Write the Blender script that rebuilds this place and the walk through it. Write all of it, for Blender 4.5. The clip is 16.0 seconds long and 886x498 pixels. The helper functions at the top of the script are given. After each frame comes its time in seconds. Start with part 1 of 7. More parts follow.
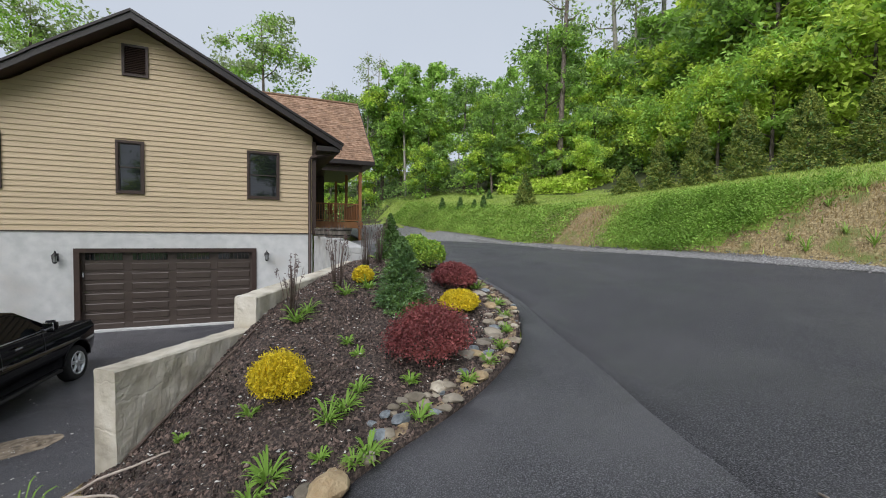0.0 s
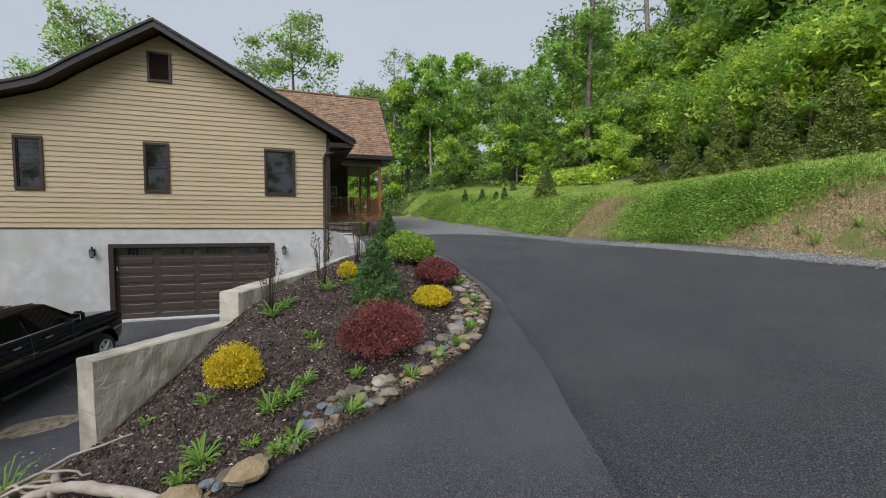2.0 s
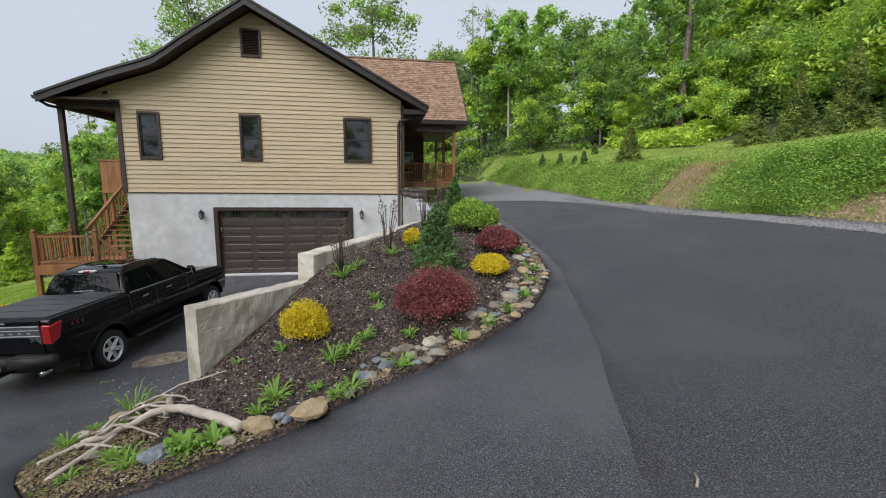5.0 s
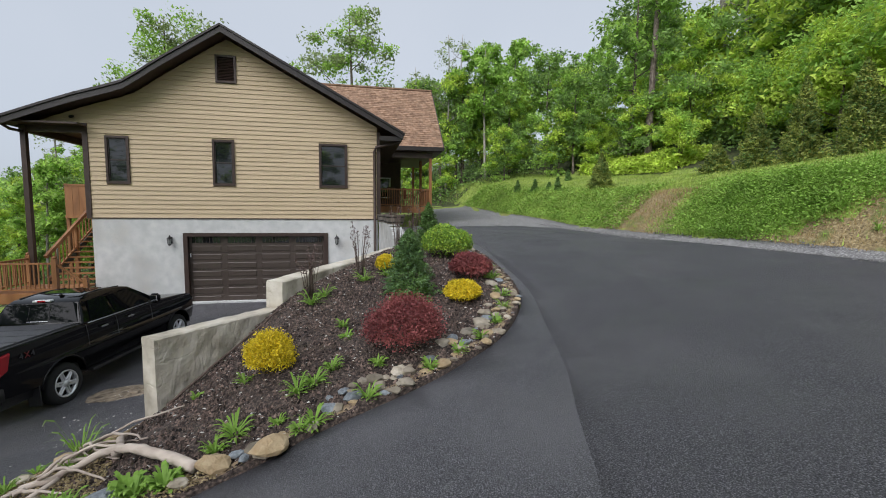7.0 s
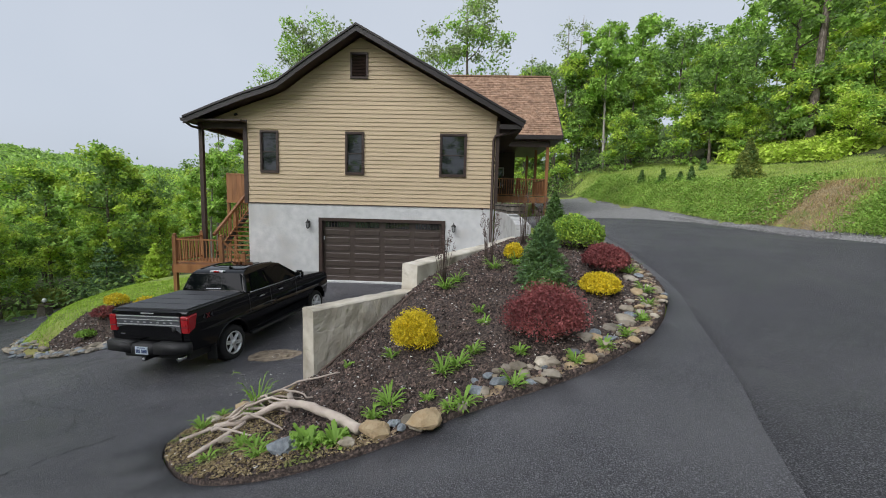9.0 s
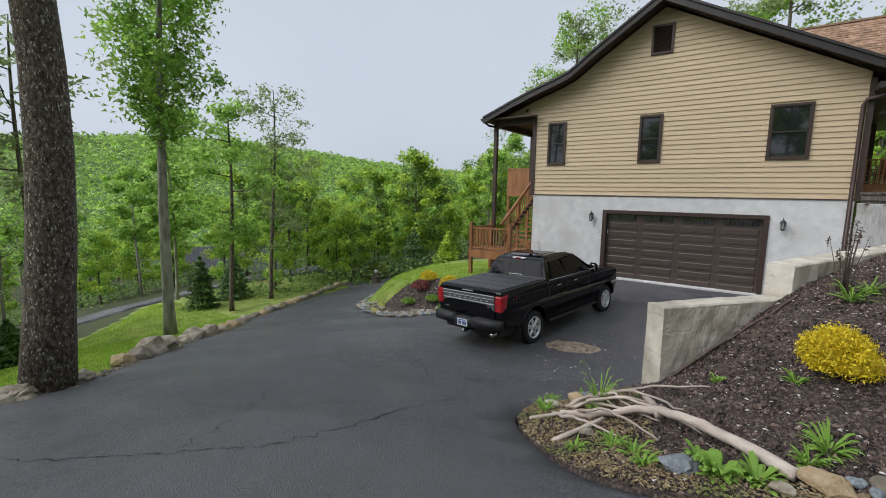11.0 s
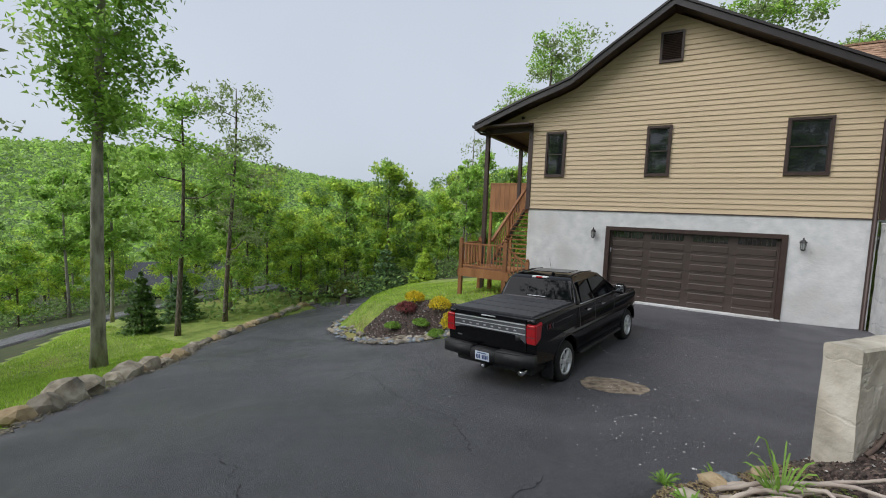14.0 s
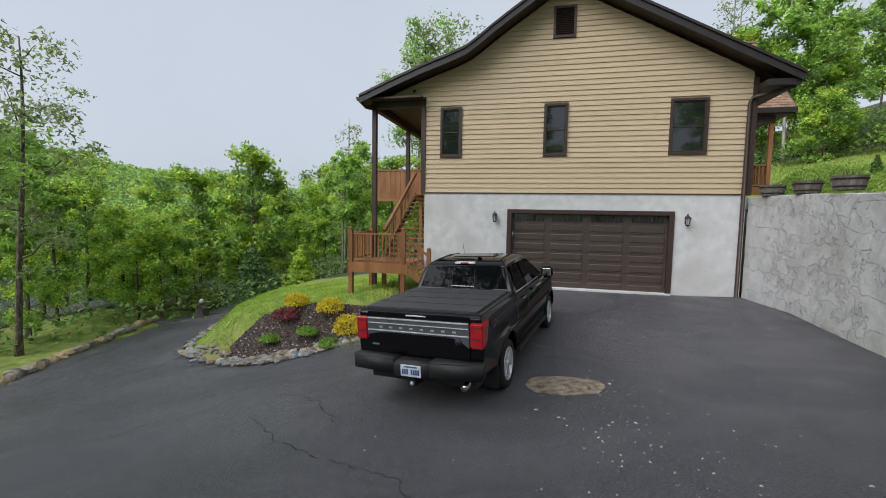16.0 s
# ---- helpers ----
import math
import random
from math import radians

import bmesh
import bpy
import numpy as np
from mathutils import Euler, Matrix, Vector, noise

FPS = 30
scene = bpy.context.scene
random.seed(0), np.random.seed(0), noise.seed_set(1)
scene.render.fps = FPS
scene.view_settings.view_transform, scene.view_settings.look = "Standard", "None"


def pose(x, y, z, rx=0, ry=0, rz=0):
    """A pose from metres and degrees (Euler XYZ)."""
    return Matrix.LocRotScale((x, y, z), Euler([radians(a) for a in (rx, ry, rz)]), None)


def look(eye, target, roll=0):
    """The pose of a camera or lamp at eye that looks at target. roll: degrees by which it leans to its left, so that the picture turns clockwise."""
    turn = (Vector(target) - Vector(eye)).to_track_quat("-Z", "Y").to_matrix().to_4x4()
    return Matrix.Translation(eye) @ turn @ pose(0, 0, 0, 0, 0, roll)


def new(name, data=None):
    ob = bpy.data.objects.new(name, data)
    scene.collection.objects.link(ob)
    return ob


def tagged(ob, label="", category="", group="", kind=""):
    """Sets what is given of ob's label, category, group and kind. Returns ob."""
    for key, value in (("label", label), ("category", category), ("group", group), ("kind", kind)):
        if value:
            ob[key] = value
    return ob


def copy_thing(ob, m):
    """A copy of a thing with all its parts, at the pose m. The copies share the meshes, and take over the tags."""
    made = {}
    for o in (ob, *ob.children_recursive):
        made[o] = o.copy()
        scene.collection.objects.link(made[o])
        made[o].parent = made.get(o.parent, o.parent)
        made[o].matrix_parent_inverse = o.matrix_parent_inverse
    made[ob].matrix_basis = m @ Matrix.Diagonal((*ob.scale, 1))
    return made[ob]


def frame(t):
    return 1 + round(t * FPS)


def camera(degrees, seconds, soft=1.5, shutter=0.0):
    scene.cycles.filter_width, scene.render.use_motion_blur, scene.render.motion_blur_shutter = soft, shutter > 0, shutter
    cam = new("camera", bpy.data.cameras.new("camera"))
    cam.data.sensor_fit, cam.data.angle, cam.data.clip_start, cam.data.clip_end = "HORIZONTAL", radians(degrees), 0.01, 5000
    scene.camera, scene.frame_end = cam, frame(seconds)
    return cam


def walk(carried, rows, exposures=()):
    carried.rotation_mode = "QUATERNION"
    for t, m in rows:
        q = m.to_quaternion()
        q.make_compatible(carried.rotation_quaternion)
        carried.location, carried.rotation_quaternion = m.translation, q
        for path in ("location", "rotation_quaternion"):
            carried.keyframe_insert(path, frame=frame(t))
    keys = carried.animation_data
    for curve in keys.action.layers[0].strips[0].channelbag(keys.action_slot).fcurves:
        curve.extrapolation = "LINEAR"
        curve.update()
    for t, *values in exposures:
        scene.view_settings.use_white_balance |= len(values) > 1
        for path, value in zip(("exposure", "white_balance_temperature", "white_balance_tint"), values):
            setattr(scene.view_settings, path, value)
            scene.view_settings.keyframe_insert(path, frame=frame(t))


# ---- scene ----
cam = camera(92.0, 16.0, 1.0)
PATH = [
    (0, (0.036, 0.033, 1.526), (0.842, 1.861, 1.449), 0.8),
    (0.5, (0.162, -0.012, 1.52), (0.956, 1.823, 1.476), -0.6),
    (1, (0.427, -0.106, 1.581), (1.166, 1.752, 1.547), -1.7),
    (1.5, (0.584, -0.35, 1.609), (1.268, 1.528, 1.54), -0.2),
    (2, (0.882, -0.442, 1.631), (1.53, 1.447, 1.511), 0.3),
    (2.5, (1.023, -0.549, 1.639), (1.64, 1.343, 1.448), 0.2),
    (3, (1.154, -0.645, 1.67), (1.777, 1.231, 1.367), 0.9),
    (3.5, (1.224, -0.615, 1.688), (1.862, 1.257, 1.394), 1.2),
    (4, (1.211, -0.628, 1.693), (1.853, 1.245, 1.412), 1.6),
    (4.5, (1.107, -0.662, 1.689), (1.468, 1.283, 1.394), 1.1),
    (5, (1.128, -0.668, 1.703), (1.422, 1.29, 1.417), 0.5),
    (5.2, (1.18, -0.684, 1.706), (1.575, 1.256, 1.427), 0.9),
    (7.3, (1.241, -0.654, 1.72), (1.632, 1.301, 1.554), 0.5),
    (7.5, (1.2, -0.656, 1.717), (1.584, 1.298, 1.531), 1.0),
    (8, (1.084, -0.623, 1.703), (1.297, 1.354, 1.491), 1.6),
    (8.2, (1.019, -0.608, 1.698), (1.131, 1.377, 1.477), 1.4),
    (10.3, (0.108, -0.525, 1.57), (-0.457, 1.383, 1.368), 1.3),
    (10.5, (-0.07, -0.537, 1.552), (-0.819, 1.304, 1.332), 0.8),
    (11, (-0.502, -0.507, 1.457), (-1.647, 1.111, 1.193), 0.9),
    (11.5, (-0.87, -0.626, 1.438), (-2.213, 0.835, 1.186), 1.5),
    (12, (-1.202, -0.693, 1.421), (-2.784, 0.507, 1.185), 0.8),
    (12.5, (-1.524, -0.533, 1.376), (-3.165, 0.6, 1.225), 0.9),
    (13, (-1.827, -0.253, 1.302), (-3.284, 1.108, 1.147), 1.1),
    (13.5, (-2.079, 0.134, 1.194), (-3.369, 1.653, 1.018), 1.1),
    (14, (-2.465, 0.447, 1.108), (-3.459, 2.174, 0.94), 2.3),
    (14.5, (-2.813, 0.776, 1.025), (-3.602, 2.604, 0.84), 1.8),
    (15, (-3.199, 1.191, 0.927), (-3.832, 3.077, 0.722), 1.7),
    (15.5, (-3.576, 1.529, 0.84), (-4.153, 3.434, 0.642), 0.4),
    (16, (-3.926, 2.053, 0.658), (-4.376, 3.995, 0.496), 1.0),
]
walk(cam, [(t, look(eye, target, roll)) for t, eye, target, roll in PATH], [(t, 0.5 + s, 6250, 15.0) for t, s in ((0, 0.0), (1, -0.1), (2, -0.17), (3, 0.15), (4, 0.24), (5, 0.06), (7.5, 0.0), (16, 0.02))])

# ---- world, sun and exposure ----
SUN_EL, SUN_AZ = radians(44), radians(222)
world = bpy.data.worlds.new("overcast_sky")
scene.world = world
world.use_nodes = True
wn, wl = world.node_tree.nodes, world.node_tree.links
wn.clear()
w_out, w_bg = wn.new("ShaderNodeOutputWorld"), wn.new("ShaderNodeBackground")
w_sky, w_mix, w_sat = wn.new("ShaderNodeTexSky"), wn.new("ShaderNodeMix"), wn.new("ShaderNodeHueSaturation")
w_sky.sky_type, w_sky.sun_disc = "NISHITA", False
w_sky.sun_elevation, w_sky.sun_rotation = SUN_EL, SUN_AZ
w_sky.dust_density, w_sky.air_density = 3.0, 1.0
w_sat.inputs["Saturation"].default_value = 0.25
w_mix.data_type = "RGBA"
w_mix.inputs["Factor"].default_value = 0.72
w_coord, w_noise = wn.new("ShaderNodeTexCoord"), wn.new("ShaderNodeTexNoise")
w_noise.inputs["Scale"].default_value, w_noise.inputs["Detail"].default_value = 1.6, 4
w_ramp = wn.new("ShaderNodeValToRGB")
w_ramp.color_ramp.elements[0].position, w_ramp.color_ramp.elements[0].color = 0.3, (5.6, 6.4, 7.0, 1)
w_ramp.color_ramp.elements[1].position, w_ramp.color_ramp.elements[1].color = 0.7, (6.45, 7.15, 7.65, 1)
wl.new(w_coord.outputs["Generated"], w_noise.inputs["Vector"])
wl.new(w_noise.outputs["Fac"], w_ramp.inputs["Fac"])
wl.new(w_sky.outputs["Color"], w_sat.inputs["Color"])
wl.new(w_sat.outputs["Color"], w_mix.inputs["A"])
wl.new(w_ramp.outputs["Color"], w_mix.inputs["B"])
wl.new(w_mix.outputs["Result"], w_bg.inputs["Color"])
w_bg.inputs["Strength"].default_value = 0.078
wl.new(w_bg.outputs["Background"], w_out.inputs["Surface"])
sun = new("sun", bpy.data.lights.new("sun", "SUN"))
sun.data.energy, sun.data.angle, sun.data.color = 2.5, radians(60), (1.0, 0.985, 0.96)
sun.matrix_world = pose(0, 0, 60, 90 - math.degrees(SUN_EL), 0, 180 - math.degrees(SUN_AZ))


# ---- materials ----
def material(name, stops, scale=5.0, rough=0.8, metal=0.0, bump=0.0, bump_scale=None, detail=6.0, spots=None, coat=0.0, sheen_patches=0.0, stretch=(1, 1, 1), random_tint=0.0, spec=0.5, island=0.0, space="Object"):
    """A noise-varied surface: stops are colours along a noise, spots a second, larger noise (colour, scale, low, high)."""
    m = bpy.data.materials.new(name)
    m.use_nodes = True
    nt = m.node_tree
    n, l = nt.nodes, nt.links
    b = n["Principled BSDF"]
    co, mp = n.new("ShaderNodeTexCoord"), n.new("ShaderNodeMapping")
    mp.inputs["Scale"].default_value = stretch
    if space == "World":
        geo = n.new("ShaderNodeNewGeometry")
        l.new(geo.outputs["Position"], mp.inputs["Vector"])
    else:
        l.new(co.outputs["Object"], mp.inputs["Vector"])
    tex = n.new("ShaderNodeTexNoise")
    tex.inputs["Scale"].default_value, tex.inputs["Detail"].default_value = scale, detail
    l.new(mp.outputs["Vector"], tex.inputs["Vector"])
    ramp = n.new("ShaderNodeValToRGB")
    el = ramp.color_ramp.elements
    for i, c in enumerate(stops):
        p = 0.3 + 0.4 * i / max(1, len(stops) - 1)
        e = el[i] if i < 2 else el.new(p)
        e.position, e.color = p, (*c, 1)
    if len(stops) == 1:
        el[1].position, el[1].color = 0.7, (*stops[0], 1)
    l.new(tex.outputs["Fac"], ramp.inputs["Fac"])
    out = ramp.outputs["Color"]
    if spots:
        colour, s2, lo, hi, *most = spots
        t2, mr, mx = n.new("ShaderNodeTexNoise"), n.new("ShaderNodeMapRange"), n.new("ShaderNodeMix")
        t2.inputs["Scale"].default_value, t2.inputs["Detail"].default_value = s2, 4
        l.new(mp.outputs["Vector"], t2.inputs["Vector"])
        mr.inputs["From Min"].default_value, mr.inputs["From Max"].default_value = lo, hi
        mr.inputs["To Max"].default_value = most[0] if most else 1.0
        l.new(t2.outputs["Fac"], mr.inputs["Value"])
        mx.data_type = "RGBA"
        l.new(mr.outputs["Result"], mx.inputs["Factor"])
        l.new(out, mx.inputs["A"])
        mx.inputs["B"].default_value = (*colour, 1)
        out = mx.outputs["Result"]
    if random_tint or island:
        hs, mr2 = n.new("ShaderNodeHueSaturation"), n.new("ShaderNodeMapRange")
        if island:
            src = n.new("ShaderNodeNewGeometry").outputs["Random Per Island"]
        else:
            src = n.new("ShaderNodeObjectInfo").outputs["Random"]
        k = max(random_tint, island)
        mr2.inputs["To Min"].default_value, mr2.inputs["To Max"].default_value = 1 - k, 1 + k
        l.new(src, mr2.inputs["Value"])
        l.new(mr2.outputs["Result"], hs.inputs["Value"])
        l.new(out, hs.inputs["Color"])
        out = hs.outputs["Color"]
    l.new(out, b.inputs["Base Color"])
    b.inputs["Roughness"].default_value, b.inputs["Metallic"].default_value = rough, metal
    b.inputs["Specular IOR Level"].default_value = spec
    if sheen_patches:
        t3, m3 = n.new("ShaderNodeTexNoise"), n.new("ShaderNodeMapRange")
        t3.inputs["Scale"].default_value, t3.inputs["Detail"].default_value, t3.inputs["Distortion"].default_value = 0.55, 7, 0.8
        l.new(mp.outputs["Vector"], t3.inputs["Vector"])
        m3.inputs["From Min"].default_value, m3.inputs["From Max"].default_value = 0.40, 0.60
        m3.inputs["To Min"].default_value, m3.inputs["To Max"].default_value = rough + sheen_patches, rough - sheen_patches
        l.new(t3.outputs["Fac"], m3.inputs["Value"])
        l.new(m3.outputs["Result"], b.inputs["Roughness"])
    if coat:
        b.inputs["Coat Weight"].default_value, b.inputs["Coat Roughness"].default_value = coat, 0.03
    if bump:
        bt, bn = n.new("ShaderNodeTexNoise"), n.new("ShaderNodeBump")
        bt.inputs["Scale"].default_value, bt.inputs["Detail"].default_value = bump_scale or scale * 4, 5
        l.new(mp.outputs["Vector"], bt.inputs["Vector"])
        l.new(bt.outputs["Fac"], bn.inputs["Height"])
        bn.inputs["Strength"].default_value, bn.inputs["Distance"].default_value = bump, 0.02
        l.new(bn.outputs["Normal"], b.inputs["Normal"])
    return m


def leaf_material(name, dark, light, rough=0.55, through_light=0.46):
    m = material(name, [dark, light], scale=0.9, rough=rough, island=0.35, spec=0.3)
    b = m.node_tree.nodes["Principled BSDF"]
    nt = m.node_tree
    tr, mx, out = nt.nodes.new("ShaderNodeBsdfTranslucent"), nt.nodes.new("ShaderNodeMixShader"), nt.nodes["Material Output"]
    src = b.inputs["Base Color"].links[0].from_socket
    nt.links.new(src, tr.inputs["Color"])
    mx.inputs["Fac"].default_value = through_light
    nt.links.new(b.outputs["BSDF"], mx.inputs[1])
    nt.links.new(tr.outputs["BSDF"], mx.inputs[2])
    nt.links.new(mx.outputs["Shader"], out.inputs["Surface"])
    return m


M_ASPHALT = material("asphalt", [(0.008, 0.008, 0.010), (0.054, 0.054, 0.063), (0.24, 0.24, 0.255)], scale=95, rough=0.5, sheen_patches=0.12, bump=1.0, bump_scale=120, detail=3.0, spots=((0.115, 0.114, 0.122), 0.33, 0.46, 0.56, 0.6), space="World", spec=0.6)
M_LANE = material("asphalt_lane", [(0.008, 0.008, 0.010), (0.044, 0.044, 0.051), (0.20, 0.20, 0.215)], scale=95, rough=0.58, bump=1.0, bump_scale=120, detail=3.0, sheen_patches=0.08, spots=((0.092, 0.091, 0.098), 0.5, 0.42, 0.62, 0.55), space="World", spec=0.45)
M_SEAL = material("fresh_sealer", [(0.018, 0.018, 0.02), (0.03, 0.03, 0.033)], scale=60, rough=0.7, bump=0.6, bump_scale=160, space="World", spec=0.4)
M_GRASS = material("grass_soil", [(0.11, 0.16, 0.022), (0.20, 0.27, 0.046), (0.28, 0.32, 0.08)], scale=2.2, rough=0.9, bump=1.0, bump_scale=30, spots=((0.24, 0.19, 0.08), 0.22, 0.56, 0.68), space="World")
M_FOREST = material("forest_floor", [(0.02, 0.028, 0.01), (0.045, 0.06, 0.015), (0.07, 0.06, 0.03)], scale=1.5, rough=0.95, bump=1.0, bump_scale=12, space="World")
M_MULCH = material("mulch_soil", [(0.010, 0.007, 0.006), (0.050, 0.036, 0.030), (0.17, 0.125, 0.10)], scale=34, rough=0.92, bump=1.0, bump_scale=70, spots=((0.13, 0.10, 0.07), 1.2, 0.6, 0.75), space="World")
M_CHIP = material("bark_chips", [(0.030, 0.020, 0.017), (0.17, 0.122, 0.10)], scale=9, rough=0.9, island=0.95, space="World")
M_STUCCO = material("white_stucco", [(0.51, 0.52, 0.51), (0.58, 0.585, 0.575), (0.65, 0.65, 0.635)], scale=3.2, rough=0.85, bump=0.55, bump_scale=11, spots=((0.36, 0.33, 0.28), 0.8, 0.54, 0.80, 0.6), space="World")
M_SIDING = material("tan_siding", [(0.50, 0.39, 0.245), (0.54, 0.425, 0.27)], scale=2.0, rough=0.6, bump=0.25, bump_scale=60, stretch=(0.3, 1, 6), random_tint=0.035, space="World")
M_BROWN = material("dark_brown_trim", [(0.035, 0.020, 0.015), (0.055, 0.032, 0.024)], scale=5, rough=0.5, bump=0.15)
M_FASCIA = material("brown_black_fascia", [(0.018, 0.014, 0.013), (0.028, 0.021, 0.02)], scale=4, rough=0.4)
M_GDOOR = material("brown_garage_steel", [(0.060, 0.044, 0.036), (0.072, 0.054, 0.044)], scale=3, rough=0.42, bump=0.1, bump_scale=90)
M_SHINGLE = material("brown_shingle", [(0.15, 0.085, 0.05), (0.26, 0.16, 0.10), (0.33, 0.22, 0.15)], scale=6, rough=0.9, bump=0.6, bump_scale=90, random_tint=0.18, island=0.22)
M_CEDAR = material("stained_deck_wood", [(0.17, 0.068, 0.022), (0.27, 0.115, 0.04), (0.33, 0.155, 0.06)], scale=3, rough=0.6, bump=0.25, stretch=(1, 1, 0.25), random_tint=0.12)
M_REDWOOD = material("red_stained_wood", [(0.16, 0.03, 0.02), (0.22, 0.05, 0.03)], scale=4, rough=0.6)
M_GREYWOOD = material("weathered_barrel_wood", [(0.10, 0.085, 0.07), (0.19, 0.165, 0.14)], scale=8, rough=0.9, bump=0.5, random_tint=0.2)
M_GLASS = material("window_glass", [(0.012, 0.014, 0.016)], rough=0.04, spec=0.9)
M_SCREEN = material("window_sash", [(0.03, 0.02, 0.016), (0.04, 0.028, 0.022)], rough=0.5)
M_ROCK = material("field_stone", [(0.15, 0.125, 0.09), (0.29, 0.25, 0.19), (0.42, 0.38, 0.31)], scale=4.5, rough=0.9, bump=0.9, bump_scale=16, spots=((0.14, 0.13, 0.11), 1.8, 0.55, 0.7), random_tint=0.35, space="World")
M_TANROCK = material("tan_stone", [(0.34, 0.24, 0.13), (0.46, 0.36, 0.22)], scale=4, rough=0.9, bump=0.8, bump_scale=16, random_tint=0.2)
M_BLUEROCK = material("blue_grey_stone", [(0.13, 0.15, 0.17), (0.28, 0.31, 0.33)], scale=5, rough=0.85, bump=0.8, bump_scale=18, random_tint=0.3)
M_MOSSROCK = material("mossy_boulder", [(0.09, 0.075, 0.055), (0.21, 0.18, 0.145), (0.36, 0.33, 0.285)], scale=4.0, rough=0.92, bump=1.0, bump_scale=13, spots=((0.15, 0.16, 0.03), 1.6, 0.50, 0.60), space="World")
M_GRAVEL = material("crushed_gravel", [(0.07, 0.068, 0.066), (0.17, 0.168, 0.166), (0.32, 0.315, 0.31)], scale=28, rough=0.9, bump=1.0, bump_scale=60, space="World", island=0.3)
M_STRAW = material("dry_straw_soil", [(0.09, 0.066, 0.032), (0.235, 0.18, 0.09), (0.40, 0.325, 0.18)], scale=22, rough=0.95, bump=1.0, bump_scale=40, spots=((0.13, 0.16, 0.04), 1.4, 0.55, 0.66), space="World")
M_BARK = material("grey_brown_bark", [(0.035, 0.027, 0.021), (0.125, 0.10, 0.078), (0.25, 0.215, 0.185)], scale=14, rough=0.95, bump=1.0, bump_scale=26, stretch=(1, 1, 0.3), space="World")
M_BIGBARK = material("lichened_bark", [(0.022, 0.016, 0.012), (0.085, 0.064, 0.049), (0.20, 0.17, 0.14)], scale=22, rough=0.95, bump=1.0, bump_scale=36, stretch=(1, 1, 0.55), spots=((0.46, 0.44, 0.35), 34.0, 0.60, 0.66), space="World")
M_PALEBARK = material("pale_bark", [(0.12, 0.11, 0.09), (0.28, 0.26, 0.22), (0.38, 0.36, 0.32)], scale=6, rough=0.9, bump=0.8, bump_scale=18, stretch=(1, 1, 0.3), space="World")
M_DRIFT = material("bleached_branch", [(0.30, 0.24, 0.20), (0.52, 0.45, 0.385)], scale=6, rough=0.85, bump=0.6, stretch=(0.4, 1, 1), random_tint=0.15)
M_LEAF = leaf_material("spring_leaf", (0.175, 0.320, 0.065), (0.470, 0.700, 0.140))
M_LEAF_DARK = leaf_material("dark_leaf", (0.120, 0.225, 0.068), (0.310, 0.460, 0.125))
M_LEAF_LIME = leaf_material("lime_leaf", (0.36, 0.50, 0.065), (0.64, 0.80, 0.13))
M_LEAF_PALE = leaf_material("pale_leaf", (0.217, 0.283, 0.119), (0.368, 0.443, 0.195))
M_NEEDLE = leaf_material("spruce_needle", (0.055, 0.115, 0.030), (0.150, 0.265, 0.060), through_light=0.15)
M_NEEDLE_OLIVE = leaf_material("olive_needle", (0.140, 0.185, 0.038), (0.430, 0.470, 0.105), through_light=0.25)
M_NEEDLE_BLUE = leaf_material("bluish_needle", (0.090, 0.180, 0.085), (0.230, 0.360, 0.160), through_light=0.15)
M_GOLD = leaf_material("gold_thread_leaf", (0.58, 0.45, 0.02), (0.88, 0.72, 0.04), through_light=0.3)
M_BARBERRY = leaf_material("purple_barberry_leaf", (0.09, 0.020, 0.024), (0.46, 0.145, 0.135), through_light=0.25)
M_WEED = leaf_material("weed_leaf", (0.140, 0.270, 0.035), (0.310, 0.490, 0.090), through_light=0.3)
M_GRASSBLADE = leaf_material("grass_blade", (0.235, 0.390, 0.045), (0.480, 0.660, 0.105), through_light=0.3)
M_BANKGRASS = leaf_material("rough_bank_grass", (0.170, 0.270, 0.045), (0.400, 0.500, 0.115), through_light=0.3)
M_RUST = leaf_material("dead_conifer_needle", (0.26, 0.09, 0.04), (0.50, 0.21, 0.10), through_light=0.1)
M_DEADSTEM = material("dry_brown_stem", [(0.075, 0.05, 0.04), (0.15, 0.11, 0.09)], scale=12, rough=0.95)
M_PAINT = material("black_car_paint", [(0.003, 0.003, 0.004)], rough=0.1, coat=0.15, spec=0.2)
M_CARGLASS = material("tinted_car_glass", [(0.004, 0.005, 0.006)], rough=0.03, spec=0.1)
M_BLACKPLASTIC = material("black_plastic", [(0.012, 0.012, 0.013), (0.02, 0.02, 0.021)], scale=20, rough=0.6, bump=0.2, bump_scale=200)
M_VINYL = material("tonneau_vinyl", [(0.034, 0.035, 0.039), (0.05, 0.051, 0.056)], scale=30, rough=0.5, bump=0.15, bump_scale=250)
M_TYRE = material("tyre_rubber", [(0.012, 0.012, 0.012), (0.02, 0.02, 0.02)], scale=30, rough=0.85)
M_BANDGREY = material("satin_grey_trim", [(0.10, 0.105, 0.115), (0.14, 0.145, 0.155)], scale=8, rough=0.35, metal=0.4)
M_CHROME = material("chrome", [(0.62, 0.63, 0.65)], rough=0.12, metal=1.0)
M_SATIN = material("satin_aluminium", [(0.50, 0.51, 0.54), (0.58, 0.59, 0.62)], scale=8, rough=0.42, metal=0.55)
M_WHEEL = material("bright_machined_alloy", [(0.70, 0.71, 0.72), (0.80, 0.81, 0.82)], scale=8, rough=0.3, metal=0.6)
M_REDLENS = material("red_lens", [(0.38, 0.008, 0.012)], rough=0.12, spec=0.7)
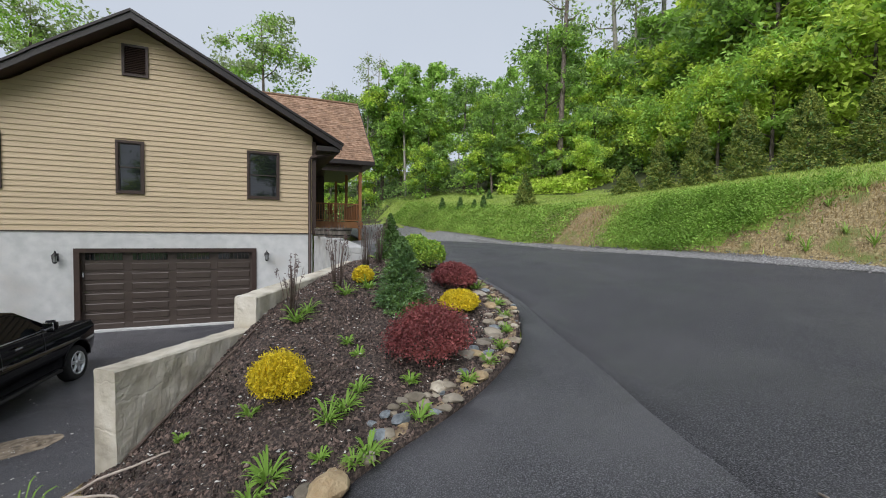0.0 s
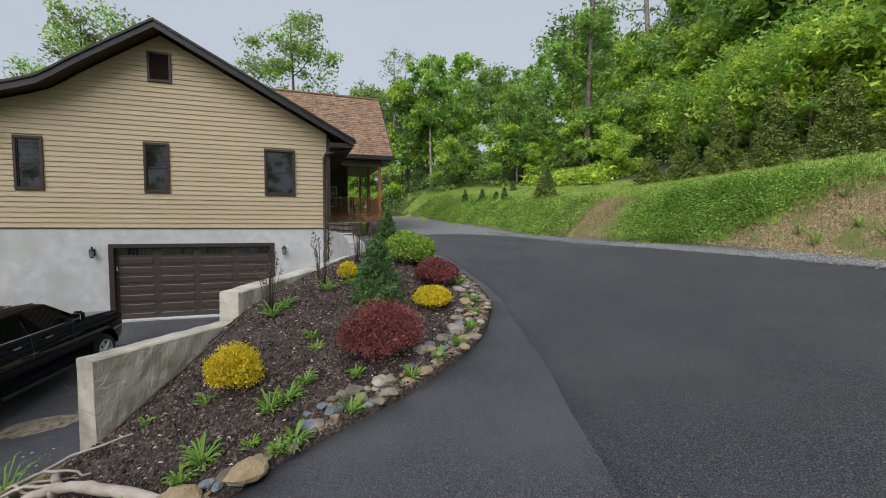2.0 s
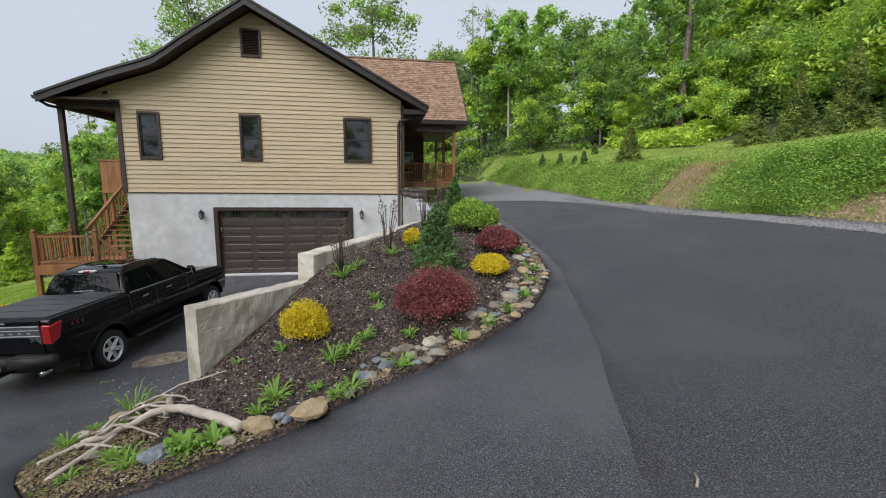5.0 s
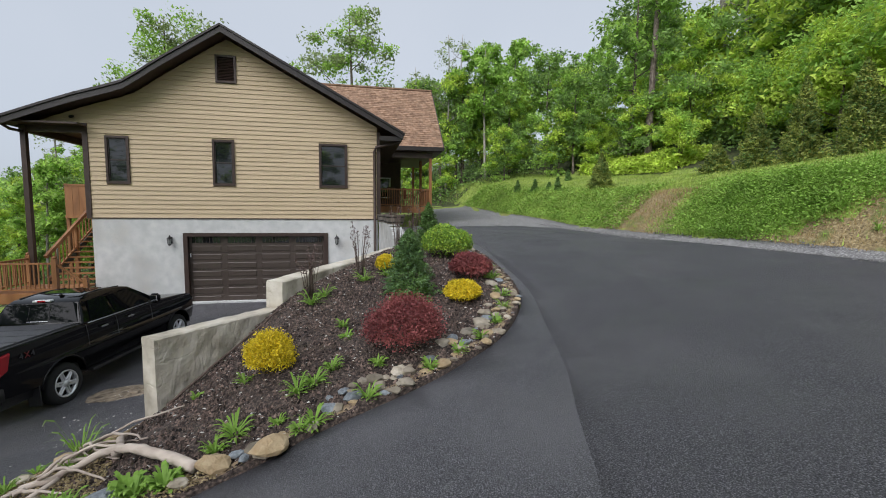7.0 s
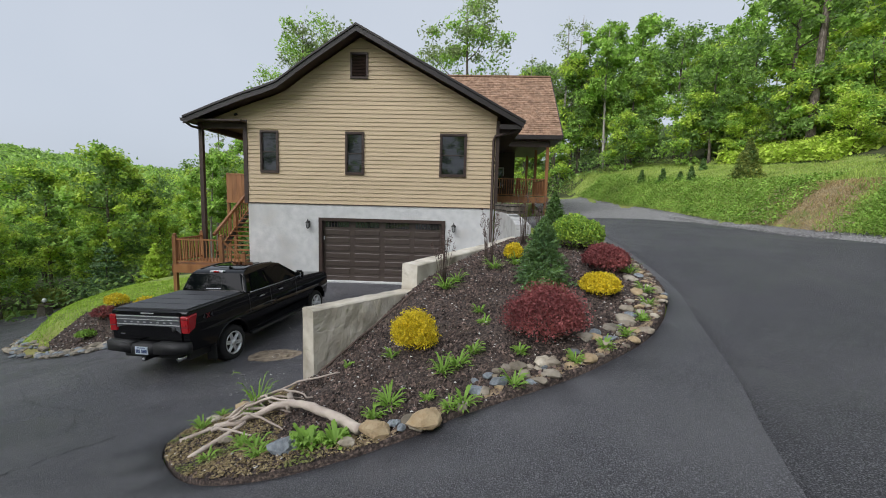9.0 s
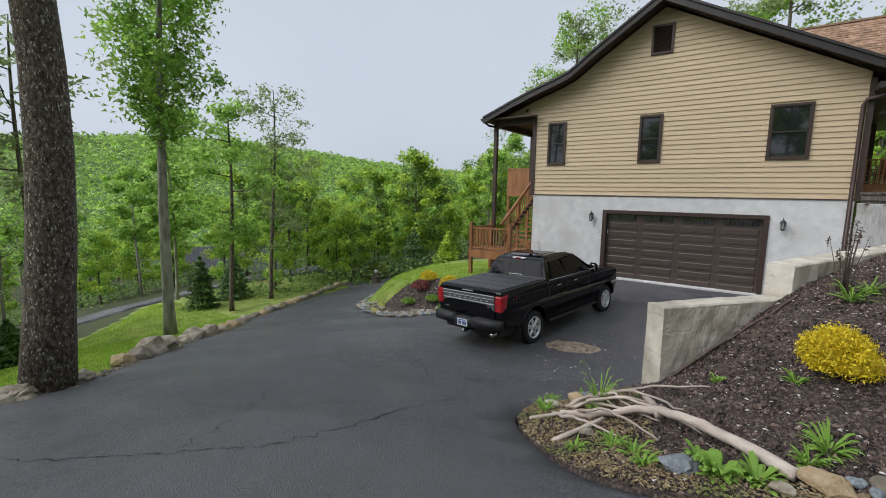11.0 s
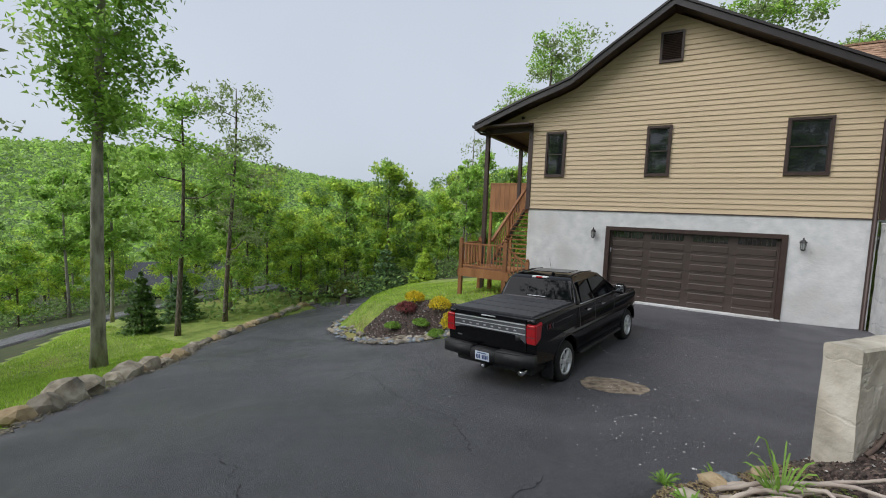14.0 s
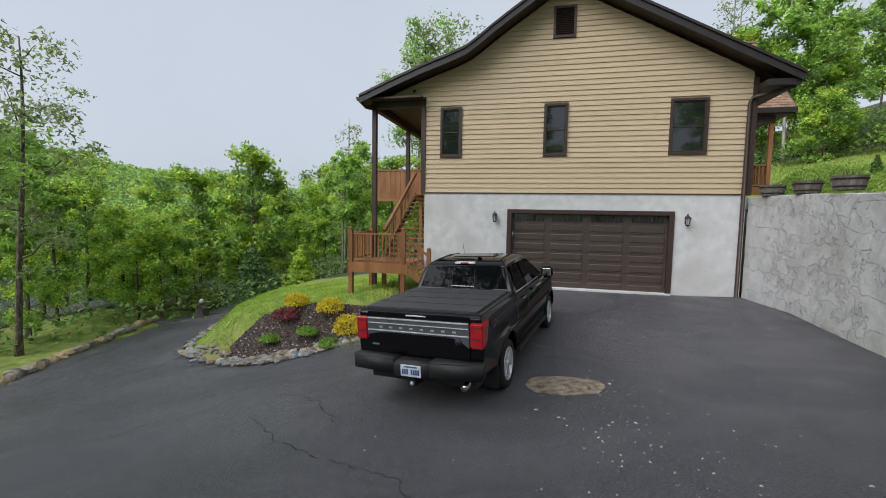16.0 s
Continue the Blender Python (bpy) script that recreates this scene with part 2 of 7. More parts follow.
M_WHITE = material("white_plastic", [(0.72, 0.73, 0.74)], rough=0.4)
M_PLATE = material("number_plate", [(0.55, 0.62, 0.70), (0.62, 0.68, 0.75)], scale=10, rough=0.4)
M_PLATEINK = material("plate_ink", [(0.05, 0.08, 0.20)], rough=0.5)
M_REDINK = material("red_decal", [(0.22, 0.02, 0.02)], rough=0.4)
M_BLACKIRON = material("black_iron", [(0.012, 0.011, 0.011), (0.025, 0.022, 0.02)], scale=12, rough=0.5, metal=0.3)
M_LANTERNGLASS = material("seeded_lantern_glass", [(0.30, 0.31, 0.30)], rough=0.15, spec=0.7)
M_METALROOF = material("pale_metal_roof", [(0.62, 0.66, 0.70), (0.70, 0.74, 0.78)], scale=0.5, rough=0.35)
M_DARKROOF = material("grey_shingle_roof", [(0.05, 0.055, 0.06), (0.09, 0.095, 0.105)], scale=4, rough=0.9, random_tint=0.1)
M_LOGWALL = material("log_wall", [(0.26, 0.12, 0.04), (0.40, 0.20, 0.075)], scale=2, rough=0.7)
M_GREYWALL = material("grey_house_wall", [(0.16, 0.17, 0.17), (0.22, 0.23, 0.23)], scale=2, rough=0.8)
M_SANDPATCH = material("sand_patch", [(0.09, 0.068, 0.05), (0.22, 0.175, 0.125), (0.33, 0.27, 0.20)], scale=8, rough=0.95, bump=0.8, space="World")
M_HILL = material("wooded_hill", [(0.035, 0.07, 0.02), (0.07, 0.13, 0.03), (0.11, 0.18, 0.045)], scale=0.09, rough=1.0, bump=1.0, bump_scale=0.4, space="World")
M_SOIL = material("bare_tan_soil", [(0.10, 0.072, 0.042), (0.24, 0.175, 0.105), (0.36, 0.28, 0.18)], scale=14, rough=0.95, bump=1.0, bump_scale=40, space="World")
M_SANDSTONE = material("chip_white", [(0.40, 0.39, 0.36), (0.58, 0.57, 0.54)], scale=9, rough=0.9, island=0.35)
# near-black that paints the shade behind the vent slats
M_VENTSHADE = material("vent_shade_black", [(0.01, 0.009, 0.009)], rough=0.9)



def scored(name, base, joint=(0.62, 0.2), deep=0.9):
    """Rough stucco with wandering trowel scores in loose courses."""
    m = material(name, base, scale=3.0, rough=0.9, bump=1.0, bump_scale=11, spots=((0.26, 0.24, 0.20), 1.1, 0.5, 0.75, 0.55), space="World")
    n, l = m.node_tree.nodes, m.node_tree.links
    geo, mp, nz_, add = n.new("ShaderNodeNewGeometry"), n.new("ShaderNodeMapping"), n.new("ShaderNodeTexNoise"), n.new("ShaderNodeVectorMath")
    br, bu, sc = n.new("ShaderNodeTexBrick"), n.new("ShaderNodeBump"), n.new("ShaderNodeVectorMath")
    mp.inputs["Rotation"].default_value = (radians(90), 0, radians(90))
    l.new(geo.outputs["Position"], mp.inputs["Vector"])
    nz_.inputs["Scale"].default_value, nz_.inputs["Detail"].default_value = 2.6, 5
    l.new(geo.outputs["Position"], nz_.inputs["Vector"])
    sc.operation, sc.inputs["Scale"].default_value = "SCALE", 0.35
    l.new(nz_.outputs["Color"], sc.inputs[0])
    l.new(mp.outputs["Vector"], add.inputs[0])
    l.new(sc.outputs["Vector"], add.inputs[1])
    l.new(add.outputs["Vector"], br.inputs["Vector"])
    br.inputs["Scale"].default_value, br.inputs["Mortar Size"].default_value, br.inputs["Mortar Smooth"].default_value = 1.0, 0.012, 0.6
    br.inputs["Brick Width"].default_value, br.inputs["Row Height"].default_value = joint
    old = n["Principled BSDF"].inputs["Normal"].links[0].from_socket
    bu.invert = True
    bu.inputs["Strength"].default_value, bu.inputs["Distance"].default_value = deep, 0.03
    l.new(br.outputs["Fac"], bu.inputs["Height"])
    l.new(old, bu.inputs["Normal"])
    l.new(bu.outputs["Normal"], n["Principled BSDF"].inputs["Normal"])
    return m


M_COURT = scored("scored_white_stucco", [(0.36, 0.36, 0.35), (0.45, 0.45, 0.44), (0.52, 0.52, 0.505)])
M_PARGE = scored("rough_parging", [(0.34, 0.30, 0.235), (0.55, 0.50, 0.41), (0.68, 0.635, 0.55)], (0.5, 0.33), 0.3)

# ---- mesh helpers ----
def mesh_object(name, verts, faces, mat, parent=None, smooth=False, label=""):
    me = bpy.data.meshes.new(name)
    me.from_pydata([tuple(v) for v in verts], [], [tuple(f) for f in faces])
    me.materials.append(mat)
    if smooth:
        me.shade_smooth()
    ob = new(name, me)
    ob.parent = parent
    if label:
        tagged(ob, label)
    return ob


def part(name, bm, mat, parent=None, label="", smooth=False):
    me = bpy.data.meshes.new(name)
    bm.normal_update()
    bm.to_mesh(me)
    bm.free()
    me.materials.append(mat)
    if smooth:
        me.shade_smooth()
    ob = new(name, me)
    ob.parent = parent
    if label:
        tagged(ob, label)
    return ob


def box_into(bm, x0, x1, y0, y1, z0, z1, m=None):
    v = [bm.verts.new(p) for p in ((x0, y0, z0), (x1, y0, z0), (x1, y1, z0), (x0, y1, z0), (x0, y0, z1), (x1, y0, z1), (x1, y1, z1), (x0, y1, z1))]
    for f in ((0, 3, 2, 1), (4, 5, 6, 7), (0, 1, 5, 4), (1, 2, 6, 5), (2, 3, 7, 6), (3, 0, 4, 7)):
        bm.faces.new([v[i] for i in f])
    if m is not None:
        bmesh.ops.transform(bm, matrix=m, verts=v)
    return v


def block(name, x0, x1, y0, y1, z0, z1, mat, parent=None, bevel=0.0, label="", m=None):
    bm = bmesh.new()
    box_into(bm, x0, x1, y0, y1, z0, z1, m)
    if bevel:
        bmesh.ops.bevel(bm, geom=bm.edges[:], offset=bevel, segments=2, affect="EDGES", profile=0.6)
    return part(name, bm, mat, parent, label)


def prism(name, outline, depth0, depth1, mat, parent=None, axis="y", bevel=0.0, label="", smooth=False):
    """An outline (pairs) pushed out along an axis. axis y: pairs are x, z; axis z: x, y; axis x: y, z."""
    bm = bmesh.new()
    put = {"y": lambda a, b, d: (a, d, b), "z": lambda a, b, d: (a, b, d), "x": lambda a, b, d: (d, a, b)}[axis]
    lo = [bm.verts.new(put(a, b, depth0)) for a, b in outline]
    hi = [bm.verts.new(put(a, b, depth1)) for a, b in outline]
    k = len(outline)
    bm.faces.new(lo)
    bm.faces.new(hi[::-1])
    for i in range(k):
        bm.faces.new((lo[i], hi[i], hi[(i + 1) % k], lo[(i + 1) % k]))
    bmesh.ops.recalc_face_normals(bm, faces=bm.faces[:])
    if bevel:
        bmesh.ops.bevel(bm, geom=bm.edges[:], offset=bevel, segments=2, affect="EDGES", profile=0.6)
    return part(name, bm, mat, parent, label, smooth)


def tube_arrays(points, radii, sides=8):
    pts = [Vector(p) for p in points]
    V, F = [], []
    for i, p in enumerate(pts):
        d = (pts[min(i + 1, len(pts) - 1)] - pts[max(i - 1, 0)]).normalized()
        a = d.orthogonal().normalized() if i == 0 else (a - d * a.dot(d)).normalized()
        b = d.cross(a)
        for k in range(sides):
            w = 2 * math.pi * k / sides
            V.append(p + (math.cos(w) * a + math.sin(w) * b) * float(radii[i]))
    for i in range(len(pts) - 1):
        for k in range(sides):
            F.append((i * sides + k, i * sides + (k + 1) % sides, (i + 1) * sides + (k + 1) % sides, (i + 1) * sides + k))
    F.append(tuple(range(sides))[::-1])
    F.append(tuple((len(pts) - 1) * sides + k for k in range(sides)))
    return V, F


def tube(name, points, radii, mat, parent=None, sides=8, label="", smooth=True):
    if not isinstance(radii, (list, tuple)):
        radii = [radii] * len(points)
    V, F = tube_arrays(points, radii, sides)
    return mesh_object(name, V, F, mat, parent, smooth, label)


def empty(name, at, label, category, group="", rz=0.0, kind=""):
    e = new(name)
    e.matrix_basis = pose(*at, 0, 0, rz)
    return tagged(e, label, category, group, kind)


def cards(name, centres, sizes, mat, parent=None, rng=None, up=0.4, long=1.7, direction=None, label="", simple=False):
    """Many small pointed leaves as one mesh: two bent halves each, or one plain triangle for far woods."""
    rng = rng or np.random.default_rng(1)
    C = np.asarray(centres, float)
    n = len(C)
    S = np.broadcast_to(np.asarray(sizes, float), (n,))[:, None]
    nor = rng.normal(size=(n, 3))
    nor[:, 2] = np.abs(nor[:, 2]) + up
    nor /= np.linalg.norm(nor, axis=1)[:, None]
    d = rng.normal(size=(n, 3)) if direction is None else np.asarray(direction, float) + rng.normal(size=(n, 3)) * 0.35
    d -= nor * (d * nor).sum(1)[:, None]
    d /= np.linalg.norm(d, axis=1)[:, None] + 1e-9
    s = np.cross(nor, d)
    a, b = C - d * S * long * 0.5, C + d * S * long * 0.5
    l, r = C + s * S * 0.5 - nor * S * 0.15, C - s * S * 0.5 - nor * S * 0.15
    V = (np.stack([a + s * S * 0.5, a - s * S * 0.5, b], 1) if simple else np.stack([a, l, b, r], 1)).reshape(-1, 3)
    k, tris = (3, 1) if simple else (4, 2)
    me = bpy.data.meshes.new(name)
    me.vertices.add(k * n)
    me.vertices.foreach_set("co", V.ravel())
    me.loops.add(3 * tris * n)
    base = k * np.arange(n)[:, None]
    me.loops.foreach_set("vertex_index", (base + np.array([0, 1, 2, 0, 2, 3][:3 * tris])).ravel().astype(np.int32))
    me.polygons.add(tris * n)
    me.polygons.foreach_set("loop_start", (3 * np.arange(tris * n)).astype(np.int32))
    me.polygons.foreach_set("loop_total", np.full(tris * n, 3, np.int32))
    me.update(calc_edges=True)
    me.materials.append(mat)
    ob = new(name, me)
    ob.parent = parent
    if label:
        tagged(ob, label)
    return ob


# ---- levels of the ground ----
UPPER = [(0, 0, 0), (1.2, -0.6, 0.12), (3.5, -1, 0.3), (2, 3.65, -0.05), (3.2, 4.7, 0.15), (3.75, 6.5, 0.48), (4.3, 9, 0.8), (4.4, 12.5, 1.0), (5.5, 17, 1.1), (9.6, 5.6, 0.95), (9.5, 1, 0.85), (8.5, -6, 0.5), (2, -6, -0.1), (9.9, 8.1, 1.0), (10.2, 11.6, 1.0), (11, 17.5, 1.05), (9, 26, 1.4), (0.35, 3, -0.42), (-0.1, 2.84, -0.5), (0.25, 4.3, -0.15), (1.6, 4.3, 0.05), (1.8, 5.7, 0.25), (-1.2, 5.2, -0.85), (-1.6, 3.3, -0.95), (0, 6.6, 0.2), (1.8, 9.2, 0.75), (-2.6, 4.6, -1.36), (-2.0, 5.9, -1.55), (-1.4, 2.7, -0.78)]
LOWER = [(0, 0, 0), (1.2, -0.6, 0.12), (-1.2, -0.7, -0.1), (-2.5, 0.45, -0.42), (-3.9, 2.05, -0.87), (0.35, 2.6, -0.42), (-1.7, 3.0, -0.92), (-2.4, 6.35, -1.7), (-2.95, 7.2, -1.88), (-3.8, 8.35, -2.04), (-4.4, 8.8, -2.07), (-2.5, 16.8, -1.8), (1.8, 16.4, -1.75), (-7.5, 16.8, -2.0), (-8.5, 3.9, -1.98), (-9.4, 1, -1.75), (-8.7, -0.5, -1.6), (-12.65, 3.6, -2.65), (-13.2, 5.2, -2.9), (-8.6, 10.3, -2.75), (-9.8, 11.5, -3.05), (-14, 11.7, -3.8), (-19.8, 11.7, -4.8), (-3, -4, -0.5), (2, -6, -0.1), (-6.25, 9.15, -2.19), (-5.6, 12.75, -2.09), (-4.3, 8.8, -2.09)]


def plate_surface(spots):
    """A smooth surface (thin plate) through spot heights."""
    P = np.array(spots, float)
    X, k = P[:, :2], len(P)
    d = np.linalg.norm(X[:, None] - X[None], axis=2)
    K = np.where(d > 0, d * d * np.log(d + 1e-9), 0) + np.eye(k) * 0.3
    Q = np.c_[np.ones(k), X]
    w = np.linalg.solve(np.block([[K, Q], [Q.T, np.zeros((3, 3))]]), np.r_[P[:, 2], 0, 0, 0])

    def height(x, y):
        x, y = np.asarray(x, float), np.asarray(y, float)
        r = np.sqrt((x[..., None] - X[:, 0]) ** 2 + (y[..., None] - X[:, 1]) ** 2)
        return (w[:k] * np.where(r > 0, r * r * np.log(r + 1e-9), 0)).sum(-1) + w[k] + w[k + 1] * x + w[k + 2] * y
    return height


z_up, z_low = plate_surface(UPPER), plate_surface(LOWER)


def step(a, b, x):
    t = np.clip((np.asarray(x, float) - a) / (b - a), 0, 1)
    return t * t * (3 - 2 * t)


def bank_foot(y):
    """x of the foot of the grassy bank along the upper drive."""
    return np.interp(y, [-40, 1, 5.6, 8.1, 11.6, 15, 17.5, 21, 28, 40], [9.2, 10.2, 10.0, 10.0, 10.3, 10.7, 11.0, 11.2, 10.8, 8.8])


def verge(y):
    """Width of the gravel strip before the foot of the bank."""
    return np.interp(y, [4, 8, 12], [0.1, 0.2, 0.75])


def divide(y):
    """x of the line between the lower court and the upper bed."""
    return np.interp(y, [-30, 2.5, 5.2, 6.6, 9.6, 16.8, 40], [-0.5, -0.5, -1.3, -0.1, 1.9, 2.3, 2.3])


def left_edge(y):
    """x of the rocky edge of the lower drive."""
    return np.interp(y, [-30, -8, -1.9, 0, 1.4, 3.1, 5.8, 8, 10.1, 14, 19], [-3.5, -4.5, -7.8, -8.9, -9.2, -11.1, -13.8, -16.3, -19.0, -21.5, -23])


def ground_z(x, y):
    """The lie of the land: lower court, upper drive, bank and hill, valley and far ridge."""
    x, y = np.asarray(x, float), np.asarray(y, float)
    cx, cy = np.clip(x, -22, 13), np.clip(y, -6, 26)
    w = step(-0.15, 0.15, x - divide(y))
    w = np.where(y < 2.5, step(-2.0, 2.0, x + 0.5), w)
    z = (1 - w) * z_low(cx, cy) + w * z_up(cx, cy)
    # grassy bank and wooded hill above the upper drive
    d = x - bank_foot(y)
    rise = 1.36 * step(-0.2, 1.9, d) + 0.225 * np.clip(d - 1.2, 0, 4.5) + 0.12 * np.clip(d - 5.7, 0, 3) + 0.3 * np.clip(d - 8, 0, 60)
    z = z + np.where(d > 0, rise, 0)
    back = np.clip(y - 27, 0, 60)
    z = z + 0.10 * back * step(-5, 8, x)
    # the island of lawn beside the deck
    side = x - np.interp(y, [11.35, 12.35, 13.75, 16.1, 18.7, 22, 30], [-11.1, -13.8, -15.5, -16.9, -17.8, -17.6, -15])
    front = y - np.interp(x, [-11.8, -10.4, -9.6, -8.7, -8], [11.4, 11.4, 11.8, 12.25, 12.65])
    isl = step(0.05, 2.2, np.minimum(side, front)) * (1 - step(-8.6, -7.9, x))
    top = -1.85 - 0.16 * np.clip(-9.0 - x, 0, 20) + 0.0 * y
    z = z + np.where(isl > 0, isl * np.maximum(top - z, 0), 0)
    # the slope below the lower drive, down to the valley
    e = left_edge(y) - x
    z = z - np.where(e > 0, 0.05 * np.clip(e, 0, 9) + 0.2 * np.clip(e - 9, 0, 60), 0)
    far = np.hypot(x, y)
    ridge = 62 * step(150, 620, far) * step(0.15, -0.45, x / np.maximum(far, 1)) * (0.85 + 0.25 * np.sin(np.arctan2(y, x) * 5.0 + 0.6))
    return z + ridge

# ---- ground sheet ----
def spread(lo, hi, fine0, fine1, pitch, grow=1.16):
    a = list(np.arange(fine0, fine1 + 1e-6, pitch))
    s, v = pitch, fine1
    while v < hi:
        s *= grow
        v += s
        a.append(v)
    s, v = pitch, fine0
    while v > lo:
        s *= grow
        v -= s
        a.insert(0, v)
    return np.array(a)


gx, gy = spread(-1600, 1600, -26, 20, 0.4), spread(-1600, 1600, -8, 34, 0.4)
GX, GY = np.meshgrid(gx, gy, indexing="ij")
GZ = ground_z(GX, GY)
# sunk under the paving, the bed and the house
under = (GX > left_edge(GY) + 0.3) & (GX < bank_foot(GY) - 0.12) & (GY < 30) & ~((GX < -8.2) & (GY > np.interp(GX, [-11.8, -10.4, -9.6, -8.7, -8], [11.4, 11.4, 11.8, 12.25, 12.65])) & (GX > np.interp(GY, [11.35, 12.35, 13.75, 16.1, 18.7, 22], [-11.1, -13.8, -15.5, -16.9, -17.8, -17.6])))
GZ = np.where(under, GZ - 0.12, GZ)
near_wall = (np.abs(GX - divide(GY)) < 0.8) & (GY > 2.5) & (GY < 17.5)
GZ = np.where(near_wall, np.minimum(z_low(np.clip(GX, -22, 13), np.clip(GY, -6, 26)), GZ) - 0.25, GZ)
house_zone = (GX > -8.2) & (GX < 5.6) & (GY > 16.6) & (GY < 32)
GZ = np.where(house_zone, np.minimum(GZ, -2.0), GZ)
nx, ny = len(gx), len(gy)
idx = np.arange(nx * ny).reshape(nx, ny)
quads = np.stack([idx[:-1, :-1], idx[1:, :-1], idx[1:, 1:], idx[:-1, 1:]], -1).reshape(-1, 4)
ground = mesh_object("ground", np.stack([GX, GY, GZ], -1).reshape(-1, 3), quads.tolist(), M_GRASS, smooth=True)
tagged(ground, "grassy ground falling to a wooded valley", "ground", kind="structure")
ground.data.materials.append(M_FOREST)
ground.data.materials.append(M_STRAW)
ground.data.materials.append(M_HILL)
cxy = np.stack([GX, GY], -1).reshape(-1, 2)[quads].mean(1)
qx, qy = cxy[:, 0], cxy[:, 1]
slot = np.zeros(len(qx), np.int32)
dq = qx - bank_foot(qy)
nz = np.array([noise.noise((float(a) * 0.3, float(b) * 0.3, 0.0)) + 0.9 * noise.noise((float(a) * 1.1, float(b) * 1.1, 5.0)) for a, b in cxy])
slot[(dq > 8.2 + 1.5 * nz) | ((qy > 36 + 3 * nz) & (qx > -6))] = 1
slot[(dq > 0.1) & (dq < 0.3 + 0.6 * (7.4 - qy) + 0.6 * nz) & (dq < 3.4 + nz) & (qy > -30)] = 2
slot[(dq > 0.1) & (dq < 1.7 + nz) & (qy > 10.9 + 0.8 * nz + 0.3 * dq) & (qy < 15.4 + 1.2 * nz + 0.6 * dq)] = 2
eq = left_edge(qy) - qx
slot[(eq > 13) | (qy < -20) | ((qy > 22) & (qx < -9))] = 1
slot[np.hypot(qx, qy) > 120] = 3
ground.data.polygons.foreach_set("material_index", slot)


# ---- paving ----
def filled_patch(name, outline, height, pitch, mat, lift=0.0, skirt=0.3, relief=None):
    """A paved or planted patch: the inside of an outline, gridded, with a skirt down its edge."""
    bm = bmesh.new()
    pts = [Vector((a, b, 0)) for a, b in outline]
    v = [bm.verts.new(p) for p in pts]
    f = bm.faces.new(v)
    xs, ys = [p.x for p in pts], [p.y for p in pts]
    for k in np.arange(math.ceil(min(xs) / pitch) * pitch, max(xs), pitch):
        bmesh.ops.bisect_plane(bm, geom=bm.verts[:] + bm.edges[:] + bm.faces[:], plane_co=(k, 0, 0), plane_no=(1, 0, 0))
    for k in np.arange(math.ceil(min(ys) / pitch) * pitch, max(ys), pitch):
        bmesh.ops.bisect_plane(bm, geom=bm.verts[:] + bm.edges[:] + bm.faces[:], plane_co=(0, k, 0), plane_no=(0, 1, 0))
    bmesh.ops.triangulate(bm, faces=[q for q in bm.faces if len(q.verts) > 4])
    X, Y = np.array([q.co.x for q in bm.verts]), np.array([q.co.y for q in bm.verts])
    Z = height(X, Y) + lift
    border = [q for q in bm.verts if q.is_boundary]
    edges = [e for e in bm.edges if e.is_boundary]
    for q, z in zip(bm.verts, Z):
        q.co.z = z + (relief(q.co.x, q.co.y) if relief and not q.is_boundary else 0)
    if bm.faces[:] and sum(q.normal.z for q in bm.faces) < 0:
        bmesh.ops.reverse_faces(bm, faces=bm.faces[:])
    if skirt:
        r = bmesh.ops.extrude_edge_only(bm, edges=edges)
        for q in [g for g in r["geom"] if isinstance(g, bmesh.types.BMVert)]:
            q.co.z -= skirt
    return part(name, bm, mat, smooth=True)


def smooth_line(points, per=6, closed=False):
    P = [Vector(p) for p in points]
    out, k = [], len(P)
    for i in range(k if closed else k - 1):
        p0, p1, p2, p3 = (P[(i - 1) % k], P[i], P[(i + 1) % k], P[(i + 2) % k]) if closed else (P[max(i - 1, 0)], P[i], P[i + 1], P[min(i + 2, k - 1)])
        for j in range(per):
            t = j / per
            out.append(0.5 * ((2 * p1) + (p2 - p0) * t + (2 * p0 - 5 * p1 + 4 * p2 - p3) * t * t + (3 * p1 - p0 - 3 * p2 + p3) * t ** 3))
    if not closed:
        out.append(P[-1])
    return out


BED_EDGE = [(-0.1, 2.78), (0.37, 2.95), (0.74, 3.13), (1.2, 3.28), (1.74, 3.5), (2.3, 3.85), (2.95, 4.4), (3.5, 5.15), (3.85, 6.0), (3.97, 7.4), (3.95, 8.8), (3.6, 10.0), (3.0, 10.5)]
TIP_EDGE = [(-1.42, 5.3), (-1.85, 5.26), (-2.22, 5.04), (-2.52, 4.7), (-2.58, 4.25), (-2.45, 3.8), (-2.05, 3.3), (-1.5, 2.8), (-1.0, 2.62), (-0.5, 2.65), (-0.1, 2.78)]
bed_line = smooth_line([(a, b, 0) for a, b in BED_EDGE], 5)
tip_line = smooth_line([(a, b, 0) for a, b in TIP_EDGE], 5)


def court_z(x, y):
    x, y = np.asarray(x, float), np.asarray(y, float)
    w = np.where(y < 2.75, step(-1.6, 1.2, x + 0.4), np.where(y < 4.0, step(-0.4, 0.4, x + 0.2), step(-0.01, 0.01, x - divide(y) - 0.6)))
    return (1 - w) * z_low(x, y) + w * z_up(x, y)


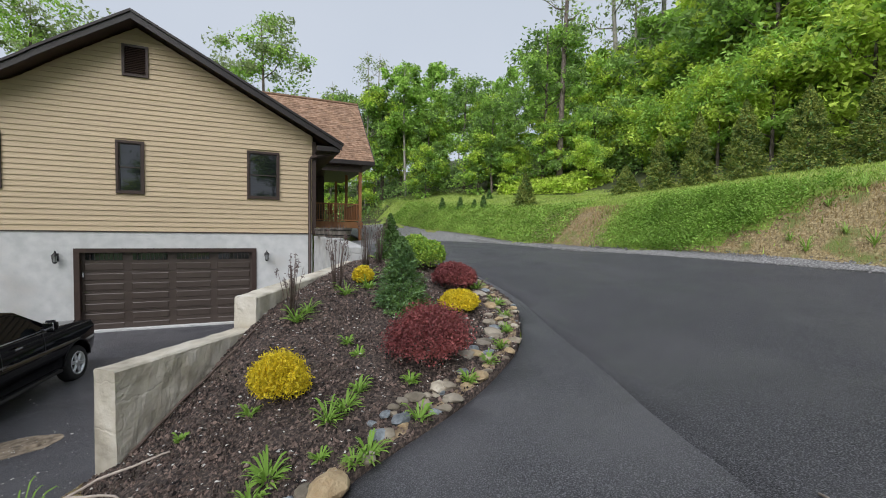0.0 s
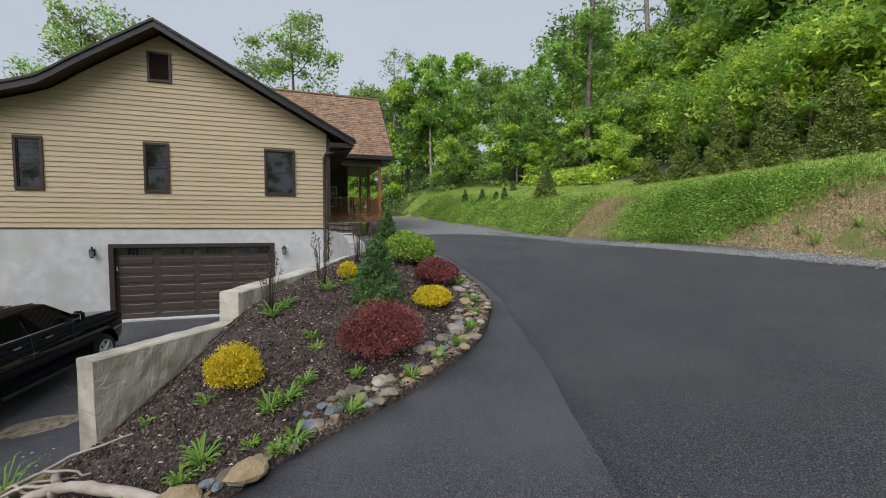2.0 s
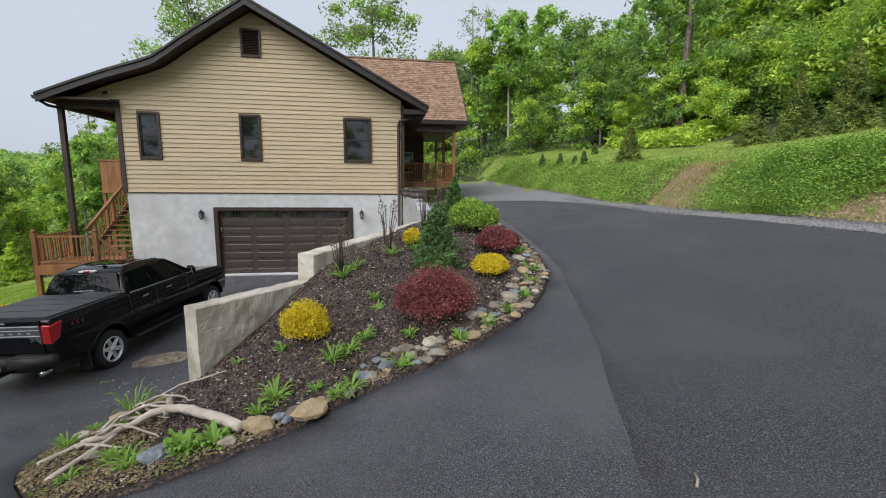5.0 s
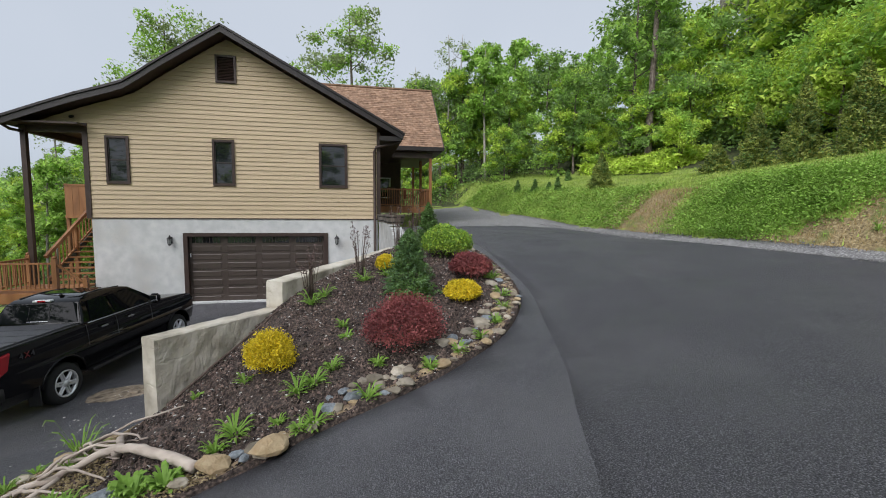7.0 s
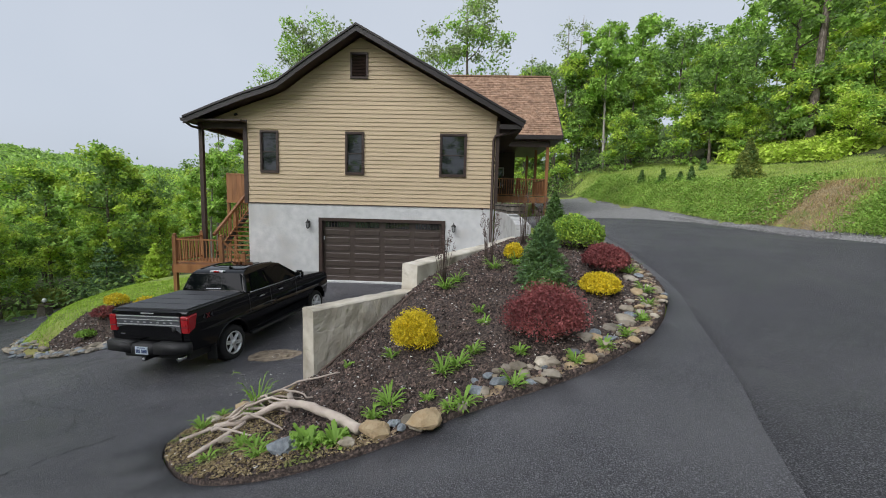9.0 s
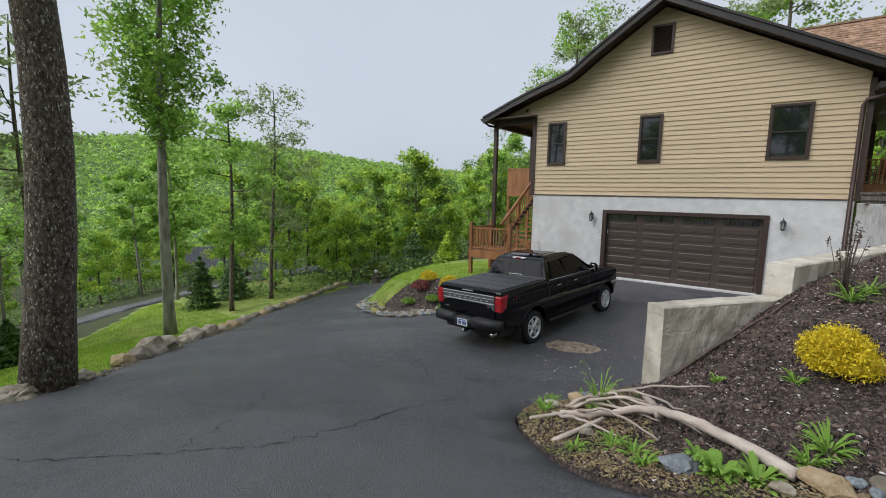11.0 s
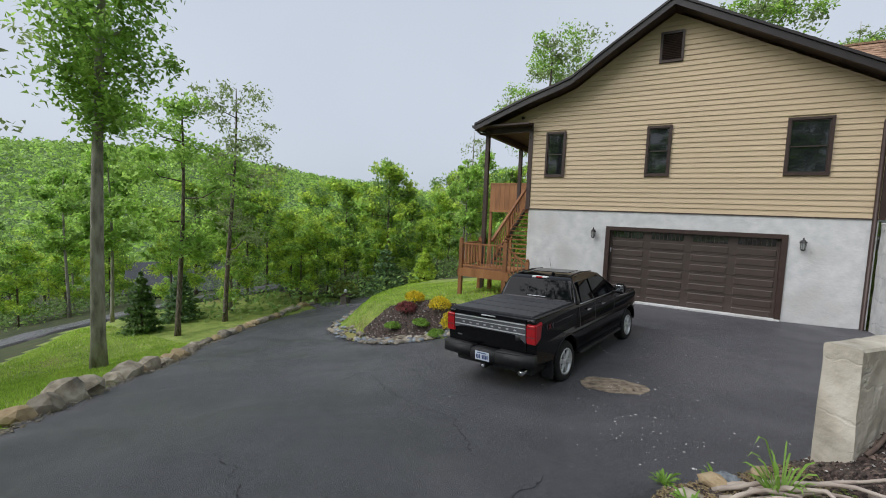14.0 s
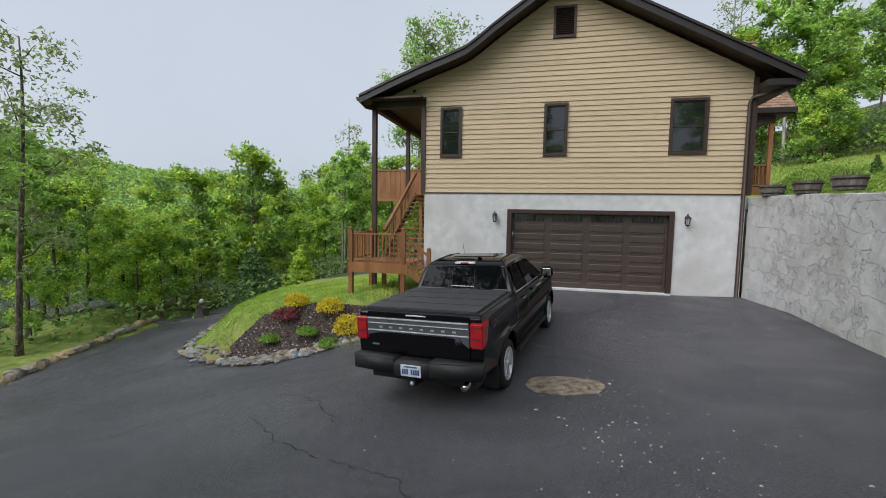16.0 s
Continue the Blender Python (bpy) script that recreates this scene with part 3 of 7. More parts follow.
ISLAND = [(-8.0, 12.6), (-8.7, 12.2), (-9.6, 11.75), (-10.4, 11.35), (-11.8, 11.4), (-13.8, 12.35), (-15.5, 13.75), (-16.9, 16.1), (-17.8, 18.7), (-17.6, 22)]
ys_left = [-8, -5, -1.9, 0, 1.4, 3.1, 5.8, 8, 10.1, 12, 14, 17, 20]
lower_outline = [(float(left_edge(b)), b) for b in ys_left] + [(-22.5, 22.5)] + ISLAND[::-1] + [(-8.0, 16.8), (2.05, 16.8), (2.2, 14.4), (1.8, 11.8), (1.5, 10.0), (-0.2, 6.6), (-1.36, 5.36)]
lower_outline += [(p.x - 0.02, p.y - 0.02) for p in tip_line[1:]] + [(p.x + 0.02, p.y - 0.02) for p in bed_line[1:-2]]
foot = [(float(bank_foot(b) - verge(b)), b) for b in (-8, 1, 3, 5.6, 8.1, 10, 11.6, 13.5, 15.5, 17.2)]
lower_outline += [(3.3, 10.6), (3.3, 16.6), (4.4, 17.2), (5.6, 17.6), (8.6, 18.4)] + foot[::-1]
driveway = filled_patch("driveway", lower_outline, court_z, 0.5, M_ASPHALT, 0.012)
tagged(driveway, "dark sealed asphalt driveway and parking court", "driveway", kind="structure")
lane = [(4.25, 9.2), (4.12, 7.4), (4.07, 6.05), (3.8, 4.9), (3.43, 3.52), (3.05, 2.55), (2.74, 1.75), (2.56, 1.2), (2.35, -0.6), (2.3, -7.5)]
lane = [(p.x, p.y) for p in smooth_line([(a + 0.03 * noise.noise((b * 2, 0, 0)), b, 0) for a, b in lane], 4)] + [(a - 0.1, b) for a, b in foot[1:]] + [(8.4, 18.2), (5.6, 17.4), (4.6, 16.9)]
upper_lane = filled_patch("driveway_lane", lane, z_up, 0.5, M_LANE, 0.018, 0.015)
tagged(upper_lane, "slightly greyer asphalt lane with an old joint", "driveway", kind="structure")


def crack(points, width, seed):
    """A ragged dark crack in the asphalt, as a thin ribbon."""
    P = smooth_line([(a, b, 0) for a, b in points], 16)
    V, F = [], []
    for i, p in enumerate(P):
        d = (P[min(i + 1, len(P) - 1)] - P[max(i - 1, 0)]).normalized()
        nrm = Vector((-d.y, d.x, 0))
        j = 0.12 * noise.noise((i * 0.35, seed, 0)) + 0.06 * noise.noise((i * 1.3, seed, 4))
        w = 0.5 * width * max(0.05, 0.4 + 1.2 * noise.noise((i * 0.7, seed, 9)))
        for sgn in (-1, 1):
            c = p + nrm * (j + sgn * w)
            V.append((c.x, c.y, float(court_z(c.x, c.y)) + 0.017))
    for i in range(len(P) - 1):
        F.append((2 * i, 2 * i + 1, 2 * i + 3, 2 * i + 2))
    return tagged(mesh_object("asphalt_crack", V, F, M_SEAL), "dark ragged crack across the asphalt", "crack", kind="structure")


crack([(-6.2, -0.2), (-4.8, 0.55), (-4.1, 1.04), (-3.66, 1.5), (-3.55, 2.2), (-3.62, 3.3), (-3.5, 4.4)], 0.03, 1)
crack([(-4.3, 1.0), (-4.9, 1.9), (-5.6, 2.6), (-6.6, 3.0)], 0.02, 2)
crack([(-4.4, 4.6), (-5.2, 5.6), (-6.6, 6.2), (-8.0, 7.3)], 0.03, 3)
crack([(-6.5, 7.0), (-7.4, 8.0), (-8.3, 8.4)], 0.03, 4)
crack([(-1.3, 8.4), (-0.6, 9.6), (-0.9, 11.0), (-0.4, 12.2)], 0.012, 5)
# gravel apron behind and along the foot of the bank
apron = [(2.6, 16.9), (4.4, 17.1), (5.6, 17.5), (8.6, 18.3)] + [(float(bank_foot(b) - verge(b)) - 0.1, b) for b in (17.2, 15.5, 13.5, 11.6, 10, 8.1, 5.6, 3, 1, -8)] + [(float(bank_foot(b)) + 0.2, b) for b in (-8, 1, 3, 5.6, 8.1, 10, 11.6, 13.5, 15.5, 17.2, 19, 21, 24, 28, 34)] + [(6, 34), (6, 23), (3, 22.5)]
gravel = filled_patch("gravel_apron", apron, lambda x, y: ground_z(x, y), 0.6, M_GRAVEL, 0.004)
tagged(gravel, "grey crushed gravel along the drive", "gravel", kind="structure")
# mulched planting bed
wall_side = [(2.2, 10.0), (1.65, 9.0), (0.1, 6.62), (-1.12, 5.12), (-1.28, 5.24)]
bed_outline = [(p.x, p.y) for p in bed_line] + wall_side + [(p.x, p.y) for p in tip_line[:-1]]
bed = filled_patch("planting_bed", bed_outline, z_up, 0.18, M_MULCH, 0.05, 0.4, relief=lambda x, y: 0.035 * noise.noise((x * 3, y * 3, 0)) + 0.02 * noise.noise((x * 9, y * 9, 2)))
tagged(bed, "sloping planting bed covered in dark bark mulch", "planting bed", kind="structure")


# bare tan soil showing along the rim of the bed
V, F = [], []
for i, p in enumerate(bed_line[:-8]):
    d = (bed_line[i + 1] - bed_line[max(i - 1, 0)]).normalized()
    nrm = Vector((-d.y, d.x, 0))
    w = 0.17 + 0.12 * noise.noise((i * 0.45, 3.0, 0)) + 0.06 * noise.noise((i * 1.7, 8.0, 0))
    for off, lift in ((0.0, 0.01), (0.35 * w, 0.055), (0.75 * w, 0.064), (w, 0.04)):
        c = p + nrm * off
        V.append((c.x, c.y, float(z_up(c.x, c.y)) + lift + 0.012 * noise.noise((c.x * 9, c.y * 9, 1))))
    if i:
        F += [(4 * i - 4 + k, 4 * i + k, 4 * i + k + 1, 4 * i - 3 + k) for k in range(3)]
tagged(mesh_object("soil_rim", V, F, M_SOIL, smooth=True), "bare tan soil along the rim of the bed", "soil", kind="structure")


# ---- retaining walls ----
def low_wall(name, line, tops, base, thick, mat, lean=0.0):
    """A rough parged wall along a line of plan points (its bed-side face), with a slab-like top."""
    bm = bmesh.new()
    P = smooth_line([(a, b, c) for (a, b), c in zip(line, tops)], 24)
    rows_ = 14

    def LEVELS(zt, w):
        up_ = [(0, base + (zt - 0.02 - base) * k / rows_) for k in range(rows_ + 1)]
        return up_ + [(0.02, zt), (thick * 0.5, zt + w), (thick - 0.02, zt + w)] + [(thick, z) for o_, z in up_[::-1]]

    rings = []
    for i, p in enumerate(P):
        d = (P[min(i + 1, len(P) - 1)] - P[max(i - 1, 0)])
        d.z = 0
        d.normalize()
        nrm = Vector((-d.y, d.x, 0))
        w = 0.012 * noise.noise((p.x * 4, p.y * 4, 3))
        ring = []
        for off, z in LEVELS(p.z, w):
            q = p + nrm * off
            rel = 0.02 * abs(noise.noise((q.x * 5.0, q.y * 5.0, z * 6.0))) + 0.014 * noise.noise((q.x * 9, q.y * 9, z * 9)) if z > base else 0
            q = q + nrm * (rel if off > 0.5 * thick else -rel)
            ring.append(bm.verts.new((q.x, q.y, z)))
        rings.append(ring)
    for a, b in zip(rings, rings[1:]):
        for k in range(len(a) - 1):
            bm.faces.new((a[k], a[k + 1], b[k + 1], b[k]))
    bm.faces.new(rings[0])
    bm.faces.new(rings[-1][::-1])
    bmesh.ops.recalc_face_normals(bm, faces=bm.faces[:])
    return part(name, bm, mat)


wall_a = low_wall("wall_retaining_lower", [(-1.2, 5.02), (-0.62, 5.75), (0.06, 6.56)], [0.15, 0.15, 0.155], -2.3, 0.26, M_PARGE)
wall_b = low_wall("wall_retaining_upper", [(0.05, 6.5), (0.75, 7.6), (1.55, 8.8), (2.25, 9.85)], [0.59, 0.66, 0.74, 0.84], -2.3, 0.32, M_PARGE)
wall_c = low_wall("wall_court", [(2.42, 9.75), (2.55, 11.6), (2.62, 14.2), (2.45, 16.8)], [1.15, 1.2, 1.3, 1.32], -2.3, 0.36, M_COURT)
tagged(wall_a, "rough parged concrete retaining wall beside the mulched bed", "wall", kind="structure")
tagged(wall_b, "higher step of the rough concrete retaining wall", "wall", kind="structure")
tagged(wall_c, "tall whitewashed court wall running to the house", "wall", kind="structure")

# ---- house ----
FY = 16.83
HX0, HX1 = -8.06, 2.04
SILL = 1.43
house = empty("house", (-3, 22, -2), "tan lap-sided house over a white stucco garage storey", "house")


def hp(ob):
    """Parents a part built in world coordinates to the house."""
    ob.parent = house
    ob.matrix_parent_inverse = Matrix.Translation((3, -22, 2))
    return ob


GD0, GD1, GDT = -5.0, -0.02, 0.76
for a, b, c, d, e, f in ((HX0, GD0, FY, FY + 0.3, -2.6, SILL), (GD1, HX1, FY, FY + 0.3, -2.6, SILL), (GD0, GD1, FY, FY + 0.3, GDT, SILL), (HX0, HX0 + 0.3, FY + 0.3, 31, -2.6, SILL), (HX1 - 0.3, HX1, FY + 0.3, 24, -2.6, SILL)):
    hp(block("garage_wall", a, b, c, d, e, f, M_STUCCO, label="weathered white stucco garage wall"))
# roofline along the gable: x, z of the upper edge
ROOF = [(-10.25, 4.70), (-8.95, 5.22), (-8.0, 5.58), (-7.05, 5.89), (-6.54, 6.08), (-6.1, 6.38), (-5.7, 6.68), (-5.1, 7.09), (-3.42, 8.2), (3.0, 4.76)]


def roof_z(x):
    return float(np.interp(x, [p[0] for p in ROOF], [p[1] for p in ROOF]))


VX, VZ = -9.55, 4.6  # the gable runs on over the veranda beam
body = [(HX0, SILL), (HX1, SILL), (HX1, roof_z(HX1) - 0.24)] + [(x, roof_z(x) - 0.24) for x in (-3.42, -5.1, -5.7, -6.1, -6.54, -7.05, -8.0, VX)] + [(VX, VZ), (HX0, VZ)]
hp(prism("sheathing", body, FY + 0.03, FY + 0.28, M_SIDING))
hp(block("side_wall", HX0, HX0 + 0.25, FY + 0.28, 31, SILL, 4.9, M_SIDING))
hp(block("side_wall", HX1 - 0.25, HX1, FY + 0.28, 23.5, SILL, 4.9, M_SIDING))
WINDOWS = [(-7.51, -6.755, 2.64, 4.33), (-4.01, -3.245, 2.64, 4.33), (-0.2, 0.875, 2.64, 4.33), (-3.81, -3.1, 6.39, 7.38)]
# lap siding, one board a course, broken at the windows
EXPO = 0.165
board_z = SILL


def gable_span(z):
    """Left and right end of a course at height z under the rake."""
    left, right = HX0 if z < VZ else VX, HX1
    for (xa, za), (xb, zb) in zip(body, body[1:] + body[:1]):
        if (za - z) * (zb - z) < 0:
            xc = xa + (xb - xa) * (z - za) / (zb - za)
            if xc < -3.42:
                left = max(left, xc)
            else:
                right = min(right, xc)
    return left, right


while board_z < 7.8:
    top = min(board_z + EXPO, 7.84)
    (lo_l, lo_r), (hi_l, hi_r) = gable_span(board_z), gable_span(top)
    segs = [(lo_l, lo_r)]
    for wx0, wx1, wz0, wz1 in WINDOWS:
        if wz0 < board_z + EXPO * 0.5 < wz1:
            segs = [s for a, b in segs for s in ((a, min(b, wx0)), (max(a, wx1), b)) if s[1] - s[0] > 0.02]
    for a, b in segs:
        c, d = max(a, hi_l), min(b, hi_r)
        V = [(a, FY + 0.025, board_z), (b, FY + 0.025, board_z), (b, FY - 0.012, board_z), (a, FY - 0.012, board_z), (c, FY + 0.028, top), (d, FY + 0.028, top), (d, FY + 0.016, top), (c, FY + 0.016, top)]
        hp(mesh_object("siding_board", V, [(0, 1, 2, 3), (3, 2, 6, 7), (4, 7, 6, 5), (0, 4, 5, 1), (0, 3, 7, 4), (1, 5, 6, 2)], M_SIDING))
    board_z += EXPO
hp(block("water_table", HX0 - 0.01, HX1 + 0.01, FY - 0.03, FY + 0.02, SILL - 0.035, SILL - 0.002, M_BROWN))
hp(block("corner_board", HX1 - 0.02, HX1 + 0.12, FY - 0.035, FY + 0.15, SILL - 0.04, 4.85, M_BROWN))
hp(block("corner_board", HX0 - 0.14, HX0 + 0.02, FY - 0.035, FY + 0.15, SILL - 0.04, 4.72, M_BROWN))


def house_window(x0, x1, z0, z1, louvre=False):
    t = 0.075
    # the vent has no cavity: a black plate stands for its shade
    root = hp(block("window", x0 + t, x1 - t, FY + 0.02, FY + 0.04, z0 + t, z1 - t, M_VENTSHADE if louvre else M_GLASS, label="brown louvred gable vent" if louvre else "dark double-hung window in brown trim"))
    for nm, a, b, c, d in (("trim_board", x0, x0 + t, z0, z1), ("trim_board", x1 - t, x1, z0, z1), ("head_trim", x0 + t, x1 - t, z1 - t, z1), ("window_sill", x0 + t, x1 - t, z0, z0 + t)):
        o = block(nm, a, b, FY - 0.05, FY + 0.03, c, d, M_BROWN)
        o.parent = root
        o.matrix_parent_inverse = root.matrix_world.inverted()
    if louvre:
        k = z0 + t
        while k < z1 - t - 0.03:
            bm = bmesh.new()
            box_into(bm, x0 + t, x1 - t, -0.03, 0.03, -0.006, 0.006, pose(0, FY - 0.01, k + 0.03, 40, 0, 0))
            o = part("louvre_slat", bm, M_BROWN)
            o.parent = root
            k += 0.055
    else:
        zm = 0.5 * (z0 + z1)
        s = 0.035
        for a, b, c, d in ((x0 + t, x1 - t, zm - s / 2, zm + s / 2), (x0 + t, x0 + t + s, z0 + t, z1 - t), (x1 - t - s, x1 - t, z0 + t, z1 - t), (x0 + t + s, x1 - t - s, z0 + t, z0 + t + s), (x0 + t + s, x1 - t - s, z1 - t - s, z1 - t)):
            o = block("sash", a, b, FY - 0.012, FY + 0.02, c, d, M_SCREEN)
            o.parent = root
    return root


for i, w in enumerate(WINDOWS):
    house_window(*w, louvre=(i == 3))

# garage door with its brown casing
for a, b, c, d in ((GD0 - 0.12, GD0 + 0.03, -1.95, GDT + 0.11), (GD1 - 0.03, GD1 + 0.12, -1.85, GDT + 0.11), (GD0 + 0.03, GD1 - 0.03, GDT - 0.02, GDT + 0.11)):
    hp(block("garage_casing", a, b, FY - 0.035, FY + 0.14, c, d, M_BROWN, label="dark brown garage door casing"))
gdoor = hp(block("garage_door", GD0, GD1, FY + 0.16, FY + 0.2, -1.95, GDT, M_GDOOR, label="brown sectional garage door with raised panels"))
rows, cols = 4, 4
ph, pw = (GDT + 1.82) / rows, (GD1 - GD0) / cols
for r in range(rows):
    z0 = -1.82 + r * ph
    sec = block("door_section", GD0 + 0.005, GD1 - 0.005, FY + 0.13, FY + 0.16, z0 + 0.005, z0 + ph - 0.005, M_GDOOR, bevel=0.006)
    sec.parent = gdoor
    for c in range(cols):
        x0 = GD0 + c * pw
        for half in range(2):
            za, zb = z0 + half * ph / 2 + 0.055, z0 + (half + 1) * ph / 2 - 0.055
            if r == rows - 1 and half:
                pane = block("door_light", x0 + 0.14, x0 + pw - 0.14, FY + 0.112, FY + 0.13, za, zb, M_GLASS)
                pane.parent = sec
                for q in range(1, 8):
                    xx = x0 + 0.14 + q * (pw - 0.28) / 8
                    o = block("glazing_bar", xx - 0.008, xx + 0.008, FY + 0.104, FY + 0.112, za, zb, M_GDOOR)
                    o.parent = sec
            else:
                bm = bmesh.new()
                vs = box_into(bm, x0 + 0.10, x0 + pw - 0.10, FY + 0.112, FY + 0.13, za, zb)
                for v in vs:
                    if v.co.y < FY + 0.12:
                        v.co.x += 0.03 if v.co.x < x0 + pw / 2 else -0.03
                        v.co.z += 0.012 if v.co.z < 0.5 * (za + zb) else -0.022
                part("raised_panel", bm, M_GDOOR, sec)
o = block("door_handle", GD0 + 0.06, GD0 + 0.09, FY + 0.09, FY + 0.13, -0.05, 0.1, M_WHITE)
o.parent = gdoor
hp(block("garage_sill", GD0 - 0.05, GD1 + 0.1, FY - 0.14, FY + 0.3, -2.1, -1.74, M_STUCCO, label="pale concrete threshold"))


def wall_lantern(x, z):
    root = empty("wall_lantern", (x, FY, z), "black iron wall lantern with glass panes", "lantern", "garage lanterns")
    block("back_plate", -0.05, 0.05, -0.02, 0.0, -0.14, 0.1, M_BLACKIRON, root, 0.006)
    tube("arm", [(0, -0.01, 0.02), (0, -0.08, 0.16), (0, -0.15, 0.13)], 0.012, M_BLACKIRON, root, 6)
    for nm, prof, mt in (("glass", [(0.055, -0.16), (0.075, 0.03)], M_LANTERNGLASS), ("cap", [(0.105, 0.03), (0.06, 0.09), (0.02, 0.13), (0.008, 0.19)], M_BLACKIRON), ("base", [(0.02, -0.21), (0.06, -0.18), (0.06, -0.16)], M_BLACKIRON)):
        tube(nm, [(0, -0.15, b) for a, b in prof], [a for a, b in prof], mt, root, 6, smooth=False)
    for k in range(6):
        w = k * math.pi / 3
        tube("rib", [(0.058 * math.cos(w), -0.15 + 0.058 * math.sin(w), -0.16), (0.078 * math.cos(w), -0.15 + 0.078 * math.sin(w), 0.03)], 0.006, M_BLACKIRON, root, 4)


wall_lantern(-5.53, 0.62)
wall_lantern(0.44, 0.62)


# roofs
def roof_slab(name, pts, y0, y1, thick, mat):
    prof = pts + [(x, z - thick) for x, z in pts[::-1]]
    return hp(prism(name, prof, y0, y1, mat))


roof_slab("roof_deck", ROOF, 16.2, 24.2, 0.1, M_SHINGLE)
fas = ROOF + [(x, z - 0.27) for x, z in ROOF[::-1]]
hp(prism("rake_fascia", [(x, z + 0.012) for x, z in fas], 16.12, 16.2, M_FASCIA, label="brown-black rake board"))
hp(prism("drip_edge", [(x, z + 0.03) for x, z in ROOF] + [(x, z - 0.05) for x, z in ROOF[::-1]], 16.075, 16.12, M_FASCIA))
soff = [(x, z - 0.12) for x, z in ROOF[:-1]] + [(2.9, 4.73)]
hp(prism("soffit", soff + [(x, z - 0.05) for x, z in soff[::-1]], 16.2, FY + 0.03, M_BROWN))
# boxed eave and gutter on the drive side
hp(block("eave_box", 2.12, 2.95, 16.2, 24.0, 4.45, 4.62, M_FASCIA))
hp(prism("gutter", [(2.92, 4.78), (3.08, 4.78), (3.06, 4.66), (2.92, 4.62)], 16.15, 24.0, M_FASCIA, bevel=0.01))
hp(prism("gutter", [(-10.4, 4.66), (-10.22, 4.66), (-10.22, 4.52), (-10.36, 4.54)], 16.15, 30.0, M_FASCIA, bevel=0.01))
hp(tube("downspout", [(2.95, 16.35, 4.62), (2.9, 16.45, 4.45), (1.98, FY - 0.1, 4.25), (1.93, FY - 0.08, 4.1), (1.93, FY - 0.08, -1.75), (1.95, FY - 0.25, -1.8)], 0.055, M_BROWN, sides=8, label="brown downspout"))
hp(tube("downspout", [(-10.3, 16.3, 4.55), (-10.2, 16.6, 4.4), (-9.95, 16.72, 4.35)], 0.05, M_BROWN, sides=8))
hp(tube("flood_light", [(-8.45, FY - 0.02, 4.95), (-8.45, FY - 0.16, 4.9)], 0.05, M_BLACKIRON))

# main body behind, its roof falling to the front porch
hp(block("main_wall", -8.0, 2.1, 23.5, 32, -2, 4.9, M_SIDING))
RY0, RY1, RZ0, RZ1 = 22.4, 26.6, 5.2, 9.3
main_prof = [(RY0, RZ0), (RY1, RZ1), (31.5, 5.2), (31.5, 5.08), (RY1, RZ1 - 0.14), (RY0, RZ0 - 0.14)]
hp(prism("main_roof", main_prof, -8.3, 5.85, M_SHINGLE, axis="x"))
# shingle courses on the visible slope
slope_len = math.hypot(RY1 - RY0, RZ1 - RZ0)
sa = math.atan2(RZ1 - RZ0, RY1 - RY0)
rng = random.Random(5)
shv, shf = [], []
ncourse = int(slope_len / 0.19)
for k in range(ncourse):
    d0 = k * 0.19
    x = -2.5
    while x < 5.84:
        wdt = rng.choice((0.16, 0.22, 0.3, 0.34))
        x1 = min(x + wdt, 5.85)
        lift = rng.choice((0.008, 0.014, 0.02))
        b = len(shv)
        for dd, h in ((d0, lift + 0.006), (d0 + 0.21, 0.003)):
            for xx in (x + 0.003, x1 - 0.003):
                yy, zz = RY0 + dd * math.cos(sa) - h * math.sin(sa), RZ0 + dd * math.sin(sa) + h * math.cos(sa)
                shv.append((xx, yy, zz))
        for xx in (x + 0.003, x1 - 0.003):
            shv.append((xx, RY0 + d0 * math.cos(sa), RZ0 + d0 * math.sin(sa)))
        shf += [(b, b + 1, b + 3, b + 2), (b + 4, b + 5, b + 1, b)]
        x = x1
o = hp(mesh_object("shingle_cover", shv, shf, M_SHINGLE))
tagged(o, "brown asphalt shingles", kind="stuff")
hp(block("ridge_cap", -8.3, 5.87, RY1 - 0.12, RY1 + 0.12, RZ1 - 0.05, RZ1 + 0.035, M_SHINGLE))
hp(prism("barge_board", [(a, b - 0.02) for a, b in main_prof[:3]] + [(31.5, 5.0), (RY1, RZ1 - 0.24), (RY0, RZ0 - 0.2)], 5.85, 5.9, M_FASCIA, axis="x"))
hp(block("porch_fascia", -2, 5.85, RY0 - 0.06, RY0, RZ0 - 0.2, RZ0 + 0.01, M_FASCIA))
hp(block("porch_beam", 2.04, 5.3, 22.75, 22.95, 4.65, 4.95, M_BROWN))
hp(block("porch_ceiling", 2.04, 5.8, 22.45, 31.2, 4.96, 5.02, M_BROWN))
hp(prism("gable_wall", [(23.0, 5.05), (RY1, RZ1 - 0.3), (31.0, 5.05)], 5.3, 5.42, M_SIDING, axis="x"))
hp(block("chimney", -6.6, -5.9, 24.6, 25.3, 7.0, 8.6, M_ROCK, label="stone chimney"))


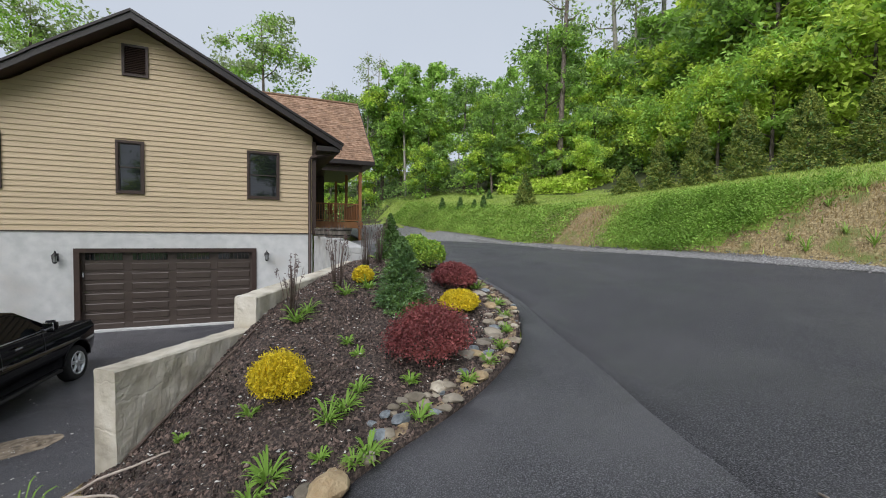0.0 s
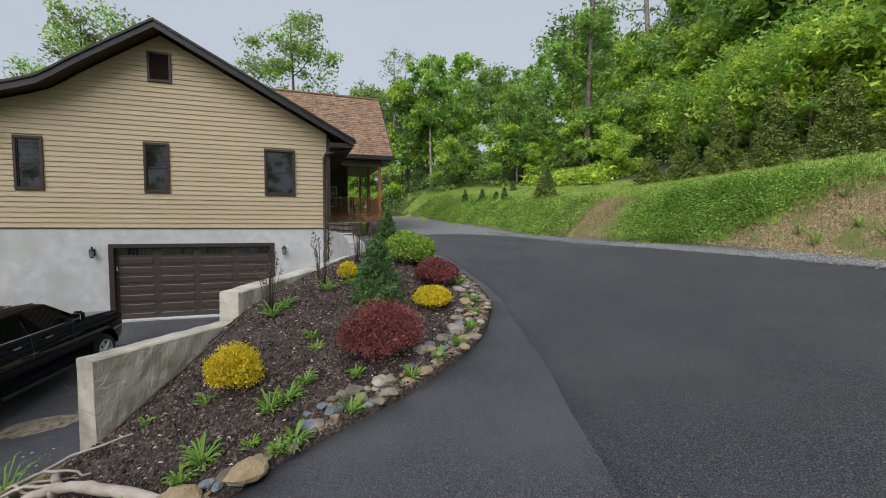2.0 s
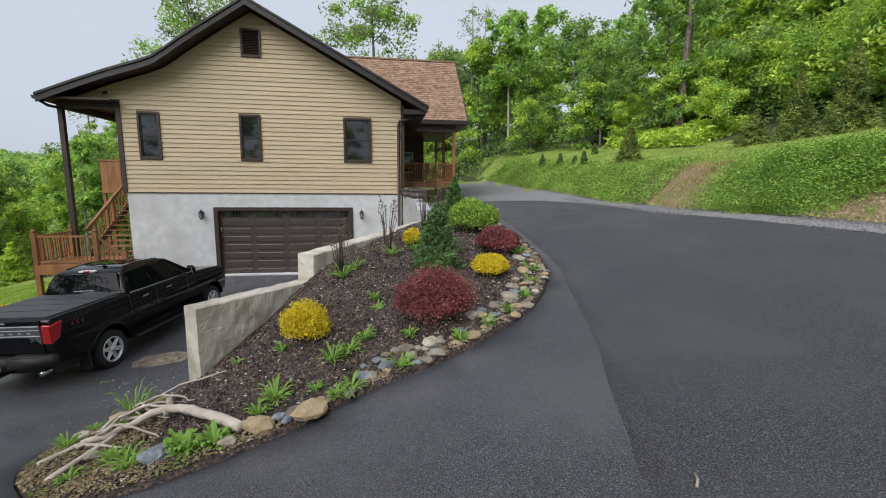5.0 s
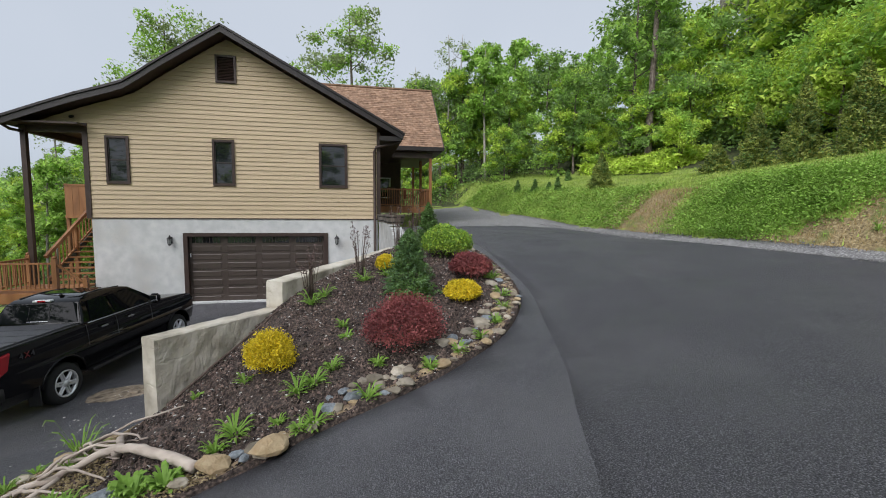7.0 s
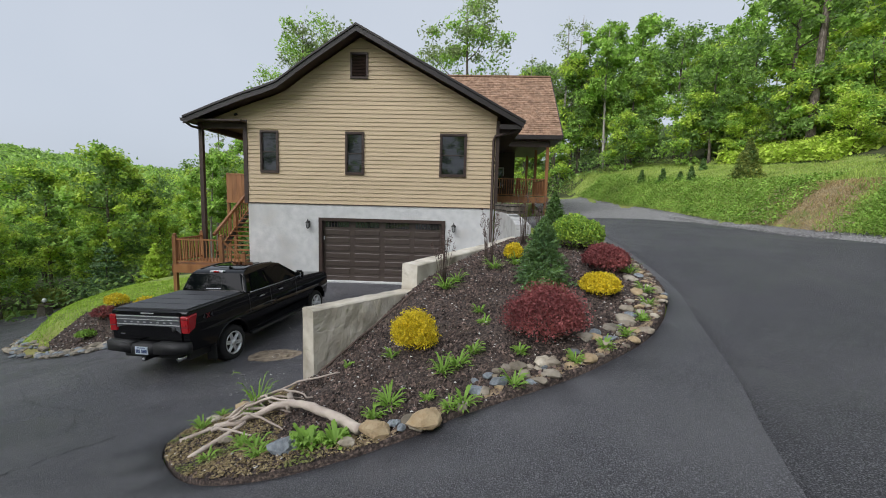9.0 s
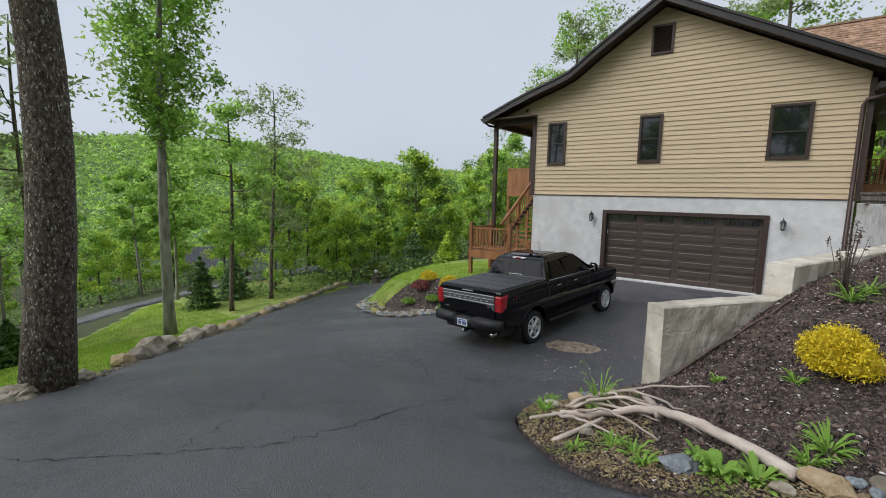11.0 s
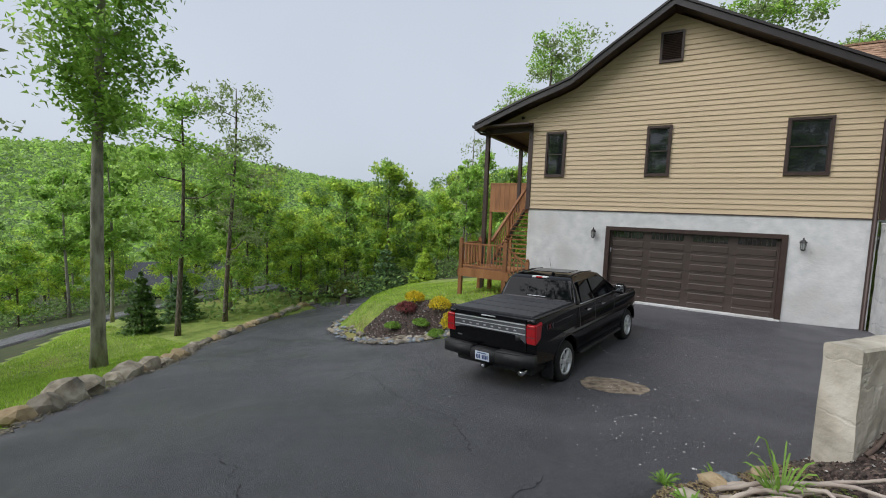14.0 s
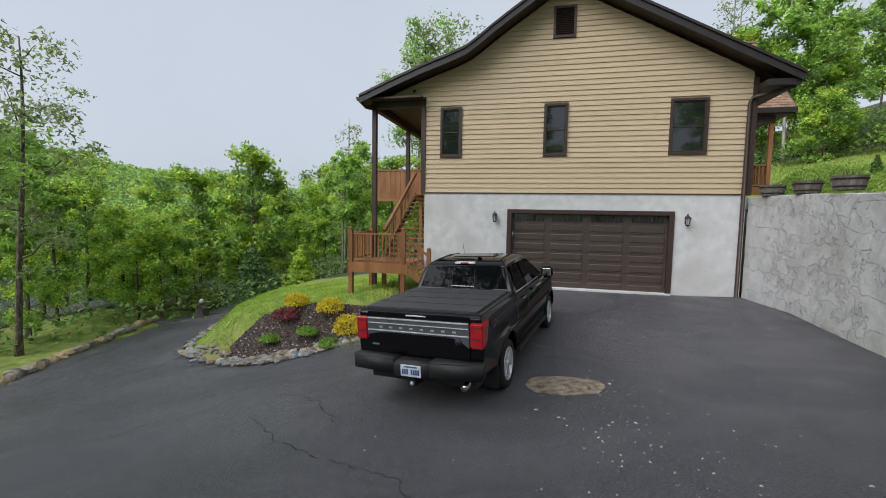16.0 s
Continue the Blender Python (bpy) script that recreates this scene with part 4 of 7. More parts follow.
def railing(parent_fix, p0, p1, floor0, floor1, height=0.92, mat=M_CEDAR, gap=0.125):
    """Rails and balusters between two plan points; floors at both ends."""
    a, b = Vector((*p0, 0)), Vector((*p1, 0))
    L = (b - a).length
    n = max(2, int(L / gap))
    for off, th in ((height, 0.04), (0.1, 0.035)):
        V, F = tube_arrays([(p0[0], p0[1], floor0 + off), (p1[0], p1[1], floor1 + off)], [th, th], 4)
        parent_fix(mesh_object("rail", V, F, mat))
    for i in range(1, n):
        t = i / n
        q = a.lerp(b, t)
        f = floor0 + (floor1 - floor0) * t
        parent_fix(block("baluster", q.x - 0.018, q.x + 0.018, q.y - 0.018, q.y + 0.018, f + 0.1, f + height, mat))


def post(parent_fix, x, y, z0, z1, s=0.07, mat=M_CEDAR, cap=False):
    parent_fix(block("post", x - s, x + s, y - s, y + s, z0, z1, mat, bevel=0.008))
    if cap:
        parent_fix(tube("post_cap", [(x, y, z1), (x, y, z1 + 0.05), (x, y, z1 + 0.09)], [s * 0.8, s * 1.15, s * 0.3], mat, sides=8))


# front porch beside the upper drive
hp(block("porch_wall", 2.1, 4.1, 28.2, 28.4, 2.0, 4.96, M_BROWN))
hp(block("porch_window", 2.75, 3.35, 28.15, 28.2, 2.7, 3.9, M_GLASS))
for a, b, c, d in ((2.68, 2.75, 2.63, 3.97), (3.35, 3.42, 2.63, 3.97), (2.75, 3.35, 3.9, 3.97), (2.75, 3.35, 2.63, 2.7)):
    hp(block("window_frame", a, b, 28.12, 28.2, c, d, M_WHITE))
hp(block("porch_floor", 2.04, 5.3, 22.75, 30.5, 1.85, 2.0, M_CEDAR, label="stained wooden porch floor"))
hp(block("porch_rim", 2.04, 5.34, 22.7, 22.75, 1.68, 2.02, M_CEDAR))
for px, py in ((5.2, 22.84), (5.2, 26.6), (5.2, 30.3), (3.6, 30.3)):
    post(hp, px, py, 1.0, 4.95, 0.075)
railing(hp, (2.1, 22.84), (5.13, 22.84), 2.0, 2.0, 0.95)
railing(hp, (5.2, 22.95), (5.2, 26.5), 2.0, 2.0, 0.95)
railing(hp, (2.2, 30.3), (5.1, 30.3), 2.0, 2.0, 0.95)


def porch_chair(x, y, rz, mat, lb):
    root = empty("rocking_chair", (x, y, 2.0), lb, "chair", "porch chairs", rz)
    for sx in (-0.25, 0.25):
        tube("rocker", [(sx, -0.4, 0.06), (sx, 0.0, 0.02), (sx, 0.45, 0.08)], 0.022, mat, root, 6)
        for yy, zt_ in ((-0.22, 0.62), (0.22, 1.12)):
            tube("leg", [(sx, yy, 0.03), (sx, yy * 1.15, zt_)], 0.022, mat, root, 6)
        block("armrest", sx - 0.05, sx + 0.05, -0.3, 0.26, 0.62, 0.65, mat, root, 0.008)
    block("seat", -0.26, 0.26, -0.25, 0.24, 0.40, 0.43, mat, root, 0.008)
    for k in range(6):
        block("back_slat", -0.23 + k * 0.08, -0.18 + k * 0.08, 0.23, 0.25, 0.5, 1.1, mat, root)
    block("top_rail", -0.27, 0.27, 0.22, 0.26, 1.08, 1.18, mat, root, 0.008)
    return root


porch_chair(3.3, 24.3, 30, M_BROWN, "dark wooden rocking chair on the front porch")
porch_chair(4.3, 25.6, 60, M_REDWOOD, "reddish wooden rocking chair on the front porch")


# deck, landing and stair at the valley side
deck = empty("timber_stair", (-9, 16, -1.9), "stained timber stair and landing with balusters against the house", "staircase")


def dp(ob):
    ob.parent = deck
    ob.matrix_parent_inverse = Matrix.Translation((9, -16, 1.9))
    return ob


LZ = -0.98
dp(block("landing_floor", -10.12, -8.1, 15.05, 16.85, LZ - 0.05, LZ, M_CEDAR))
for k in range(14):
    dp(block("deck_board", -10.14, -8.08, 15.03 + k * 0.131, 15.03 + k * 0.131 + 0.124, LZ, LZ + 0.03, M_CEDAR))
dp(block("rim_board", -10.14, -8.08, 15.0, 15.04, LZ - 0.3, LZ + 0.0, M_CEDAR))
dp(block("rim_board", -10.16, -10.12, 15.0, 16.85, LZ - 0.3, LZ + 0.0, M_CEDAR))
for px, py, zt in ((-10.06, 15.08, 0.12), (-8.25, 15.08, 0.12), (-10.06, 16.8, 0.12)):
    post(dp, px, py, -2.4, zt, 0.07, cap=True)
post(dp, -9.4, 16.4, -2.4, LZ - 0.05)
post(dp, -8.6, 15.9, -2.4, LZ - 0.05)
railing(dp, (-9.99, 15.08), (-8.32, 15.08), LZ + 0.03, LZ + 0.03, 0.93)
railing(dp, (-10.06, 15.15), (-10.06, 16.73), LZ + 0.03, LZ + 0.03, 0.93)
# short flight down to the court
for k in range(4):
    dp(block("tread", -8.05 + k * 0.27, -7.76 + k * 0.27, 15.05, 16.2, LZ - 0.2 - k * 0.19, LZ - 0.16 - k * 0.19, M_CEDAR))
dp(prism("stringer", [(-8.1, LZ - 0.05), (-6.95, -1.9), (-7.2, -1.9), (-8.1, LZ - 0.3)], 15.02, 15.06, M_CEDAR))
post(dp, -7.4, 15.08, -2.1, -0.5, 0.065, cap=True)
railing(dp, (-8.18, 15.08), (-7.47, 15.08), LZ + 0.0, LZ - 0.58, 0.92)
# main flight up along the wall
N_TREAD = 14
for k in range(N_TREAD):
    yy, zz = 16.95 + k * 0.27, LZ + (k + 1) * 0.178
    dp(block("tread", -9.55, -8.12, yy, yy + 0.28, zz - 0.04, zz, M_CEDAR))
yt, zt = 16.95 + N_TREAD * 0.27, LZ + N_TREAD * 0.178
for sx in (-9.6, -8.12):
    dp(prism("stringer", [(16.85, LZ - 0.12), (16.95, LZ + 0.2), (yt, zt - 0.06), (yt, zt - 0.28)], sx, sx + 0.045, M_BROWN, axis="x"))
railing(dp, (-9.58, 16.95), (-9.58, yt), LZ + 0.1, zt, 0.92, gap=0.2)
V, F = tube_arrays([(-9.58, 16.85, LZ + 1.0), (-9.58, yt, zt + 0.95)], [0.075, 0.075], 4)
dp(mesh_object("handrail", V, F, M_CEDAR))
post(dp, -9.58, 18.6, -1.6, LZ + 2.0, 0.065)
# valley-side veranda: brown posts, floor and a boarded screen
hp(block("veranda_floor", -10.2, HX0, yt, 31, 1.3, 1.5, M_CEDAR))
hp(block("veranda_beam", -10.05, -9.85, 16.75, 31, 4.35, 4.58, M_BROWN))
hp(block("veranda_beam", -10.05, HX0, FY - 0.05, FY + 0.12, 4.38, 4.6, M_BROWN))
hp(block("veranda_ceiling", -10.2, HX0, 16.3, 31, 4.6, 4.66, M_BROWN))
for py in (16.83, 20.75, 25.5):
    post(hp, -9.95, py, -2.2 if py < 20 else 1.3, 4.4, 0.08, M_BROWN)
hp(block("door_jamb", HX0 - 0.22, HX0 - 0.02, 20.9, 21.2, 1.5, 4.4, M_BROWN))
for k in range(9):
    hp(block("screen_board", -12.6 + k * 0.28, -12.33 + k * 0.28, 23.4, 23.44, 1.4, 2.85, M_CEDAR))
hp(block("screen_rail", -12.65, -10.05, 23.37, 23.47, 2.85, 2.93, M_CEDAR))
hp(block("deck_rim", -12.65, -10.05, 23.35, 23.45, 1.28, 1.42, M_CEDAR))
for px in (-12.6, -11.3, -10.1):
    post(hp, px, 23.5, -3.2, 2.95, 0.07)

# ---- pickup truck ----
def pickup(at, rz, rx, ry):
    """Crew-cab pickup: rear axle over the origin, y towards the bonnet."""
    root = empty("pickup_truck", at, "black crew-cab pickup truck with folding bed cover", "truck", rz=rz)
    root.matrix_basis = pose(*at, rx, ry, rz)
    W, WB = 1.0, 3.68

    def arch(yc, r, n=14):
        return [(yc + r * math.cos(w), 0.42 + r * math.sin(w)) for w in np.linspace(math.pi * 0.97, math.pi * 0.03, n)]

    def half_width(y, z):
        """Half width of the body: tucked under the doors, full at the shoulder, drawn in at the belt and the nose."""
        k = float(np.interp(z, [0.4, 0.62, 0.95, 1.16, 1.30, 1.46], [0.935, 0.97, 1.0, 1.0, 0.985, 0.955]))
        return W * k * float(np.interp(y, [-1.3, -1.0, 3.9, 4.35, 4.65], [0.985, 1.0, 1.0, 0.965, 0.88]))

    prof = [(-1.2, 0.62), (-0.56, 0.56)] + arch(0, 0.51) + [(0.56, 0.48), (WB - 0.56, 0.48)] + arch(WB, 0.51)
    prof += [(WB + 0.56, 0.5), (4.56, 0.55), (4.64, 0.85), (4.6, 1.12), (4.42, 1.26), (3.9, 1.33), (3.1, 1.39), (2.9, 1.41), (0.66, 1.405), (0.56, 1.42), (0.5, 1.44), (-1.15, 1.445), (-1.2, 1.40)]
    bm = bmesh.new()
    ring = [bm.verts.new((0, a, b)) for a, b in prof]
    bm.faces.new(ring)
    for z in (0.7, 0.86, 1.02, 1.16, 1.26, 1.34):
        bmesh.ops.bisect_plane(bm, geom=bm.verts[:] + bm.edges[:] + bm.faces[:], plane_co=(0, 0, z), plane_no=(0, 0, 1))
    bmesh.ops.triangulate(bm, faces=[f for f in bm.faces if len(f.verts) > 4])
    r = bmesh.ops.extrude_face_region(bm, geom=bm.faces[:])
    far = {g for g in r["geom"] if isinstance(g, bmesh.types.BMVert)}
    for v in bm.verts:
        h = half_width(v.co.y, v.co.z)
        flare = 0.028 * max(0.0, 1 - abs(math.hypot(v.co.y - (WB if v.co.y > 1.8 else 0), v.co.z - 0.42) - 0.51) / 0.12)
        v.co.x = (h + flare) * (1 if v in far else -1)
    bmesh.ops.recalc_face_normals(bm, faces=bm.faces[:])
    bmesh.ops.bevel(bm, geom=[e for e in bm.edges if e.calc_face_angle(0) > 0.7], offset=0.028, segments=3, affect="EDGES", profile=0.6)
    body = part("body", bm, M_PAINT, root, "gloss black body")
    for f in body.data.polygons:
        f.use_smooth = True
    # greenhouse: pillars and crowned roof
    side = [(0.58, 1.40), (0.70, 1.70), (0.78, 1.86), (0.90, 1.925), (1.25, 1.962), (1.7, 1.97), (2.05, 1.945), (2.28, 1.895), (2.95, 1.44), (3.0, 1.40)]

    def wide(z):
        return float(np.interp(z, [1.38, 1.5, 1.86, 1.93, 1.98], [0.955, 0.935, 0.775, 0.70, 0.60]))

    bm = bmesh.new()
    L = [bm.verts.new((-wide(z), y, z)) for y, z in side]
    R = [bm.verts.new((wide(z), y, z)) for y, z in side]
    bm.faces.new(L)
    bm.faces.new(R[::-1])
    for i in range(len(side)):
        bm.faces.new((L[i], R[i], R[(i + 1) % len(side)], L[(i + 1) % len(side)]))
    bmesh.ops.recalc_face_normals(bm, faces=bm.faces[:])
    bmesh.ops.bevel(bm, geom=[e for e in bm.edges if e.calc_face_angle(0) > 0.6], offset=0.05, segments=4, affect="EDGES", profile=0.6)
    part("cab", bm, M_PAINT, root, smooth=True)

    def glass(name, quad, out, mat=M_CARGLASS, lb="dark tinted glass", thick=0.009):
        bm = bmesh.new()
        o = Vector(out) * thick
        n = len(quad)
        a = [bm.verts.new(Vector(q) + o) for q in quad]
        b = [bm.verts.new(Vector(q) - o) for q in quad]
        bm.faces.new(a)
        bm.faces.new(b[::-1])
        for i in range(n):
            bm.faces.new((a[i], b[i], b[(i + 1) % n], a[(i + 1) % n]))
        bmesh.ops.recalc_face_normals(bm, faces=bm.faces[:])
        return part(name, bm, mat, root, lb)

    rear = glass("rear_window", [(-0.83, 0.612, 1.475), (0.83, 0.612, 1.475), (0.735, 0.757, 1.835), (0.66, 0.775, 1.862), (-0.66, 0.775, 1.862), (-0.735, 0.757, 1.835)], (0, -0.93, 0.37))
    for a, b, c, d in ((-0.22, 0.22, 1.50, 1.508), (-0.22, -0.212, 1.508, 1.79), (0.212, 0.22, 1.508, 1.79)):
        ya, yb = 0.612 + (c - 1.475) * 0.40, 0.612 + (d - 1.475) * 0.40
        o = glass("slider_frame", [(a, ya, c), (b, ya, c), (b, yb, d), (a, yb, d)], (0, -0.93, 0.37), M_SATIN if d < 1.6 else M_BLACKPLASTIC, "", 0.013)
        o.parent = rear
    glass("windscreen", [(-0.84, 2.90, 1.475), (0.84, 2.90, 1.475), (0.70, 2.335, 1.858), (-0.70, 2.335, 1.858)], (0, 0.55, 0.83))
    for s in (-1, 1):
        def at_side(y, z, out=0.0):
            return (s * (wide(z) + out), y, z)
        for quad in ([(0.80, 1.44), (1.42, 1.43), (1.42, 1.84), (0.98, 1.84)], [(1.52, 1.43), (2.72, 1.43), (2.30, 1.78), (2.14, 1.845), (1.52, 1.845)]):
            glass("side_window", [at_side(y, z) for y, z in quad], (s * 0.92, 0, 0.38))
        tube("belt_moulding", [at_side(0.72, 1.415, 0.004), at_side(1.6, 1.41, 0.006), at_side(2.82, 1.41, 0.004)], 0.008, M_SATIN, root, 6)
        for y in (0.98, 1.78):
            bm = bmesh.new()
            box_into(bm, s * 0.995 - 0.026, s * 0.995 + 0.026, y, y + 0.21, 1.235, 1.272)
            bmesh.ops.bevel(bm, geom=bm.edges[:], offset=0.013, segments=2, affect="EDGES")
            part("door_handle", bm, M_CHROME, root, "chrome handle")
        for y in (0.63, 1.46, 2.62):
            tube("door_seam", [(s * (half_width(y, z) + 0.001), y, z) for z in (0.56, 0.8, 1.0, 1.16, 1.3, 1.4)], 0.006, M_BLACKPLASTIC, root, 4)
        bm = bmesh.new()
        box_into(bm, s * 1.15 - 0.12, s * 1.15 + 0.12, 2.52, 2.66, 1.39, 1.63)
        bmesh.ops.bevel(bm, geom=bm.edges[:], offset=0.045, segments=3, affect="EDGES")
        mir = part("mirror", bm, M_PAINT, root, smooth=True)
        block("mirror_glass", min(s * 1.06, s * 1.24), max(s * 1.06, s * 1.24), 2.505, 2.525, 1.43, 1.59, M_CHROME, mir, 0.008)
        tube("mirror_arm", [(s * 0.93, 2.62, 1.42), (s * 1.06, 2.6, 1.44)], 0.03, M_BLACKPLASTIC, mir, 6)
        block("running_board", min(s * 0.88, s * 1.02), max(s * 0.88, s * 1.02), 0.62, WB - 0.62, 0.40, 0.46, M_BLACKPLASTIC, root, 0.014)
        # C-shaped tail lamp wrapped round the corner, with its clear reversing lens
        bm = bmesh.new()
        box_into(bm, min(s * 0.80, s * 1.0), max(s * 0.80, s * 1.0), -1.238, -1.0, 0.99, 1.345)
        for v in bm.verts:
            if v.co.y > -1.1:
                v.co.z += 0.03 if v.co.z > 1.2 else 0.08
                v.co.y += 0.03 if v.co.z > 1.2 else -0.06
        bmesh.ops.bevel(bm, geom=bm.edges[:], offset=0.022, segments=3, affect="EDGES")
        lamp = part("tail_lamp", bm, M_REDLENS, root, "red tail lamp with clear band")
        for z0, z1 in ((1.285, 1.295), (1.12, 1.13)):
            block("lens_line", min(s * 0.83, s * 0.975), max(s * 0.83, s * 0.975), -1.243, -1.232, z0, z1, M_BLACKPLASTIC, lamp)
        block("reversing_lens", min(s * 0.83, s * 0.93), max(s * 0.83, s * 0.93), -1.244, -1.232, 1.145, 1.185, M_REDLENS, lamp)
        for yc in (0, WB):
            pts = [(s * (half_width(yc, 0.42 + 0.52 * math.sin(w)) + 0.02), yc + 0.515 * math.cos(w), 0.42 + 0.515 * math.sin(w)) for w in np.linspace(0.12, math.pi - 0.12, 16)]
            tube("arch_lip", pts, 0.024, M_PAINT, root, 6)
        block("mud_flap", min(s * 0.74, s * 0.98), max(s * 0.74, s * 0.98), -0.56, -0.535, 0.2, 0.6, M_BLACKPLASTIC, root, 0.008)
        block("bed_rail_cap", min(s * 0.885, s * 0.955), max(s * 0.885, s * 0.955), -1.14, 0.5, 1.435, 1.452, M_BLACKPLASTIC, root, 0.006)
        for k, (txt, mt) in enumerate((("4", M_VINYL), ("X", M_REDINK), ("4", M_VINYL))):
            cu = bpy.data.curves.new("decal", "FONT")
            cu.body, cu.size, cu.extrude, cu.align_x = txt, 0.15, 0.002, "CENTER"
            tmp = bpy.data.objects.new("decal", cu)
            me = bpy.data.meshes.new_from_object(tmp)
            bpy.data.objects.remove(tmp)
            me.materials.clear()
            me.materials.append(mt)
            o = new("decal_letter", me)
            o.parent = root
            o.matrix_basis = pose(s * (half_width(-0.7, 1.24) + 0.004), -0.7 + s * (k - 1) * 0.11, 1.19, 90, 0, 90 * s)
    block("underbody", -0.84, 0.84, -1.1, 4.4, 0.40, 0.66, M_BLACKPLASTIC, root)
    # tailgate: black cap, satin band swept down at its ends, chrome lines, handle, emblem
    gate = prism("tailgate", [(-0.80, 0.82), (0.80, 0.82), (0.80, 1.43), (-0.80, 1.43)], -1.222, -1.19, M_PAINT, root, bevel=0.012, label="gloss black tailgate")
    swoop = [(-0.795, 1.345), (0.795, 1.345), (0.795, 1.0)] + [(0.795 - 0.3 * t, 1.0 + 0.13 * math.sin(t * math.pi / 2)) for t in (0.25, 0.5, 0.75, 1.0)] + [(-0.495 - 0.3 * t, 1.13 - 0.05 * t * t) for t in (0, 0.5, 1.0)]
    band = prism("tailgate_band", swoop, -1.238, -1.218, M_BANDGREY, root, bevel=0.004, label="satin grey tailgate band")
    for z, h in ((1.325, 0.02), (1.258, 0.012), (1.15, 0.018)):
        block("chrome_line", -0.79, 0.79, -1.25, -1.234, z, z + h, M_WHEEL, band, 0.004)
    for k in range(8):
        block("embossed_mark", -0.6 + k * 0.165, -0.545 + k * 0.165, -1.243, -1.236, 1.195, 1.222, M_SATIN, band, 0.003)
    block("tailgate_handle", -0.16, 0.16, -1.235, -1.215, 1.385, 1.405, M_WHEEL, gate, 0.006)
    tube("emblem", [(0.64, -1.25, 1.075), (0.64, -1.232, 1.075)], [0.05, 0.055], M_BLACKPLASTIC, root, 14)
    block("badge", -0.74, -0.62, -1.228, -1.219, 0.93, 0.955, M_CHROME, gate, 0.004)
    bm = bmesh.new()
    for x0, x1, z0, z1 in ((-1.0, -0.26, 0.60, 0.82), (0.26, 1.0, 0.60, 0.82), (-0.28, 0.28, 0.575, 0.79)):
        vs = box_into(bm, x0, x1, -1.44 if abs(x0 + x1) > 0.1 else -1.432, -1.17, z0, z1)
        for v in vs:
            if abs(v.co.x) > 0.9 and v.co.y < -1.3:
                v.co.y += 0.09
    bmesh.ops.bevel(bm, geom=bm.edges[:], offset=0.016, segments=2, affect="EDGES")
    bumper = part("rear_bumper", bm, M_BLACKPLASTIC, root, "black step bumper", True)
    plate = block("number_plate", -0.155, 0.155, -1.45, -1.435, 0.60, 0.76, M_PLATE, bumper, 0.004, "blue and white number plate")
    for k in range(8):
        if k != 3:
            block("plate_mark", -0.13 + k * 0.034, -0.107 + k * 0.034, -1.455, -1.449, 0.63, 0.705, M_PLATEINK, plate)
    block("plate_strip", -0.10, 0.10, -1.455, -1.449, 0.728, 0.745, M_PLATEINK, plate)
    block("hitch", -0.05, 0.05, -1.42, -1.0, 0.45, 0.54, M_BLACKPLASTIC, root, 0.01)
    tube("hitch_socket", [(0, -1.43, 0.495), (0, -1.40, 0.495)], 0.03, M_SATIN, root, 8)
    tube("exhaust_tip", [(0.72, -1.30, 0.47), (0.72, -0.8, 0.47)], [0.05, 0.045], M_CHROME, root, 12)
    # folding bed cover
    for k in range(4):
        y0 = -1.13 + k * 0.408
        bm = bmesh.new()
        box_into(bm, -0.88, 0.88, y0, y0 + 0.40, 1.43, 1.478)
        bmesh.ops.bevel(bm, geom=bm.edges[:], offset=0.012, segments=2, affect="EDGES")
        part("bed_cover_panel", bm, M_VINYL, root, "folding black vinyl bed cover")
    hb = block("brake_light_housing", -0.19, 0.19, 0.765, 0.86, 1.885, 1.922, M_WHITE, root, 0.01)
    block("brake_light", -0.075, 0.075, 0.752, 0.78, 1.889, 1.92, M_REDLENS, hb, 0.006)
    block("sunroof", -0.42, 0.42, 1.3, 1.85, 1.955, 1.974, M_CARGLASS, root, 0.006)
    for s in (-1, 1):
        tube("roof_ditch", [(s * 0.62, 0.95, 1.942), (s * 0.60, 1.5, 1.976), (s * 0.62, 2.1, 1.945)], 0.013, M_BLACKPLASTIC, root, 6)
    tube("roof_antenna", [(0.2, 1.05, 1.94), (0.2, 1.0, 2.0)], [0.05, 0.02], M_PAINT, root, 8)
    tube("whip_antenna", [(-0.86, 3.15, 1.38), (-0.9, 3.05, 2.1)], 0.005, M_BLACKPLASTIC, root, 4)

    def wheel(x, y, s):
        prof = [(0.24, -0.12), (0.30, -0.135), (0.375, -0.125), (0.40, -0.08), (0.403, 0.0), (0.40, 0.08), (0.375, 0.125), (0.30, 0.135), (0.24, 0.12)]
        V, F, n = [], [], 36
        for k in range(n):
            w = 2 * math.pi * k / n
            for r, d in prof:
                V.append((x + d, y + r * math.cos(w), 0.40 + r * math.sin(w)))
        p = len(prof)
        for k in range(n):
            for j in range(p):
                F.append((k * p + j, k * p + (j + 1) % p, ((k + 1) % n) * p + (j + 1) % p, ((k + 1) % n) * p + j))
        tyre = mesh_object("tyre", V, F, M_TYRE, root, True)
        xo = x + s * 0.10
        V, F = tube_arrays([(x - s * 0.1, y, 0.40), (x + s * 0.02, y, 0.40)], [0.245, 0.245], 28)
        mesh_object("wheel_well", V, F, M_BLACKPLASTIC, tyre, True)
        V, F = [], []
        for k in range(n):
            w = 2 * math.pi * k / n
            for r, d in ((0.262, 0.02), (0.262, 0.035), (0.236, 0.03), (0.236, -0.06)):
                V.append((xo + s * d, y + r * math.cos(w), 0.40 + r * math.sin(w)))
